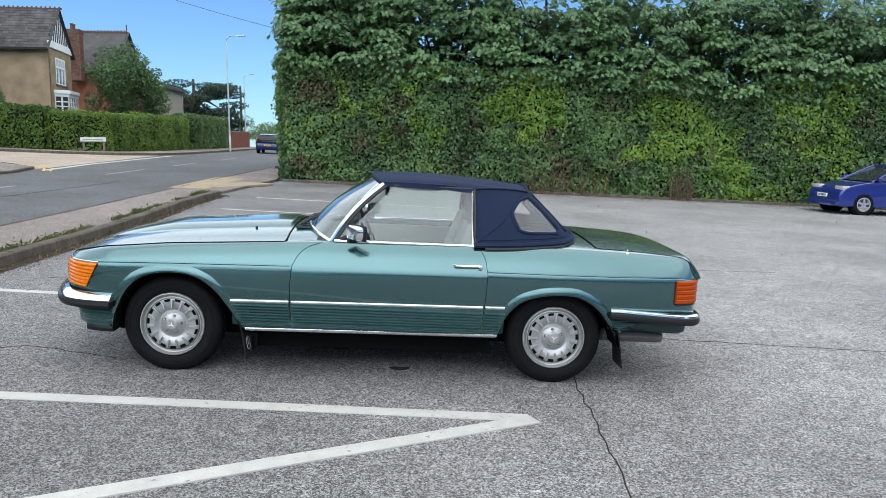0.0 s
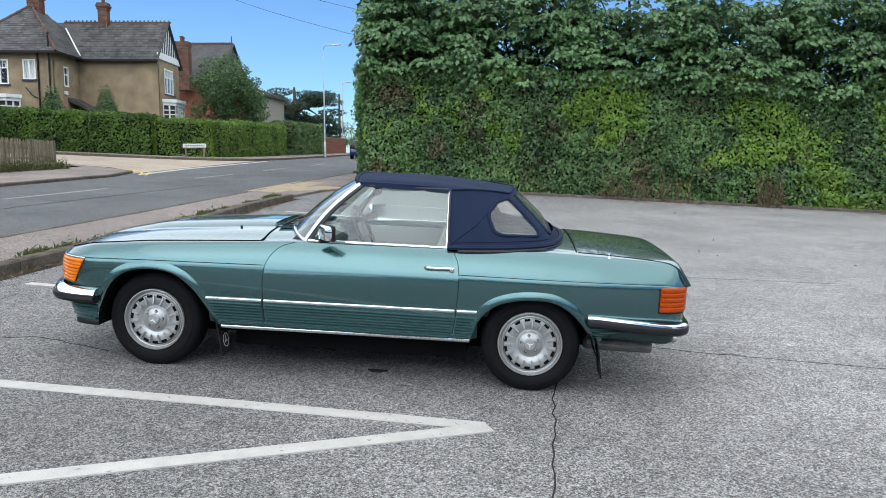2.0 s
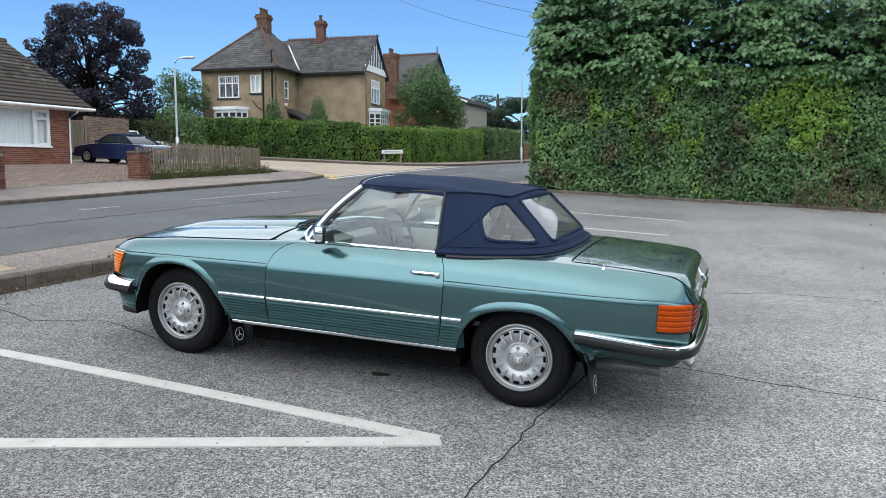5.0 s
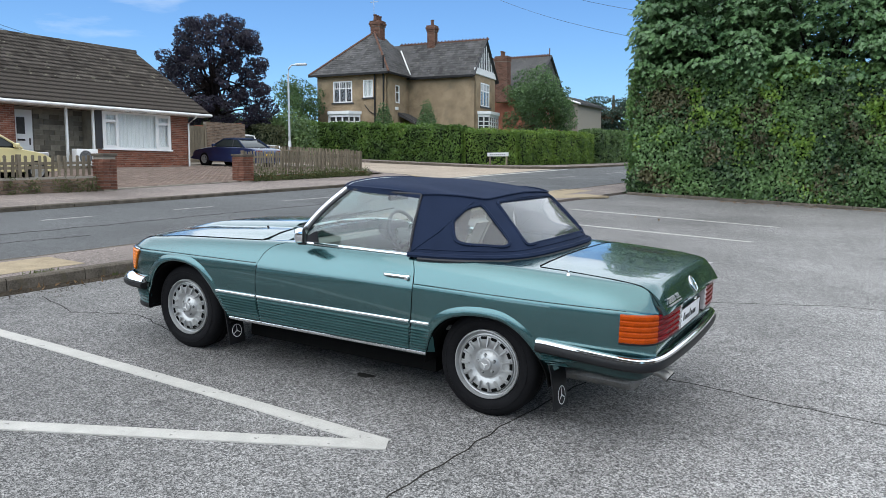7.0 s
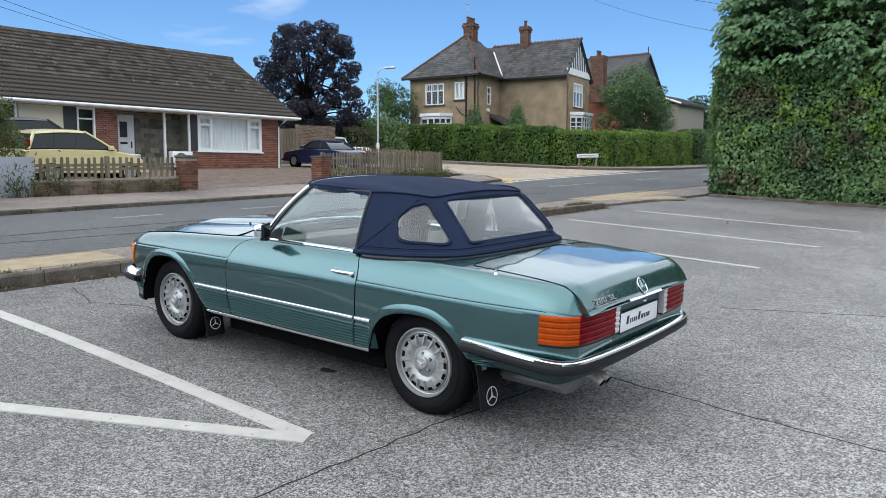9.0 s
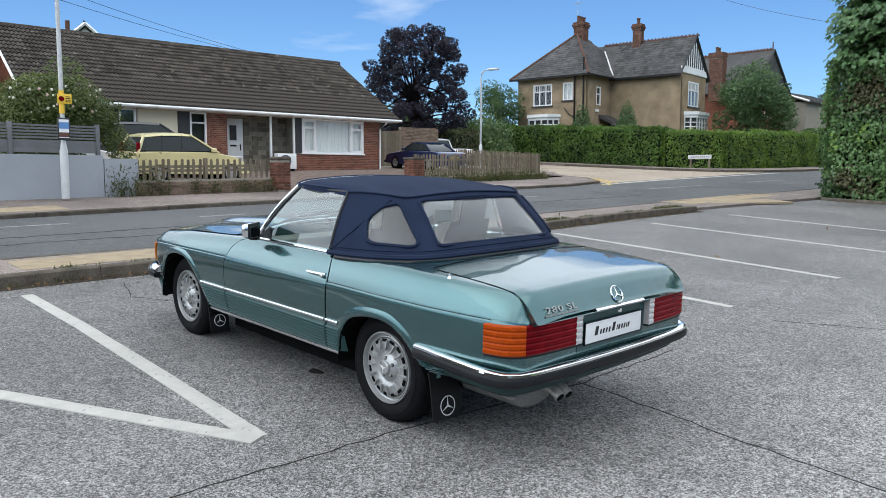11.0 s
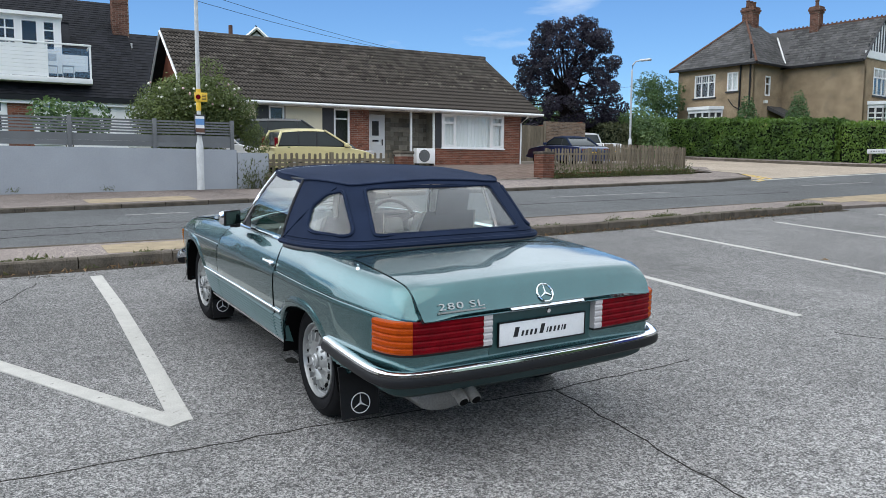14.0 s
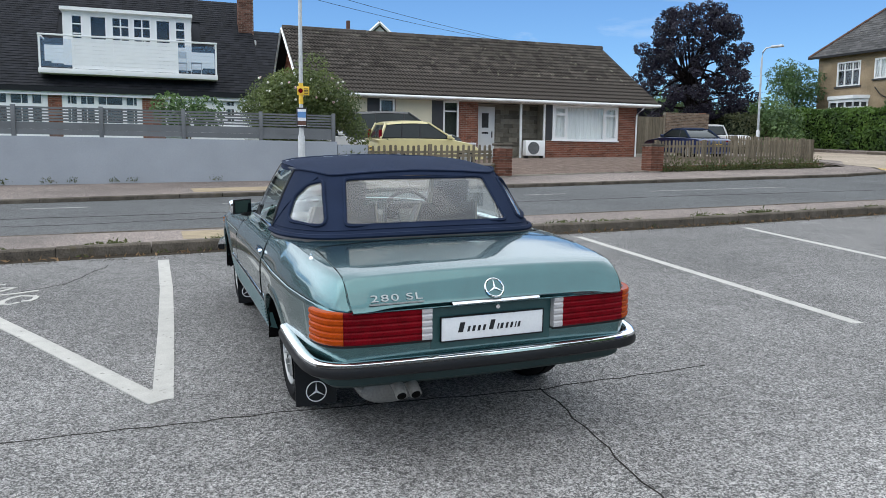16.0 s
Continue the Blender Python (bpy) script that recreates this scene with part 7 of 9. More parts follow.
    # folding chair and table on the balcony
    c = thing("folding_chair", pose(-26.35, 4.35, 4.5), "grey metal folding chair on the balcony", "chair")
    for s in (0, .4):
        bm = bmesh.new()
        tube(bm, [(.2, s, 0), (-.2, s, .9)], .012, 5)
        tube(bm, [(-.2, s, 0), (.2, s, .45)], .012, 5)
        part("leg", bm, "steel", c)
    part("seat", B(-.15, .2, 0, .4, .44, .46), "steel", c)
    part("backrest", B(-.2, -.17, 0, .4, .65, .9), "steel", c)
    t = thing("folding_table", pose(-26.3, 5.1, 4.5), "small grey metal folding table on the balcony", "table")
    part("tabletop", B(-.2, .2, -.2, .2, .46, .48), "steel", t)
    for s in (-.18, .18):
        bm = bmesh.new()
        tube(bm, [(-.18, s, 0), (.18, s, .46)], .012, 5)
        tube(bm, [(.18, s, 0), (-.18, s, .46)], .012, 5)
        part("leg", bm, "steel", t)


def rear_house(name, x, y, z, half, eave, long, along, material, label, wall="white_wall"):
    """A house that shows little more than its roof behind the others."""
    h = thing(name, pose(x, y, 0, 0, 0, along), label, "house")
    part("wall", B(-half + .4, half - .4, .3, long - .3, 1.0, eave), wall, h)
    bm = bmesh.new()
    prism(bm, [(-half, eave - .15), (0, z), (half, eave - .15), (half, eave - .3), (0, z - .2), (-half, eave - .3)], 0, long, "y")
    part("roof", bm, material, h, "", 10)
    bm = bmesh.new()
    prism(bm, [(-half + .4, eave - .2), (0, z - .3), (half - .4, eave - .2)], .3, .5, "y")
    part("gable", bm, wall, h)
    for s in (-1, 1):
        bm = bmesh.new()
        tube(bm, [(s * half, -.03, eave - .22), (0, -.03, z - .08)], .10, 4)
        part("bargeboard", bm, "white", h)
    sl = math.hypot(half, z - eave + .15)
    tiled_slope(h, slope_matrix((half, 0, eave - .13), (0, 1, 0), (-half, 0, z - eave + .15)), long, sl, .30, .25, material, .0, .016)


rear_house("neighbour_house", -39.0, 4.5, 8.25, 3.2, 5.4, 8.5, 0, "black_tile", "dark tiled house roof behind the chalet")
rear_house("gabled_house", -48.5, 18.0, 11.1, 4.0, 7.6, 7, 76, "slate", "grey house gable showing over the bungalow's ridge")
rear_house("distant_house", -28.9, 72.0, 9.1, 2.9, 8.2, 7, 0, "slate", "distant grey rendered house with a slate roof beyond the trees", "mortar")
bungalow()
corner_house()
red_house()
white_house()

# ---- plants ----
RNG = np.random.default_rng(7)


def leaf_mesh(name, pts, nrm, size, material, droop=0.35, spread=0.7, ratio=0.6, kind=""):
    """Leaves at pts, each a folded pointed blade, turned roughly along nrm."""
    n = len(pts)
    pts = np.asarray(pts, float)
    nrm = np.asarray(nrm, float) + RNG.normal(0, spread, (n, 3))
    nrm /= np.linalg.norm(nrm, axis=1)[:, None] + 1e-9
    ref = RNG.normal(0, 1, (n, 3))
    ref[:, 2] -= droop * 2
    t = ref - nrm * np.sum(ref * nrm, axis=1)[:, None]
    t /= np.linalg.norm(t, axis=1)[:, None] + 1e-9
    s = np.cross(nrm, t)
    k = size * RNG.uniform(.6, 1.35, n)[:, None]
    base, tip = pts - t * k * .5, pts + t * k * .5
    fold = nrm * k * .12
    l, r = pts - t * k * .08 + s * k * ratio * .5 + fold, pts - t * k * .08 - s * k * ratio * .5 + fold
    v = np.stack([base, l, tip, r], 1).reshape(-1, 3)
    i = np.arange(n)[:, None] * 4
    f = np.concatenate([np.concatenate([i, i + 2, i + 1], 1), np.concatenate([i, i + 3, i + 2], 1)], 1).reshape(-1, 3)
    me = bpy.data.meshes.new(name)
    me.from_pydata(v.tolist(), [], f.tolist())
    me.materials.append(M[material])
    return me


def leaves(name, pts, nrm, size, material, parent=None, label="", **k):
    me = leaf_mesh(name, pts, nrm, size, material, **k)
    ob = new(name, me)
    if parent is not None:
        ob.parent = parent
    if label:
        ob["label"] = label
    return ob


def fbm(x, y, z, s):
    return noise.fractal(Vector((x * s, y * s, z * s)), 1.0, 2.0, 3)


def crown_points(blobs, per, shell=0.75, jitter=0.25):
    """Points near the skins of overlapping clumps (centre, radii), with a rough outline."""
    P, N = [], []
    for (cx, cy, cz), (rx, ry, rz) in blobs:
        n = int(per * (rx * ry + ry * rz + rx * rz))
        d = RNG.normal(0, 1, (n, 3))
        d /= np.linalg.norm(d, axis=1)[:, None]
        rr = RNG.uniform(shell, 1.0, n) ** .7 + RNG.normal(0, jitter * .35, n)
        P.append(np.array([cx, cy, cz]) + d * rr[:, None] * np.array([rx, ry, rz]))
        N.append(d + np.array([0, 0, .4]))
    return np.concatenate(P), np.concatenate(N)


def limbs(bm, base, top, r, blobs, th=None, bark="bark"):
    b, t = Vector(base), Vector(top)
    mid = b.lerp(t, .5) + Vector((.06, -.05, 0)) * (t - b).length * .3
    tube(bm, [b, b.lerp(t, .1), mid, t], [r * 1.35, r, r * .75, r * .3], 9)
    for (cx, cy, cz), _ in blobs:
        s = b.lerp(t, random.uniform(.35, .8))
        e = Vector((cx, cy, cz))
        lm = bm if th is None else bmesh.new()
        tube(lm, [s, s.lerp(e, .5) + Vector((0, 0, .15)), e], [r * .42, r * .25, r * .07], 6)
        if th is not None:
            part("limb", lm, bark, th)


def tree(name, x, y, blobs, r, material, label, per=260, size=.13, trunk_top=None, group=""):
    """A tree: tapered trunk with limbs to each clump, and a crown of many small leaves. blobs are heights above the ground."""
    g = H(x, y)
    th = thing(name, pose(x, y, g), label, "tree", group)
    bm = bmesh.new()
    top = trunk_top or max(b[0][2] for b in blobs)
    limbs(bm, (0, 0, -.1), (0, 0, top), r, blobs[::3], th, "bark_dark" if material == "purple" else "bark")
    part("trunk", bm, "bark_dark" if material == "purple" else "bark", th)
    p, n = crown_points(blobs, per)
    leaves("crown", p, n, size, material, th)
    return th


def random_blobs(n, c, rad, r0, r1):
    out = []
    for _ in range(n):
        d = Vector((random.gauss(0, 1), random.gauss(0, 1), random.gauss(0, 1))).normalized() * random.uniform(.35, 1) 
        r = random.uniform(r0, r1)
        out.append(((c[0] + d.x * rad[0], c[1] + d.y * rad[1], c[2] + d.z * rad[2]), (r, r, r * .8)))
    return out


def dome_blobs(n, z0, z1, rmax, zmax, r0, r1):
    """Clumps over a broad dome from z0 to z1, widest at zmax."""
    out = []
    for k in range(n):
        z = z0 + (z1 - z0) * (k + .5) / n
        h = (zmax - z0) * 1.7 if z < zmax else (z1 - zmax) * 1.08
        ring = rmax * math.sqrt(max(.02, 1 - ((z - zmax) / h) ** 2))
        a = k * 2.4 + random.uniform(-.3, .3)
        d = ring * random.uniform(.55, 1.0)
        r = random.uniform(r0, r1)
        out.append(((d * math.cos(a), d * math.sin(a), z), (r, r, r * .75)))
    return out


def slab_points(path, h0, h1, half, per, bulge=.18, top=True):
    """Points over both sides and the top of a clipped hedge along a path."""
    P, N = [], []
    for (ax, ay), (bx, by) in zip(path, path[1:]):
        L = math.hypot(bx - ax, by - ay)
        d = np.array([(bx - ax) / L, (by - ay) / L])
        s = np.array([-d[1], d[0]])
        n = int(L * (h1 - h0) * per)
        u, z = RNG.uniform(0, L, n), RNG.uniform(h0, h1, n)
        for sign in (1, -1):
            off = np.array([half + bulge * fbm(ax + d[0] * a + sign * 9, ay + d[1] * a, b, .7) for a, b in zip(u, z)]) + RNG.normal(0, .05, n)
            xy = np.array([ax, ay]) + u[:, None] * d + sign * off[:, None] * s
            g = np.array([H(*q) for q in xy])
            P.append(np.c_[xy, z + g])
            N.append(np.c_[np.tile(sign * s, (n, 1)), np.full(n, .25)])
        for end, sg in ((0.0, -1), (L, 1)):
            n = int(half * 2 * (h1 - h0) * per * 1.3)
            w, z = RNG.uniform(-half, half, n), RNG.uniform(h0, h1, n)
            xy = np.array([ax, ay]) + (end + sg * .1 + RNG.normal(0, .05, n))[:, None] * d + w[:, None] * s
            P.append(np.c_[xy, z + np.array([H(*q) for q in xy])])
            N.append(np.c_[np.tile(sg * d, (n, 1)), np.full(n, .25)])
        if top:
            n = int(L * half * 2 * per)
            u, w = RNG.uniform(0, L, n), RNG.uniform(-half, half, n)
            xy = np.array([ax, ay]) + u[:, None] * d + w[:, None] * s
            z = np.array([h1 + bulge * fbm(q[0], q[1], 5, .8) + H(*q) for q in xy]) + RNG.normal(0, .05, n)
            P.append(np.c_[xy, z])
            N.append(np.tile([0, 0, 1.0], (n, 1)))
    return np.concatenate(P), np.concatenate(N)


def hedge(name, path, h, half, label, material="privet", per=130, size=.09, core="hedge_shade", h0=.05, bulge=.18, group=""):
    th = thing(name, Matrix.Identity(4), label, "hedge", group, "")
    # Dark solid behind the leaves, showing as shade in their gaps.
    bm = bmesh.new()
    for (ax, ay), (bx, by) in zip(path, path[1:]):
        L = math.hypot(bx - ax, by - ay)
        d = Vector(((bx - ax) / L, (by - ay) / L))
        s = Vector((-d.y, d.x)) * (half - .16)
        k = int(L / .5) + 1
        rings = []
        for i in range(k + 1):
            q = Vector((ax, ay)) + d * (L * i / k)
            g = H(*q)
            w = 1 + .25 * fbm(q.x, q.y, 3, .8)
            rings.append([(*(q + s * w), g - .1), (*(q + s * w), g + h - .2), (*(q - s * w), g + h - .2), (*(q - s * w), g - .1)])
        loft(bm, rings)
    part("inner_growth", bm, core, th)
    p, n = slab_points(path, h0, h, half, per, bulge)
    leaves("leafage", p, n, size, material, th)
    return th


# the tall ivy-clad hedge with sycamores growing out of it
def palmate_leaves(name, pts, nrm, tip, size, material, parent):
    """Broad lobed leaves, folded along the midrib, each turned by its normal and the way its tip points."""
    n = len(pts)
    pts, nrm, tip = np.asarray(pts, float), np.asarray(nrm, float), np.asarray(tip, float)
    nrm = nrm / (np.linalg.norm(nrm, axis=1)[:, None] + 1e-9)
    t = tip - nrm * np.sum(tip * nrm, axis=1)[:, None]
    t /= np.linalg.norm(t, axis=1)[:, None] + 1e-9
    sd = np.cross(nrm, t)
    k = size * RNG.uniform(.6, 1.3, n)[:, None]
    out = ((0, -.36, 0), (.33, -.40, .05), (.23, -.06, .03), (.50, .08, .08), (.19, .20, .03), (0, .54, -.08))
    vs = [pts + k * (sd * a + t * b + nrm * c) for a, b, c in out] + [pts + k * (-sd * a + t * b + nrm * c) for a, b, c in out[4:0:-1]]
    v = np.stack(vs, 1).reshape(-1, 3)
    o = np.arange(n)[:, None] * 10
    f = np.concatenate([o + np.array([[0, 1, 2, 3, 4, 5]]), o + np.array([[0, 5, 6, 7, 8, 9]])], 1).reshape(-1, 6)
    me = bpy.data.meshes.new(name)
    me.from_pydata(v.tolist(), [], f.tolist())
    me.materials.append(M[material])
    ob = new(name, me)
    ob.parent = parent
    return ob


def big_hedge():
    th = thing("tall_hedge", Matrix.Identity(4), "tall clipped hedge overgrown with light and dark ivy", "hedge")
    # Dark solids behind the ivy block the view and stand for inner shade.
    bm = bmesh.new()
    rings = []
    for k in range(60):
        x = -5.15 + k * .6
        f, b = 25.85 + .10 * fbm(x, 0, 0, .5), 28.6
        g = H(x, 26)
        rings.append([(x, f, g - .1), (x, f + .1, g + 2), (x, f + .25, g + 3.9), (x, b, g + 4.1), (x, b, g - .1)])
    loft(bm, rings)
    part("inner_growth", bm, "hedge_shade", th)
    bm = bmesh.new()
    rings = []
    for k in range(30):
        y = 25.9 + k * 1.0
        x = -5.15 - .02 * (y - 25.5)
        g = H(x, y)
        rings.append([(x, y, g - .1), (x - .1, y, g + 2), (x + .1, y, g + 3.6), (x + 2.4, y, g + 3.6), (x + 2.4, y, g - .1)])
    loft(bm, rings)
    part("inner_growth", bm, "hedge_shade", th)
    n = 84000
    x, z = RNG.uniform(-5.5, 24, n), RNG.uniform(0.02, 4.0, n)
    z *= np.array([1 + .10 * fbm(a, 3.0, 1.0, .6) for a in x])
    off = np.array([.16 * fbm(a, 2.0, b, .5) + .16 * fbm(a, 7, b, 1.9) + .10 * fbm(a, 5, b, 5.0) for a, b in zip(x, z)])
    y = 25.42 + off + .035 * z + np.abs(RNG.normal(0, .12, n)) - .06 + np.where(x < -5.15, (-5.15 - x) * .9, 0) - .20 * np.exp(-((x + 5.4) / 2.5) ** 2)
    g = np.array([H(a, 25.4) for a in x])
    p = np.c_[x, y, z + g]
    tone = np.array([fbm(a + 31, 4.0, b, .40) + .6 * fbm(a, 9.0, b, 1.3) for a, b in zip(x, z)]) + RNG.normal(0, .16, n)
    tone = tone + .42 * np.exp(-((x - 0.4) / 2.6) ** 2 - ((z - 2.0) / 1.1) ** 2) + .34 * np.exp(-((x - 6.4) / 3.0) ** 2 - ((z - 1.9) / 1.0) ** 2) + .2 * np.exp(-((x - 11.5) / 1.6) ** 2 - ((z - 1.2) / .9) ** 2)
    young = tone > .40
    dry = (~young) & (np.array([fbm(a + 7, 1.0, b, .8) for a, b in zip(x, z)]) + RNG.normal(0, .2, n) > .52)
    for sel, m in ((~young & ~dry, "ivy"), (young, "ivy_bright"), (dry, "ivy_dry")):
        q = p[sel]
        leaves("leafage", q, np.tile([0, -.8, .55], (len(q), 1)), .098, m, th, ratio=.85, spread=.48, droop=1.3)
    n = 46000
    y, z = RNG.uniform(25.2, 46, n), RNG.uniform(.02, 4.0, n)
    off = np.array([.14 * fbm(3.0, a, b, .55) + .12 * fbm(1.0, a, b, 1.9) for a, b in zip(y, z)])
    x = -5.42 - .022 * (y - 25.5) + off + RNG.normal(0, .09, n) + .05 * z
    g = np.array([H(-5.5, a) for a in y])
    leaves("leafage", np.c_[x, y, z + g], np.tile([-.8, -.1, .55], (n, 1)), .105, "ivy", th, ratio=.85, spread=.5, droop=1.3)


def sycamore(x, y, faces, low=3.7, high=7.4):
    """A sycamore grown out of the hedge: drooping tiers of lobed leaves over an inside whose shade is in darker leaf
    colour. faces: the open sides, as (direction, half width, depth of the face).
    """
    g = H(x, y)
    th = thing("sycamore", pose(x, y, g), "sycamore with broad dark green leaves growing out of the hedge", "tree", "sycamores in the hedge")
    bm = bmesh.new()
    tiers = []
    for (dx, dy), half, depth in faces:
        for _ in range(84):
            u, z = random.uniform(-half, half), random.uniform(low, high)
            d = depth + .28 * fbm(x + u * dy, y + u * dx, z, .55) + random.uniform(-.55, .05) - .10 * max(0, z - 5.4)
            r = random.uniform(.32, .66)
            tiers.append((Vector((dx * d - dy * u, dy * d + dx * u, z)), r, Vector((dx, dy, 0))))
    limbs(bm, (0, 0, -.1), (0, 0, 6.6), .13, [(tuple(c), None) for c, _, _ in tiers[::14]], th, "bark_dark")
    part("trunk", bm, "bark_dark", th)
    P, N, T = [], [], []
    for c, r, out in tiers:
        n = int(150 * r * r) + 22
        a, q = RNG.uniform(0, 6.283, n), r * np.sqrt(RNG.uniform(0, 1, n))
        rad = np.c_[np.cos(a), np.sin(a), np.zeros(n)]
        o = np.array(out)
        P.append(np.array(c) + rad * q[:, None] + np.c_[np.zeros((n, 2)), -.55 * q * q / r + RNG.normal(0, .05, n)])
        N.append(rad * (.55 * q / r)[:, None] + o * .45 + np.array([0, 0, .85]) + RNG.normal(0, .26, (n, 3)))
        T.append(rad * .6 + o * .5 + np.array([0, 0, -.55]) + RNG.normal(0, .25, (n, 3)))
    palmate_leaves("crown", np.concatenate(P), np.concatenate(N), np.concatenate(T), .17, "maple", th)
    # Fill of darker leaves that stands for the shaded inside of the crown.
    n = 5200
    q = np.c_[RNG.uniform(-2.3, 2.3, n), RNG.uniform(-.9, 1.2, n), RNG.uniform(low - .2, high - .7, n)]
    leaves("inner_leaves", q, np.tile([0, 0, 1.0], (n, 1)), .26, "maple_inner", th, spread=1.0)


big_hedge()
for x, y in ((.2, 27.5), (3.6, 27.2), (7.3, 27.6), (10.8, 27.3), (14.4, 27.6), (18.5, 27.4)):
    sycamore(x, y, [((0, -1), 2.1, y - 25.45)], 3.6, 7.4 + random.uniform(-.7, .3))
sycamore(-3.3, 27.2, [((0, -1), 1.9, 1.75), ((-1, 0), 1.3, 1.95)])
sycamore(-3.6, 31.2, [((-1, 0), 2.4, 1.75)])
sycamore(-3.8, 36.4, [((-1, 0), 2.8, 1.75)])

BEECH = (-33.7, 33.2)
HEDGE_A = [(-46, 41.2), (-36, 41.6), (-27, 42.6), (-22.2, 43.3)]
hedge("garden_hedge", HEDGE_A, 2.4, .75, "clipped green privet hedge round the corner garden", per=210, size=.17, group="garden hedges")
hedge("garden_hedge", [(-22.2, 43.3), (-19.9, 45.6), (-19.6, 49.4)], 2.2, .75, "clipped yellow-green privet hedge by the street sign", "privet_light", per=230, size=.15, group="garden hedges")
hedge("garden_hedge", [(-19.5, 49.9), (-19.6, 57)], 2.3, .8, "clipped yellow-green privet hedge along the road", "privet_light", per=210, size=.16, group="garden hedges")
hedge("garden_hedge", [(-19.5, 58), (-19.9, 68.3)], 2.6, .9, "loose green hedge along the road", "shrub", per=130, size=.2, group="garden hedges")
hedge("garden_hedge", [(-29.0, 33.5), (-50, 35)], 2.0, .6, "brownish green hedge along the side road", "hedge_brown", per=130, size=.18, group="garden hedges")
tree("copper_beech", BEECH[0], BEECH[1], dome_blobs(180, 1.3, 8.2, 3.75, 3.0, .22, .62), .2, "purple", "copper beech with a dense dark purple crown", 520, .15, 6.5)
tree("garden_tree", -22.2, 54.0, random_blobs(66, (0, 0, 4.3), (2.7, 2.4, 2.9), .5, .95), .2, "tree_dark", "broad dark green tree beside the house", 190, .17, 5.5)
tree("cedar", -27, 84, [((random.uniform(-4.2, 4.2), random.uniform(-3, 3), random.uniform(.9, 6.3)), (1.5, 1.5, .42)) for _ in range(64)], .4, "cedar", "dark blue-green spreading cedar with flat tiers", 110, .24, 7)
tree("slender_tree", -36.6, 43.6, random_blobs(46, (0, 0, 3.4), (1.9, 1.7, 2.5), .4, .85), .1, "tree_dark", "loose green tree with a ragged top", 190, .15, 5)
tree("young_conifer", -29.3, 44.3, [((0, 0, 1.5 + k * .29), (1.05 - k * .10, 1.05 - k * .10, .5)) for k in range(8)], .06, "tree_dark", "small bushy conifer behind the hedge", 300, .14, 3.4)
tree("young_conifer", -26.3, 45.2, [((0, 0, 1.4 + k * .29), (1.15 - k * .10, 1.15 - k * .10, .5)) for k in range(9)], .06, "tree_dark", "small bushy conifer behind the hedge", 300, .14, 3.6)
for k, (x, y, w, h) in enumerate(((-46, 38, 4, 3.4), (-52, 44, 5, 4.5), (-31, 36.5, 2.5, 2.4), (-38, 36.0, 3, 3.2), (-19.5, 95, 2.5, 2.6), (-24, 110, 4, 3.4), (-15, 130, 5, 5), (-22, 155, 5, 4.5), (-29, 150, 6, 5), (-36, 140, 6, 6), (-60, 30, 6, 5))):
    tree("bushy_tree", x, y, random_blobs(14, (0, 0, h * .55), (w * .8, w * .6, h * .4), .8, 1.5), .15, "shrub", "bushy green tree in the distance", 70, .22, h * .6)
tree("rose_bush", -16.6, 7.6, random_blobs(56, (0, 0, 2.0), (1.2, 1.35, 1.15), .4, .7) + [((.5, 1.15 + .12 * k, 1.7 - .18 * k), (.40, .34, .4)) for k in range(4)], .06, "rose_leaf", "rambling rose bush with pale pink and white flowers above the fence", 900, .072, 2.2)

# ---- walls, fences and street furniture ----


def grey_wall():
    X = -14.62
    w = thing("garden_wall", Matrix.Identity(4), "smooth grey painted garden wall along the pavement", "wall", "", "structure")
    bm = bmesh.new()
    rings = [[(X, y, H(X, y) - .2), (X, y, 1.79), (X - .22, y, 1.79), (X - .22, y, H(X, y) - .2)] for y in stations(-16, 8.2, .8)]
    loft(bm, rings)
    part("wall_face", bm, "grey_wall", w)
    part("wall_end", B(X - .25, X - .0, 8.22, 9.0, .6, 1.72), "grey_wall", w)
    f = thing("slatted_fence", Matrix.Identity(4), "grey horizontal slat fence on top of the wall", "fence")
    ys = [8.12 - k * 1.82 for k in range(14)]
    for y in ys:
        part("post", B(X - .16, X - .06, y - .045, y + .045, 1.79, 2.50, bevel=.006), "grey_slat", f)
    me = B(-.012, .012, -.865, .865, -.021, .021)
    s = part("slat", me, "grey_slat", f, at=Matrix.Translation((X - .11, ys[0] - .91, 2.44)))
    for k, y in enumerate(ys[:-1]):
        for j in range(5):
            if k or j:
                share("slat", s.data, f, Matrix.Translation((X - .11, y - .91, 2.44 - j * .068)))
        part("lower_board", B(X - .12, X - .10, y - 1.775, y - .045, 1.955, 2.115), "grey_slat", f)
        part("lower_board", B(X - .12, X - .10, y - 1.775, y - .045, 1.80 + .035, 1.953), "grey_slat", f)


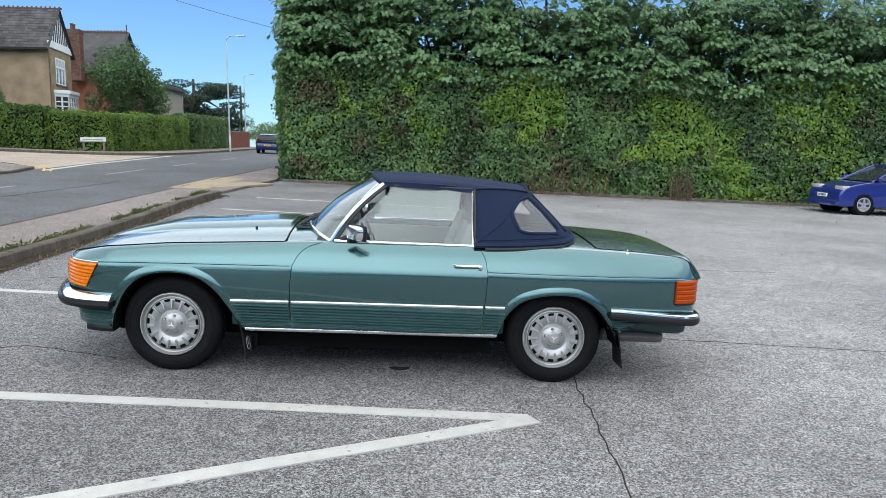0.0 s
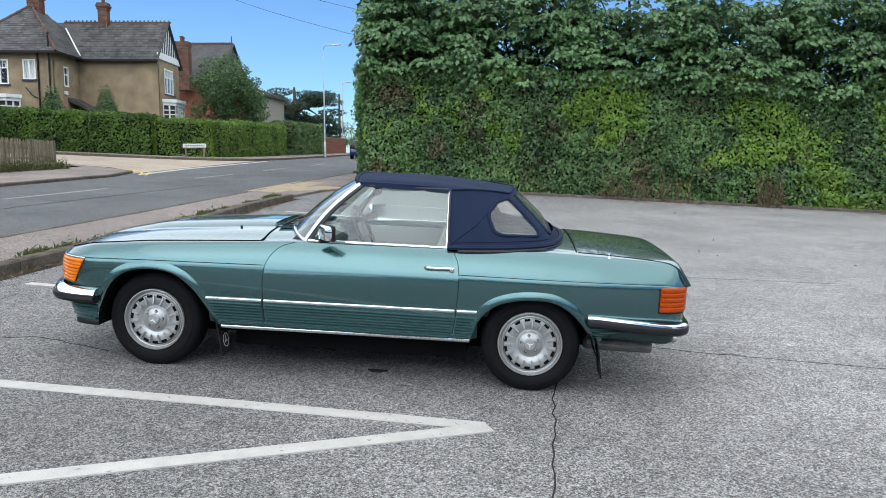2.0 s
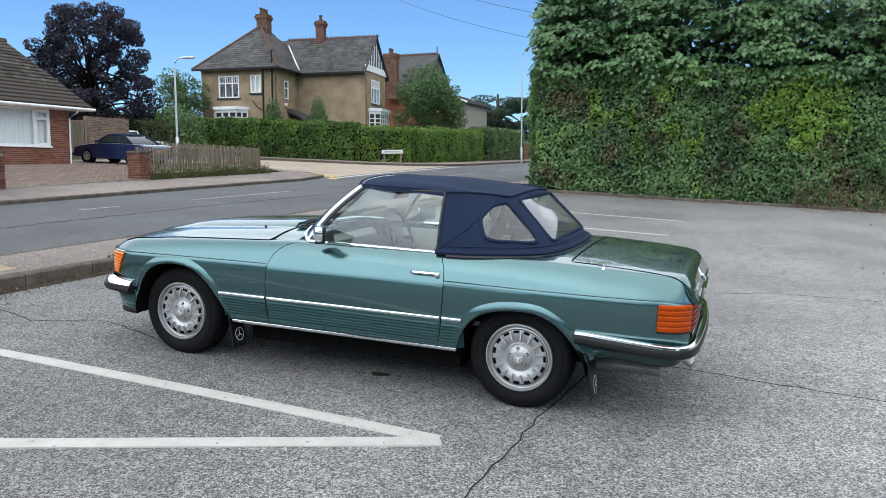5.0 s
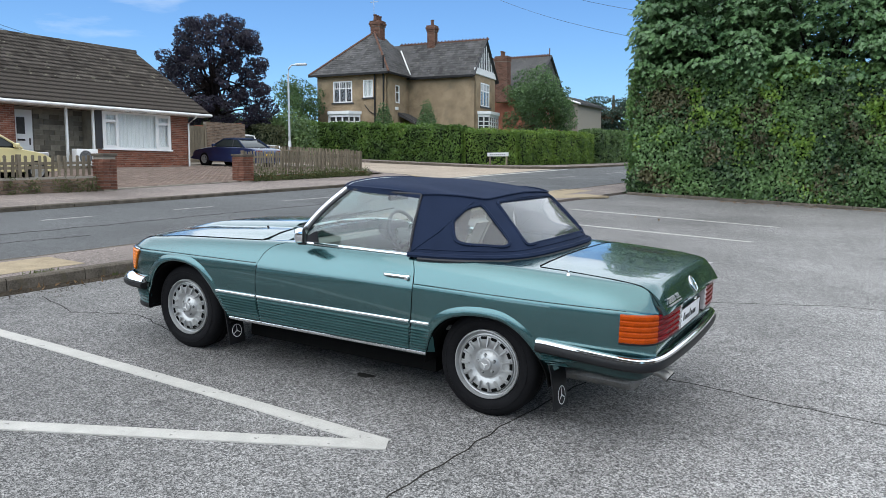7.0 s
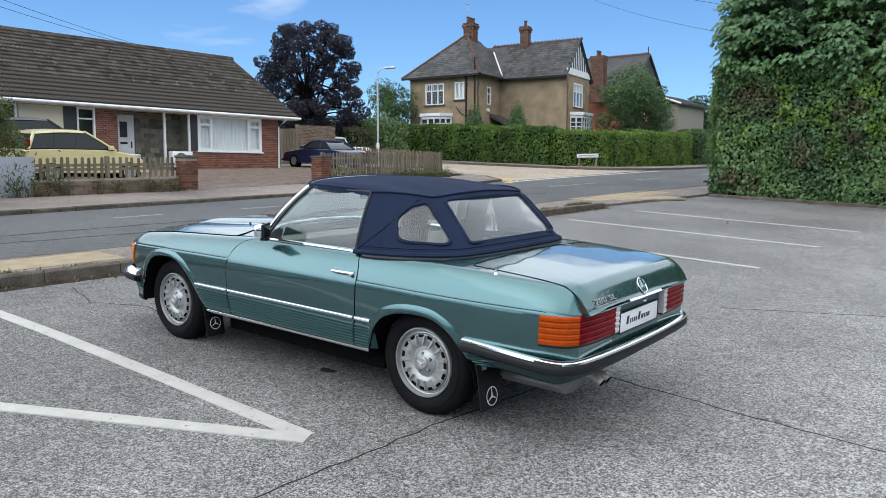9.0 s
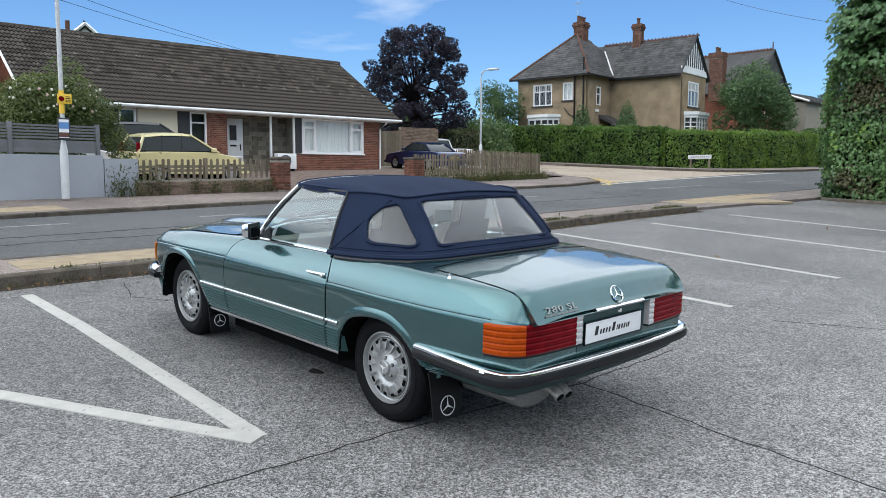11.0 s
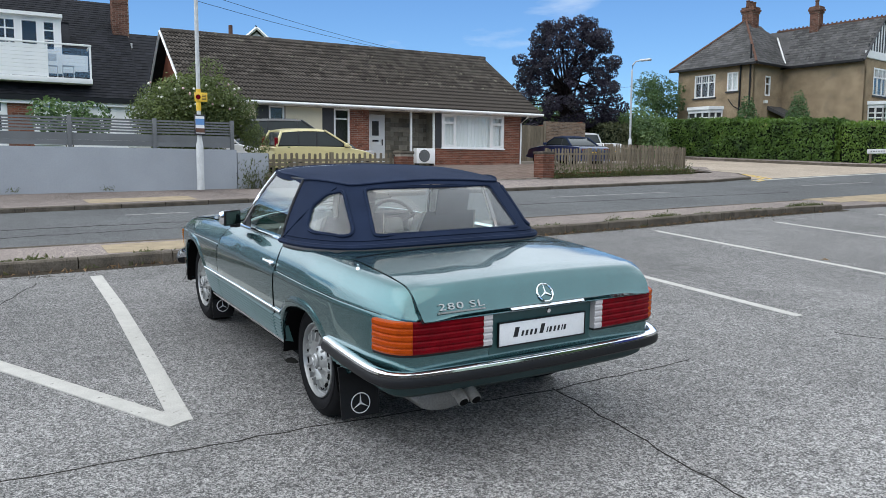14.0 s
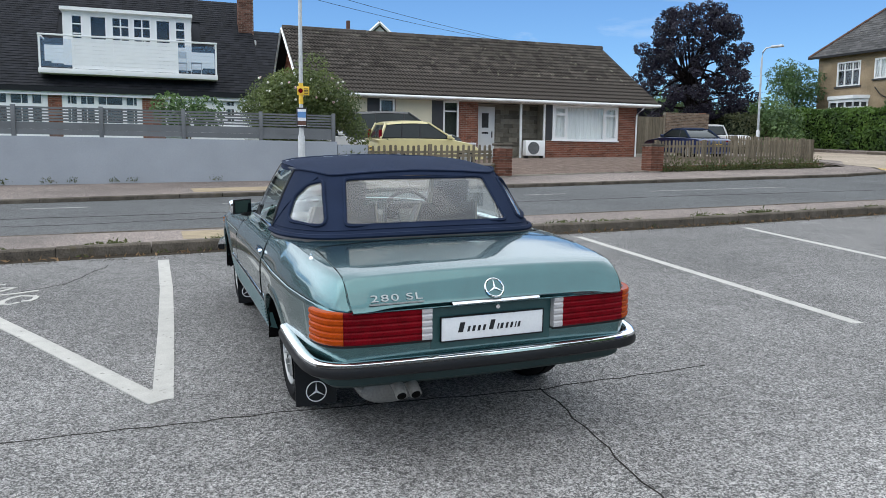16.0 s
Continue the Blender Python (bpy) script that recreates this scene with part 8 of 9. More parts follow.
def brick_pillar(x, y, s, z1):
    g = H(x, y) + .08
    p = thing("brick_pillar", pose(x, y, g, 0, 0, 4), "square red brick gate pillar", "pillar", "gate pillars")
    h = z1 - g
    n = int(h / .075)
    part("core", B(-s / 2 + .01, s / 2 - .01, -s / 2 + .01, s / 2 - .01, -.2, h), "mortar", p)
    bw = s / 2
    base = part("brick", B(-bw / 2 + .005, bw / 2 - .005, -.052, .052, .005, .07), "brick", p)
    first = True
    for r in range(n):
        for side in range(4):
            for k in range(2):
                a = side * math.pi / 2
                off = (k - .5) * bw + (.02 if r % 2 else -.02)
                m = Matrix.Rotation(a, 4, "Z") @ Matrix.Translation((off, -s / 2 + .05 + random.uniform(-.003, .003), r * .075))
                if first:
                    base.matrix_basis = m
                    first = False
                else:
                    share("brick", base.data, p, m)
    part("coping", B(-s / 2 - .03, s / 2 + .03, -s / 2 - .03, s / 2 + .03, h, h + .07, bevel=.015), "kerb", p)


def picket_fence(path, base, h, spacing, label, posts=2.0, low_wall=None, step=None):
    f = thing("picket_fence", Matrix.Identity(4), label, "fence", "picket fences")
    bm = bmesh.new()
    w = .07
    prism(bm, [(-w / 2, 0), (w / 2, 0), (w / 2, h - .03), (w / 2 - .015, h), (-w / 2 + .015, h), (-w / 2, h - .03)], -.01, .01, "y")
    first = part("picket", bm, "wood_fence", f)
    used = False
    for (ax, ay), (bx, by) in zip(path, path[1:]):
        L = math.hypot(bx - ax, by - ay)
        a = math.atan2(by - ay, bx - ax)
        n = int(L / spacing)
        for k in range(n):
            t = (k + .5) / n
            x, y = ax + (bx - ax) * t, ay + (by - ay) * t
            m = pose(x, y, H(x, y) + base + random.uniform(-.015, .015), random.uniform(-2, 2), random.uniform(-1.5, 1.5), math.degrees(a))
            if not used:
                first.matrix_basis = m
                used = True
            else:
                share("picket", first.data, f, m)
        s = Vector((math.sin(a), -math.cos(a))) * -.03
        for z in (.18, h - .22):
            bm = bmesh.new()
            rings = []
            for t in (0, 1):
                x, y = ax + (bx - ax) * t + s.x, ay + (by - ay) * t + s.y
                g = H(x, y) + base + z
                rings.append([(x + s.x * .5, y + s.y * .5, g), (x + s.x * .5, y + s.y * .5, g + .07), (x - s.x * .4, y - s.y * .4, g + .07), (x - s.x * .4, y - s.y * .4, g)])
            loft(bm, rings)
            part("rail", bm, "wood_fence", f)
        for k in range(int(L / posts) + 1):
            t = min(1, k * posts / L)
            x, y = ax + (bx - ax) * t + s.x * 2.4, ay + (by - ay) * t + s.y * 2.4
            part("post", B(-.045, .045, -.045, .045, -base - .1, h + .02), "wood_fence", f, at=pose(x, y, H(x, y) + base, 0, 0, math.degrees(a)))
    return f


def low_wall(path, h, label, mat_="brick_wall", thick=.2):
    w = thing("low_wall", Matrix.Identity(4), label, "wall", "", "structure")
    vs, fs = [], []
    for (ax, ay), (bx, by) in zip(path, path[1:]):
        L = math.hypot(bx - ax, by - ay)
        d = Vector(((bx - ax) / L, (by - ay) / L))
        s = Vector((d.y, -d.x))
        bm = bmesh.new()
        rings = []
        for t in (0, 1):
            q = Vector((ax, ay)) + d * L * t
            g = H(*q)
            rings.append([(*(q + s * .0), g - .2), (*(q + s * .0), g + h), (*(q - s * thick), g + h), (*(q - s * thick), g - .2)])
        loft(bm, rings)
        part("core", bm, "mortar", w)
        for r in range(int(h / .075)):
            u = -.11 if r % 2 else 0
            while u < L:
                a, b = max(0, u + .006), min(L, u + .219)
                if b - a > .03:
                    o = len(vs)
                    for dd in (.002, .014):
                        for uu, zz in ((a, 0), (b, 0), (b, .064), (a, .064)):
                            q = Vector((ax, ay)) + d * uu + s * dd
                            vs.append((q.x, q.y, H(q.x, q.y) + r * .075 + zz + .004))
                    fs += [(o + 4, o + 5, o + 6, o + 7), (o, o + 1, o + 5, o + 4), (o + 1, o + 2, o + 6, o + 5), (o + 2, o + 3, o + 7, o + 6), (o + 3, o, o + 4, o + 7)]
                u += .225
    me = bpy.data.meshes.new("bricks")
    me.from_pydata(vs, [], fs)
    me.materials.append(M[mat_])
    ob = new("brickwork", me)
    ob.parent = w
    ob["kind"] = "stuff"


grey_wall()
brick_pillar(-14.55, 12.78, .38, 1.76)
brick_pillar(-15.55, 18.3, .45, 1.86)
low_wall([(-14.5, 8.9), (-14.6, 12.57)], .42, "low weathered brick wall under a picket fence", "brick_old")
low_wall([(-15.6, 18.6), (-16.35, 25.7)], .25, "low stone edging of a weedy flower bed")
low_wall([(-19.2, 69.0), (-19.6, 78)], 1.6, "red brick garden wall along the road")
picket_fence([(-14.66, 8.75), (-14.72, 12.55)], .42, .50, .155, "weathered wooden picket fence on a low brick wall")
picket_fence([(-15.95, 18.75), (-16.6, 25.6)], .22, .78, .135, "weathered wooden picket fence round the corner garden")
picket_fence([(-16.6, 25.7), (-18.6, 27.2), (-25.5, 29.2)], .22, .78, .135, "weathered wooden picket fence along the side road")


def drive():
    sheet("driveway", [(-15.0, 8.6), (-14.6, 12.9), (-15.5, 18.2), (-16.2, 25.2), (-18.5, 26.8), (-27.3, 28.5), (-27.3, 23.4), (-24.1, 23.3), (-24.1, 8.6)], .085, "mortar",
          "block paved drive before the bungalow", "driveway", .2)
    vs, fs = [], []
    rs_ = random.Random(5)
    th = bpy.data.objects["driveway"]
    single = None
    count = 0
    for i in range(92):
        x = -14.75 - i * .105
        for j in range(94):
            y = 8.75 + j * .205 + (.1 if i % 2 else 0)
            if y > 18.2 and x > -16.1 - (y - 18.2) * .09 or x > -14.7 - max(0, y - 12.9) * .15 or x < -24.05:
                continue
            if y > 27:
                continue
            z = H(x, y) + .085 + rs_.uniform(0, .004)
            if x > -16.6 and 12.95 < y < 18.1 and count < 300:
                m = pose(x, y, z)
                if single is None:
                    single = part("paver", B(-.049, .049, -.099, .099, -.02, .008), "paver", th, at=m)
                else:
                    share("paver", single.data, th, m)
                count += 1
                continue
            o = len(vs)
            vs += [(x - .05, y - .1, z - .01), (x + .05, y - .1, z - .01), (x + .05, y + .1, z - .01), (x - .05, y + .1, z - .01),
                   (x - .046, y - .096, z + .008), (x + .046, y - .096, z + .008), (x + .046, y + .096, z + .008), (x - .046, y + .096, z + .008)]
            fs += [(o + 4, o + 5, o + 6, o + 7), (o, o + 1, o + 5, o + 4), (o + 1, o + 2, o + 6, o + 5), (o + 2, o + 3, o + 7, o + 6), (o + 3, o, o + 4, o + 7)]
    me = bpy.data.meshes.new("paving")
    me.from_pydata(vs, [], fs)
    me.materials.append(M["paver_joined"])
    ob = new("paving", me)
    ob.parent = th
    ob["kind"] = "stuff"


M["paver_joined"] = mat("block_paver_field", (0.27, 0.21, 0.178), 0.9, var=0.25, scale=3, fine=60, island=0.2)
drive()

# brick garden wall with its gate beside the bungalow
gw = thing("brick_garden_wall", Matrix.Identity(4), "tall red brick garden wall", "wall", "", "structure")
part("core", B(-27.6, -27.38, 27.05, 29.6, 1.5, 3.85), "mortar", gw)
brick_field(gw, [(27.05, 29.6, 1.6, 3.85)], -27.38, material="brick_old")
part("return_wall", B(-40, -27.61, 29.4, 29.6, 1.5, 3.9), "brick_wall", gw)
gt = thing("wooden_gate", pose(-27.45, 25.48, 1.66), "weathered vertical-boarded wooden gate", "gate")
for k in range(7):
    part("board", B(0, .03, .06 + k * .2, .25 + k * .2, 0, 1.95), "wood_fence", gt)
part("gate_post", B(-.02, .06, 1.46, 1.56, 0, 2.05), "wood_fence", gt)
part("gate_post", B(-.02, .06, -.06, .04, 0, 2.05), "wood_fence", gt)
part("side_wall", B(-27.6, -27.42, 23.3, 25.4, 1.5, 3.7), "brick_wall", gw)

# bus stop pole
bp = thing("bus_stop_post", pose(-14.05, 7.2, H(-14.05, 7.2) + .09), "tall pale grey post with bus stop signs", "street post")
bm = bmesh.new()
lathe(bm, [(0, 0), (.085, 0), (.085, 1.05), (.07, 1.10), (.05, 1.25), (0, 1.26)], 16, "z")
part("sleeve", bm, "post_paint", bp, "white sleeve at the foot, scuffed")
bm = bmesh.new()
tube(bm, [(0, 0, 1.2), (0, 0, 8.5)], [.05, .04], 12)
part("pole", bm, "post_paint", bp)
bm = bmesh.new()
tube(bm, [(0, 0, 1.85), (0, 0, 2.35)], .056, 12)
M["yellow_sign"] = mat("yellow_sign_paint", (0.80, 0.50, 0.04), 0.45, var=0.12)
M["blue_sign"] = mat("blue_sign_paint", (0.12, 0.26, 0.52), 0.45, var=0.12)
part("yellow_sleeve", bm, "yellow_sign", bp)
sg = part("stop_flag", B(.055, .07, -.10, .19, 2.06, 2.27, bevel=.004), "yellow_sign", bp, "small yellow notice with a dark round mark")
part("round_mark", lathe_at((.071, -.02, 2.165), .055), "red", sg)
for k in range(4):
    part("text_line", B(.0705, .073, .065, .165, 2.10 + k * .035, 2.115 + k * .035), "ink", sg)
tp = part("timetable_case", B(.06, .09, -.125, .125, 1.28, 1.76, bevel=.01), "dark_in", bp, "timetable case with a blue and white sheet")
part("sheet", B(.091, .094, -.10, .10, 1.32, 1.72), "plate", tp)
part("blue_heading", B(.095, .097, -.10, .10, 1.52, 1.66), "blue_sign", tp)
part("red_heading", B(.095, .097, -.10, .10, 1.34, 1.44), "terracotta", tp)


def street_lamp(x, y, top, arm, turn, label="tall grey steel street lamp with a curved arm"):
    g = H(x, y)
    l = thing("street_lamp", pose(x, y, g, 0, 0, turn), label, "street lamp", "street lamps")
    h = top - g
    bm = bmesh.new()
    tube(bm, [(0, 0, 0), (0, 0, 1.2), (0, 0, 1.25)], [.09, .09, .06], 12)
    tube(bm, [(0, 0, 1.2), (0, 0, h - .5), (.04, 0, h - .2), (.2, 0, h - .02), (arm, 0, h)], [.06, .045, .04, .035, .03], 10)
    part("column", bm, "steel", l)
    part("lantern", B(arm - .1, arm + .5, -.1, .1, h - .05, h + .06, bevel=.03), "steel", l)
    return l


street_lamp(-26.25, 31.7, 7.05, .55, 20)
street_lamp(-16.75, 60.5, 10.75, 1.0, -5)
street_lamp(-21.5, 84, 10.3, .6, -5)
street_lamp(-22.5, 120, 10.0, .6, -5)
for x, y, h in ((-24, 92, 7), (-24.5, 135, 8), (-19, 150, 7)):
    t = thing("telegraph_pole", pose(x, y, H(x, y)), "dark wooden telegraph pole", "pole")
    bm = bmesh.new()
    tube(bm, [(0, 0, -.2), (0, 0, h)], [.16, .11], 10)
    part("mast", bm, "bark", t)
for a, b in (((-22, 43.6, 12.9), (-4.6, 28.4, 5.7)), ((-20, 42.0, 13.4), (-4.2, 28.6, 6.6)), ((-31.0, 21.4, 7.2), (-12.5, -1.2, 6.6)), ((-31.0, 21.9, 7.2), (-12.5, -.6, 6.9)), ((-60, 36, 7.5), (-33, 46, 8.0)), ((-60, 37, 6.3), (-33, 47, 7.0))):
    a, b = Vector(a), Vector(b)
    bm = bmesh.new()
    tube(bm, [a.lerp(b, f) - Vector((0, 0, .35 * math.sin(math.pi * f))) for f in stations(0, 1, .05)], .008, 5)
    tagged(part("overhead_cable", bm, "rubber"), "thin dark overhead cable", "cable")

# street name board on two short posts
sn = thing("street_name_sign", pose(-19.3, 42.5, H(-19.3, 42.5) + .1, 0, 0, 12) @ Matrix.Scale(.95, 4), "low weathered white street name board on two posts", "street sign")
for x in (-.55, .55):
    part("post", B(x - .05, x + .05, -.05, .05, -.1, .78), "wood_fence", sn)
bd = part("board", B(-.70, .70, -.09, -.05, .58, .82, bevel=.006), "post_paint", sn)
for k in range(8):
    part("letter_bar", B(-.52 + k * .13, -.44 + k * .13, -.095, -.091, .675, .73), "grey_slat", bd)

# ---- parked cars ----
M["blue_dark"] = mat("dark_blue_car_paint", (0.004, 0.019, 0.080), 0.3, 0.2, var=0.06, fine=600, coat=1.0)
M["blue_bright"] = mat("bright_blue_car_paint", (0.008, 0.022, 0.19), 0.3, 0.3, var=0.06, fine=600, coat=1.0)
M["cream_paint"] = mat("pale_yellow_car_paint", (0.66, 0.58, 0.30), 0.35, 0.0, var=0.05, fine=600, coat=0.8)
M["white_paint"] = mat("white_car_paint", (0.7, 0.7, 0.7), 0.35, 0.0, var=0.05, fine=600, coat=0.8)
M["grey_paint"] = mat("dark_grey_car_paint", (0.045, 0.05, 0.055), 0.3, 0.4, var=0.06, fine=600, coat=1.0)
M["tint"] = mat("dark_car_glass", (0.026, 0.032, 0.033), 0.08, 0.0, var=0.1, spec=0.25)


def other_car(name, m, label, paint, low, roof, width, wheels, wr, belt, glass_span, plate="plate", top_paint=None, group="parked cars", lamp_rear=None, lamp_front=None, roof_w=.76, pillar_paint=None):
    """A car seen from afar; x runs to its nose. low: the outline of its lower body from the side; roof: (rear foot, rear top, front top, front foot) as (x, z)."""
    c = thing(name, m, label, "car", group)
    hw = width / 2
    cz = sum(z for _, z in low) / len(low)
    bm = bmesh.new()
    out = smooth_path([Vector(p) for p in low] + [Vector(low[0])], 3)[:-1]
    rings = []
    for y, s, e in ((-hw, .93, .10), (-hw + .015, .965, .05), (-hw + .06, .99, .015), (-hw + .2, 1, 0), (0, 1, 0), (hw - .2, 1, 0), (hw - .06, .99, .015), (hw - .015, .965, .05), (hw, .93, .10)):
        rings.append([(p.x * (1 - e * .35), y, cz + (p.y - cz) * s) for p in out])
    loft(bm, rings)
    part("body", bm, paint, c)
    (rx0, rz0), (rx1, rz1), (fx1, fz1), (fx0, fz0) = roof
    tw = hw * roof_w
    bw = hw - .05
    zt = max(rz1, fz1)
    bm = bmesh.new()
    bot = [(rx0, -bw, rz0), (fx0, -bw, fz0), (fx0, bw, fz0), (rx0, bw, rz0)]
    v = [bm.verts.new(p) for p in bot] + [bm.verts.new(p) for p in ((rx1, -tw, rz1), (fx1, -tw, fz1), (fx1, tw, fz1), (rx1, tw, rz1))]
    for f in ((0, 1, 5, 4), (1, 2, 6, 5), (2, 3, 7, 6), (3, 0, 4, 7), (4, 5, 6, 7), (3, 2, 1, 0)):
        bm.faces.new([v[i] for i in f])
    bmesh.ops.bevel(bm, geom=[e for e in bm.edges], offset=.05, segments=3, affect="EDGES")
    bmesh.ops.recalc_face_normals(bm, faces=bm.faces[:])
    part("cabin_glass", bm, "tint", c, "dark car windows")
    bm = bmesh.new()
    rings = []
    for k in range(9):
        f = k / 8
        x = rx1 + (fx1 - rx1) * f
        z = rz1 + (fz1 - rz1) * f + .03 * math.sin(math.pi * f)
        e = .03 if 0 < k < 8 else -.0
        rings.append([(x, -tw - .02, z - .05), (x, -tw + .02, z + e * .6), (x, -tw * .5, z + .02 + e * .6), (x, tw * .5, z + .02 + e * .6), (x, tw - .02, z + e * .6), (x, tw + .02, z - .05)])
    loft(bm, rings)
    part("roof", bm, top_paint or paint, c)
    for s in (-1, 1):
        segs = [((rx0, rz0), (rx1, rz1), .045), ((fx0, fz0), (fx1, fz1), .03)]
        segs += [((x, belt - .02), (x + .05, zt - .03), .018) for x in glass_span]
        for (xa, za), (xb, zb), r in segs:
            bm = bmesh.new()
            ya = bw - .0
            tube(bm, [(xa, s * ya, za), ((xa + xb) / 2, s * ((ya + tw) / 2 + .012), (za + zb) / 2), (xb, s * (tw + .0), zb)], r, 6)
            part("pillar", bm, "trimblack" if r < .02 else pillar_paint or top_paint or paint, c)
        part("mirror", B(fx0 - .25, fx0 - .12, s * (hw + .02) - .08, s * (hw + .02) + .08, belt + .02, belt + .14, bevel=.03), paint, c)
        part("door_handle", B(-.25, -.05, s * hw - .012, s * hw + .012, belt - .12, belt - .09), paint, c)
        for x in wheels:
            w = new("wheel")
            w.parent = c
            w.matrix_basis = Matrix.Translation((x, s * (hw - .10), wr)) @ Matrix.Rotation(0 if s < 0 else math.pi, 4, "Z")
            bm = bmesh.new()
            # Black disc that stands for the shade inside the wheel arch.
            lathe(bm, [(0, .1), (wr + .06, .1), (wr + .06, -.095), (wr + .05, -.098), (0, -.098)], 28)
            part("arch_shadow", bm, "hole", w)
            bm = bmesh.new()
            lathe(bm, [(wr * .62, -.105), (wr * .7, -.118), (wr * .95, -.112), (wr, -.09), (wr, .1), (0, .1)], 28)
            part("tyre", bm, "tyre", w)
            bm = bmesh.new()
            lathe(bm, [(0, -.108), (wr * .15, -.115), (wr * .17, -.10), (wr * .55, -.10), (wr * .58, -.12), (wr * .66, -.118), (wr * .66, -.1)], 28)
            rim = part("rim", bm, "alloy", w)
            for k in range(5):
                bm = bmesh.new()
                prism(bm, [(-.035, .03), (.035, .03), (.022, wr * .6), (-.022, wr * .6)], -.122, -.105, "y")
                bmesh.ops.rotate(bm, verts=bm.verts[:], matrix=Matrix.Rotation(2 * math.pi * k / 5, 3, "Y"))
                part("spoke", bm, "alloy", rim)
    xs = [p[0] for p in low]
    back, nose = min(xs), max(xs)
    for x, f in ((back - .005, -1), (nose + .005, 1)):
        z = .52 if f > 0 else .62
        p = part("number_plate", B(x - .012, x + .012, -.26, .26, z - .055, z + .055), plate if f < 0 else "plate", c)
        for k in range(6):
            part("plate_bar", B(x + f * .012, x + f * .015, -.21 + k * .07, -.165 + k * .07, z - .03, z + .03), "ink", p)
    for s in (-1, 1):
        if lamp_rear:
            x, z0, z1, wy = lamp_rear
            part("tail_lamp", B(x - .05, x + .04, min(s * (hw - .03), s * (hw - .03 - wy)), max(s * (hw - .03), s * (hw - .03 - wy)), z0, z1, bevel=.02), "red", c)
        if lamp_front:
            x, z0, z1, wy = lamp_front
            bm = bmesh.new()
            box(bm, x - .26, x + .03, min(s * (hw - .01), s * (hw - .01 - wy)), max(s * (hw - .01), s * (hw - .01 - wy)), z0, z1, bevel=.03)
            part("headlamp", bm, "clear", c)
    return c


def on_ground(x, y, turn, lift=0.0):
    """Standing on the slope, nose turned by degrees from +x."""
    n = Vector((.0493, -.0192, 1)).normalized()
    f = Vector((math.cos(radians(turn)), math.sin(radians(turn)), 0))
    f = (f - n * f.dot(n)).normalized()
    l = n.cross(f)
    m = Matrix((f, l, n)).transposed().to_4x4()
    m.translation = (x, y, H(x, y) + lift)
    return m


HATCH = [(-1.9, .25), (-1.98, .45), (-1.95, .75), (-1.85, .98), (.5, .98), (1.15, .95), (1.75, .80), (1.98, .62), (2.0, .35), (1.9, .22)]
other_car("blue_cabriolet", on_ground(-23.5, 25.4, 180, .09) @ Matrix.Scale(.93, 4), "dark blue cabriolet with a dark soft top", "blue_dark",
          [(-2.15, .32), (-2.2, .5), (-2.15, .82), (-1.6, .93), (.6, .92), (1.5, .82), (2.1, .68), (2.2, .45), (2.1, .25), (-1.9, .22)],
          ((-1.35, .92), (-.75, 1.30), (.15, 1.32), (.85, .92)), 1.70, (-1.33, 1.33), .31, .92, (-.55,), "plate_y", "fabric", lamp_rear=(-2.14, .68, .82, .35))
other_car("yellow_hatchback", on_ground(-18.6, 11.85, 90, .09), "pale yellow small tall hatchback behind the fence", "cream_paint",
          [(-1.7, .3), (-1.78, .5), (-1.76, .80), (-1.66, .93), (.35, .92), (.85, .86), (1.3, .76), (1.55, .60), (1.62, .4), (1.55, .25)],
          ((-1.68, .92), (-1.47, 1.39), (-.12, 1.43), (.72, .90)), 1.58, (-1.12, 1.08), .29, .90, (-1.0, -.42), "plate_y", pillar_paint="cream_paint", lamp_rear=(-1.66, .74, 1.20, .12), lamp_front=(1.42, .66, .80, .3))
other_car("grey_estate", on_ground(-21.4, 11.7, 90, .09), "dark grey car parked beside the bungalow", "grey_paint",
          [(-2.2, .3), (-2.28, .5), (-2.2, 1.12), (.7, 1.15), (1.6, 1.05), (2.1, .85), (2.2, .45), (2.1, .25)],
          ((-2.1, 1.12), (-1.7, 1.72), (.2, 1.76), (1.1, 1.14)), 1.8, (-1.35, 1.35), .35, 1.14, (-1.0, 0), "plate_y")
other_car("white_hatchback", on_ground(-20.0, 8.4, 90, .09), "white car parked beside the yellow hatchback", "white_paint", HATCH,
          ((-1.8, .98), (-1.4, 1.42), (.2, 1.44), (1.0, .98)), 1.66, (-1.25, 1.25), .3, .98, (-.5,), "plate_y")
other_car("bright_blue_hatchback", on_ground(13.35, 22.95, 183), "bright blue hatchback parked before the hedge", "blue_bright", HATCH,
          ((-1.85, .98), (-1.45, 1.40), (.1, 1.46), (1.05, .96)), 1.72, (-1.25, 1.24), .31, .97, (-.5,), "plate_y", lamp_front=(1.88, .70, .82, .42))
other_car("blue_hatchback", on_ground(-13.9, 62, 95), "dark blue hatchback on the far stretch of road", "blue_dark", HATCH,
          ((-1.85, .98), (-1.5, 1.42), (.1, 1.47), (1.05, .96)), 1.76, (-1.28, 1.28), .32, .97, (-.9, -.1), "plate_y", lamp_rear=(-1.9, .85, 1.1, .25))
other_car("white_pickup", on_ground(-29.8, 31.6, 185, 0) @ Matrix.Scale(.9, 4), "white pickup truck with an open bed on the side road", "white_paint",
          [(-2.3, .45), (-2.35, .6), (-2.3, 1.05), (.3, 1.05), (1.2, 1.02), (2.1, .9), (2.3, .55), (2.2, .35)],
          ((-.55, 1.05), (-.35, 1.62), (.55, 1.64), (1.15, 1.05)), 1.75, (-1.5, 1.5), .34, 1.05, (), "plate_y")

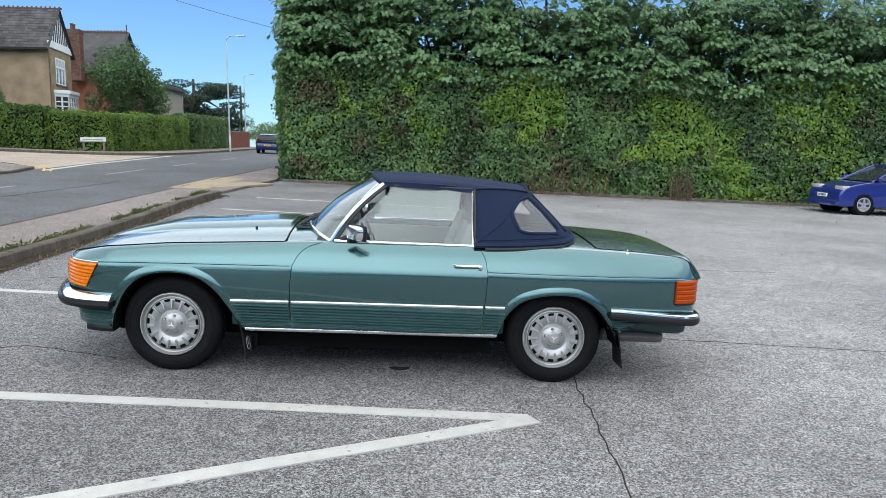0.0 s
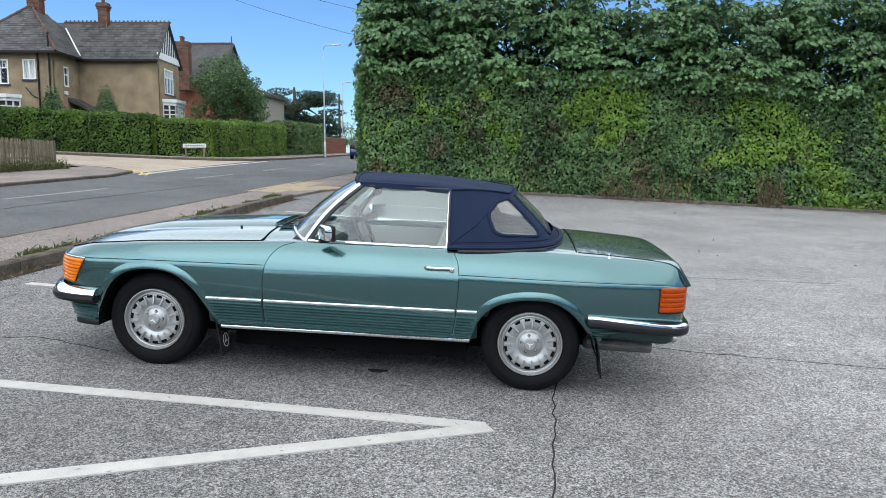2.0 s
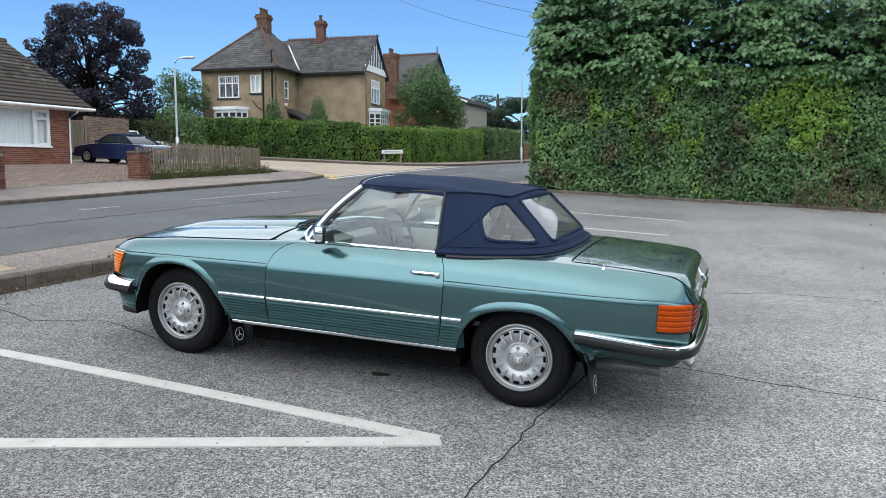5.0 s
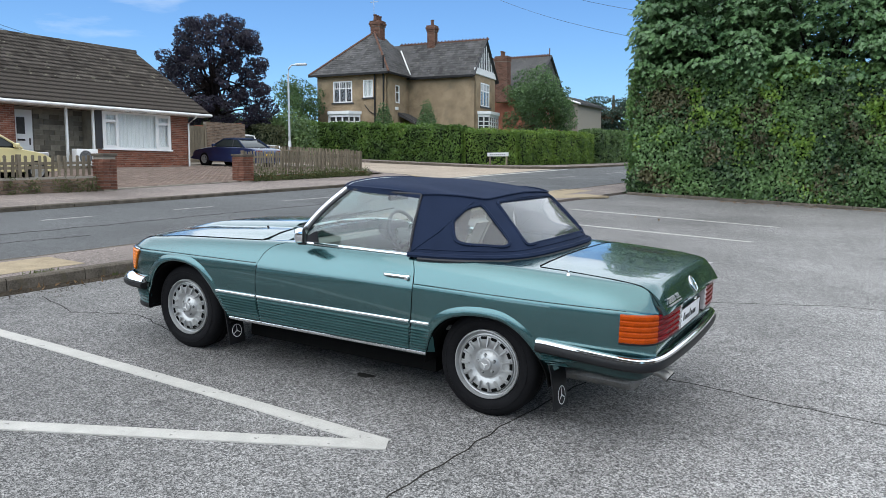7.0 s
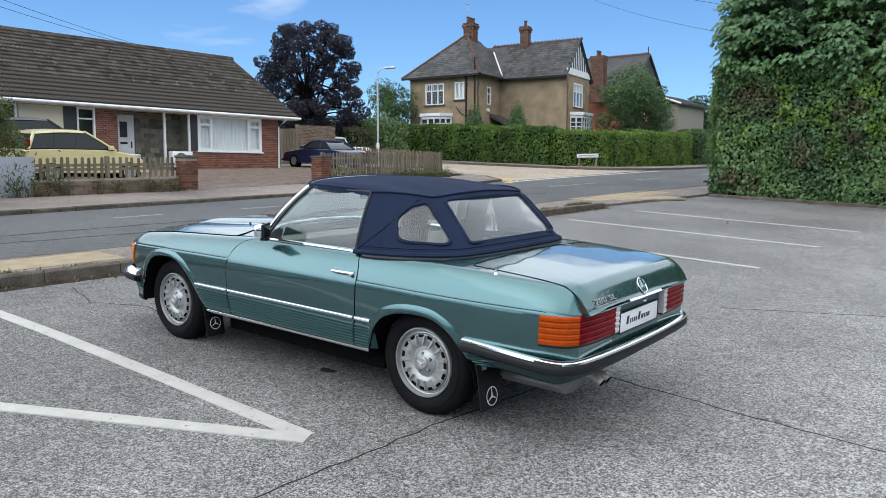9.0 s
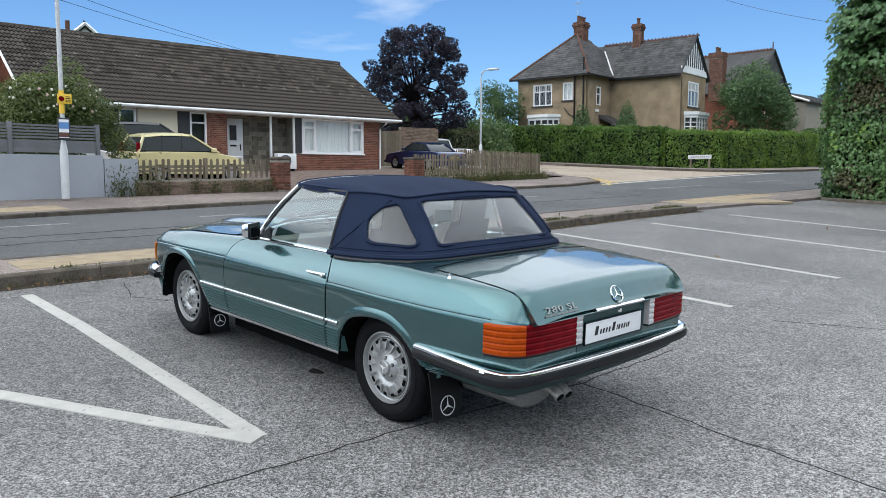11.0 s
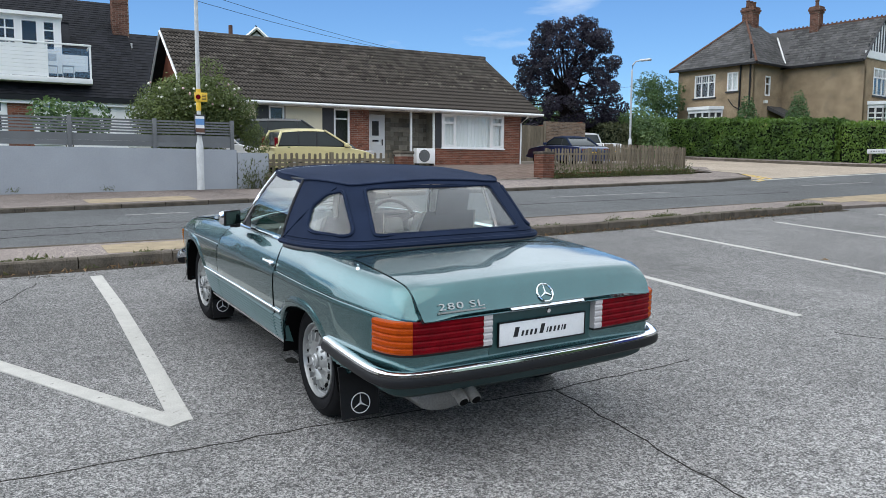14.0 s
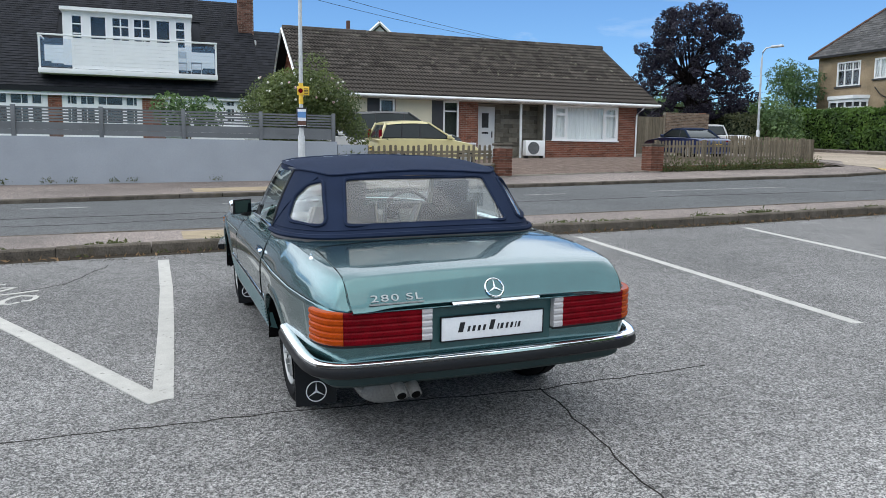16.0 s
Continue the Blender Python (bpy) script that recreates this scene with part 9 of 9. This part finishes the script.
# ---- weeds, dead leaves, flowers ----


def weeds(name, spots, label, material="weed", size=.09, category="weeds"):
    th = None
    P = []
    for x, y, r, h, n, lift in spots:
        g = H(x, y) + lift
        P.append(np.c_[x + RNG.normal(0, r, n), y + RNG.normal(0, r * 1.5, n), g + np.abs(RNG.normal(0, h, n))])
    P = np.concatenate(P)
    me = leaf_mesh(name, P, np.tile([.2, -.3, .6], (len(P), 1)), size, material, -1.0, .9, .32)
    ob = new(name, me)
    tagged(ob, label, category, "", "stuff")


spots = []
for k in range(230):
    y = random.uniform(-2, 18.5)
    grow = fbm(2.0, y, 0, 1.1) + (.18 if y > 7.5 else -.12)
    if grow < 0:
        continue
    x = float(np.interp(y, [p[1] for p in KERB_LINE], [p[0] for p in KERB_LINE])) - .16
    spots.append((x + random.uniform(-.10, .05), y, .05, .015 + .07 * grow * random.uniform(.3, 1.2), int(14 + 90 * grow), .06))
weeds("kerb_weeds", spots, "straggling green weeds growing behind the kerb", "weed", .065)
band("kerb_debris", [(x + .13, y) for x, y in KERB_LINE[1:]], .26, .003, "soil", "dark soil and debris along the kerb foot", "debris", .01, "stuff")
weeds("kerb_foot_litter", [(float(np.interp(y, [p[1] for p in KERB_LINE], [p[0] for p in KERB_LINE])) + .10 + abs(random.gauss(0, .16)), y, .06, .003, 12, .002) for y in np.linspace(-1, 18.4, 420)],
      "dark brown leaf litter and twigs at the foot of the kerb", "litter", .022, "leaf litter")
weeds("kerb_foot_weeds", [(float(np.interp(y, [p[1] for p in KERB_LINE], [p[0] for p in KERB_LINE])) + .12, y, .04, .02, 10, 0) for y in (2.0, 3.3, 4.1, 4.6, 6.2, 7.4, 8.8, 10, 11, 12.6)],
      "small weeds at the foot of the kerb", "weed", .06)
weeds("bed_weeds", [(-15.45 - (y - 18.6) * .1, y, .12, .16, 110, .05) for y in [18.7 + k * .35 for k in range(20)]], "tall weeds along the flower bed", "weed", .12)
weeds("wall_climber", [(-14.45, y, .07, .35, 130, .05) for y in (8.4, 8.6, 8.9, 9.2, 9.5)] + [(-14.45, y, .08, .2, 80, .05) for y in (10.4, 10.9, 11.6, 12.0, 12.4)], "dry brown climber on the low wall", "weed", .09)
weeds("wall_weeds", [(-14.5, y, .05, .06, 26, .1) for y in (.6, 1.5, 2.0, 2.9, 3.3, 5.2)], "small weeds at the foot of the grey wall", "weed", .07)
weeds("dead_leaf_litter", [(random.uniform(-4.8, 20), 24.75 + random.gauss(0, .25), .12, .004, 7, .005) for _ in range(170)], "fallen dry leaves along the hedge foot", "dead", .07, "leaf litter")
weeds("scattered_leaves", [(random.uniform(-3, 14), random.uniform(12, 24), .02, .002, 1, .01) for _ in range(24)] + [(float(np.interp(y, [p[1] for p in KERB_LINE], [p[0] for p in KERB_LINE])) + random.uniform(.09, .25), y, .03, .004, 2, .006) for y in np.linspace(1, 18, 110)], "single fallen leaves on the asphalt", "dead", .09, "leaf litter")
weeds("dry_hedge_leaves", [(x, 25.0, .16, .4, 70, .05) for x in (2.8, 3.2, 3.7, 4.1, 4.6, 5.1, 7.6, 8.0)], "dry brown leaves on bare hedge stems", "dead", .09, "leaf litter")
bm = bmesh.new()
for k in range(90):
    x, y = random.choice((random.uniform(2.6, 5.4), random.uniform(7.4, 8.2))), random.uniform(24.85, 25.15)
    g = H(x, y)
    tube(bm, [(x, y, g), (x + random.uniform(-.1, .1), y - .05, g + random.uniform(.3, .6)), (x + random.uniform(-.25, .25), y + random.uniform(-.15, .1), g + random.uniform(.6, 1.25))], [.012, .008, .004], 4)
tagged(part("bare_stems", bm, "bark"), "bare brown hedge stems near the ground", "twigs", "", "stuff")

# roses
rb = bpy.data.objects["rose_bush"]
M["flower_white"] = mat("cream_white_petals", (0.78, 0.76, 0.66), 0.7, var=0.2)
for k in range(44):
    a, b = random.uniform(0, 6.28), random.uniform(-.2, 1.0)
    bm = bmesh.new()
    bmesh.ops.create_icosphere(bm, subdivisions=1, radius=random.uniform(.018, .042))
    part("rose", bm, "flower" if k % 3 == 0 else "flower_white", rb, at=Matrix.Translation((1.2 * math.cos(a), 1.15 * math.sin(a), 2.0 + b * .65)))
tree("garden_shrub", -17.0, 4.6, random_blobs(10, (0, 0, 1.75), (.5, .9, .3), .25, .5), .04, "shrub", "leafy shrub showing above the slatted fence", 260, .13, 1.9)
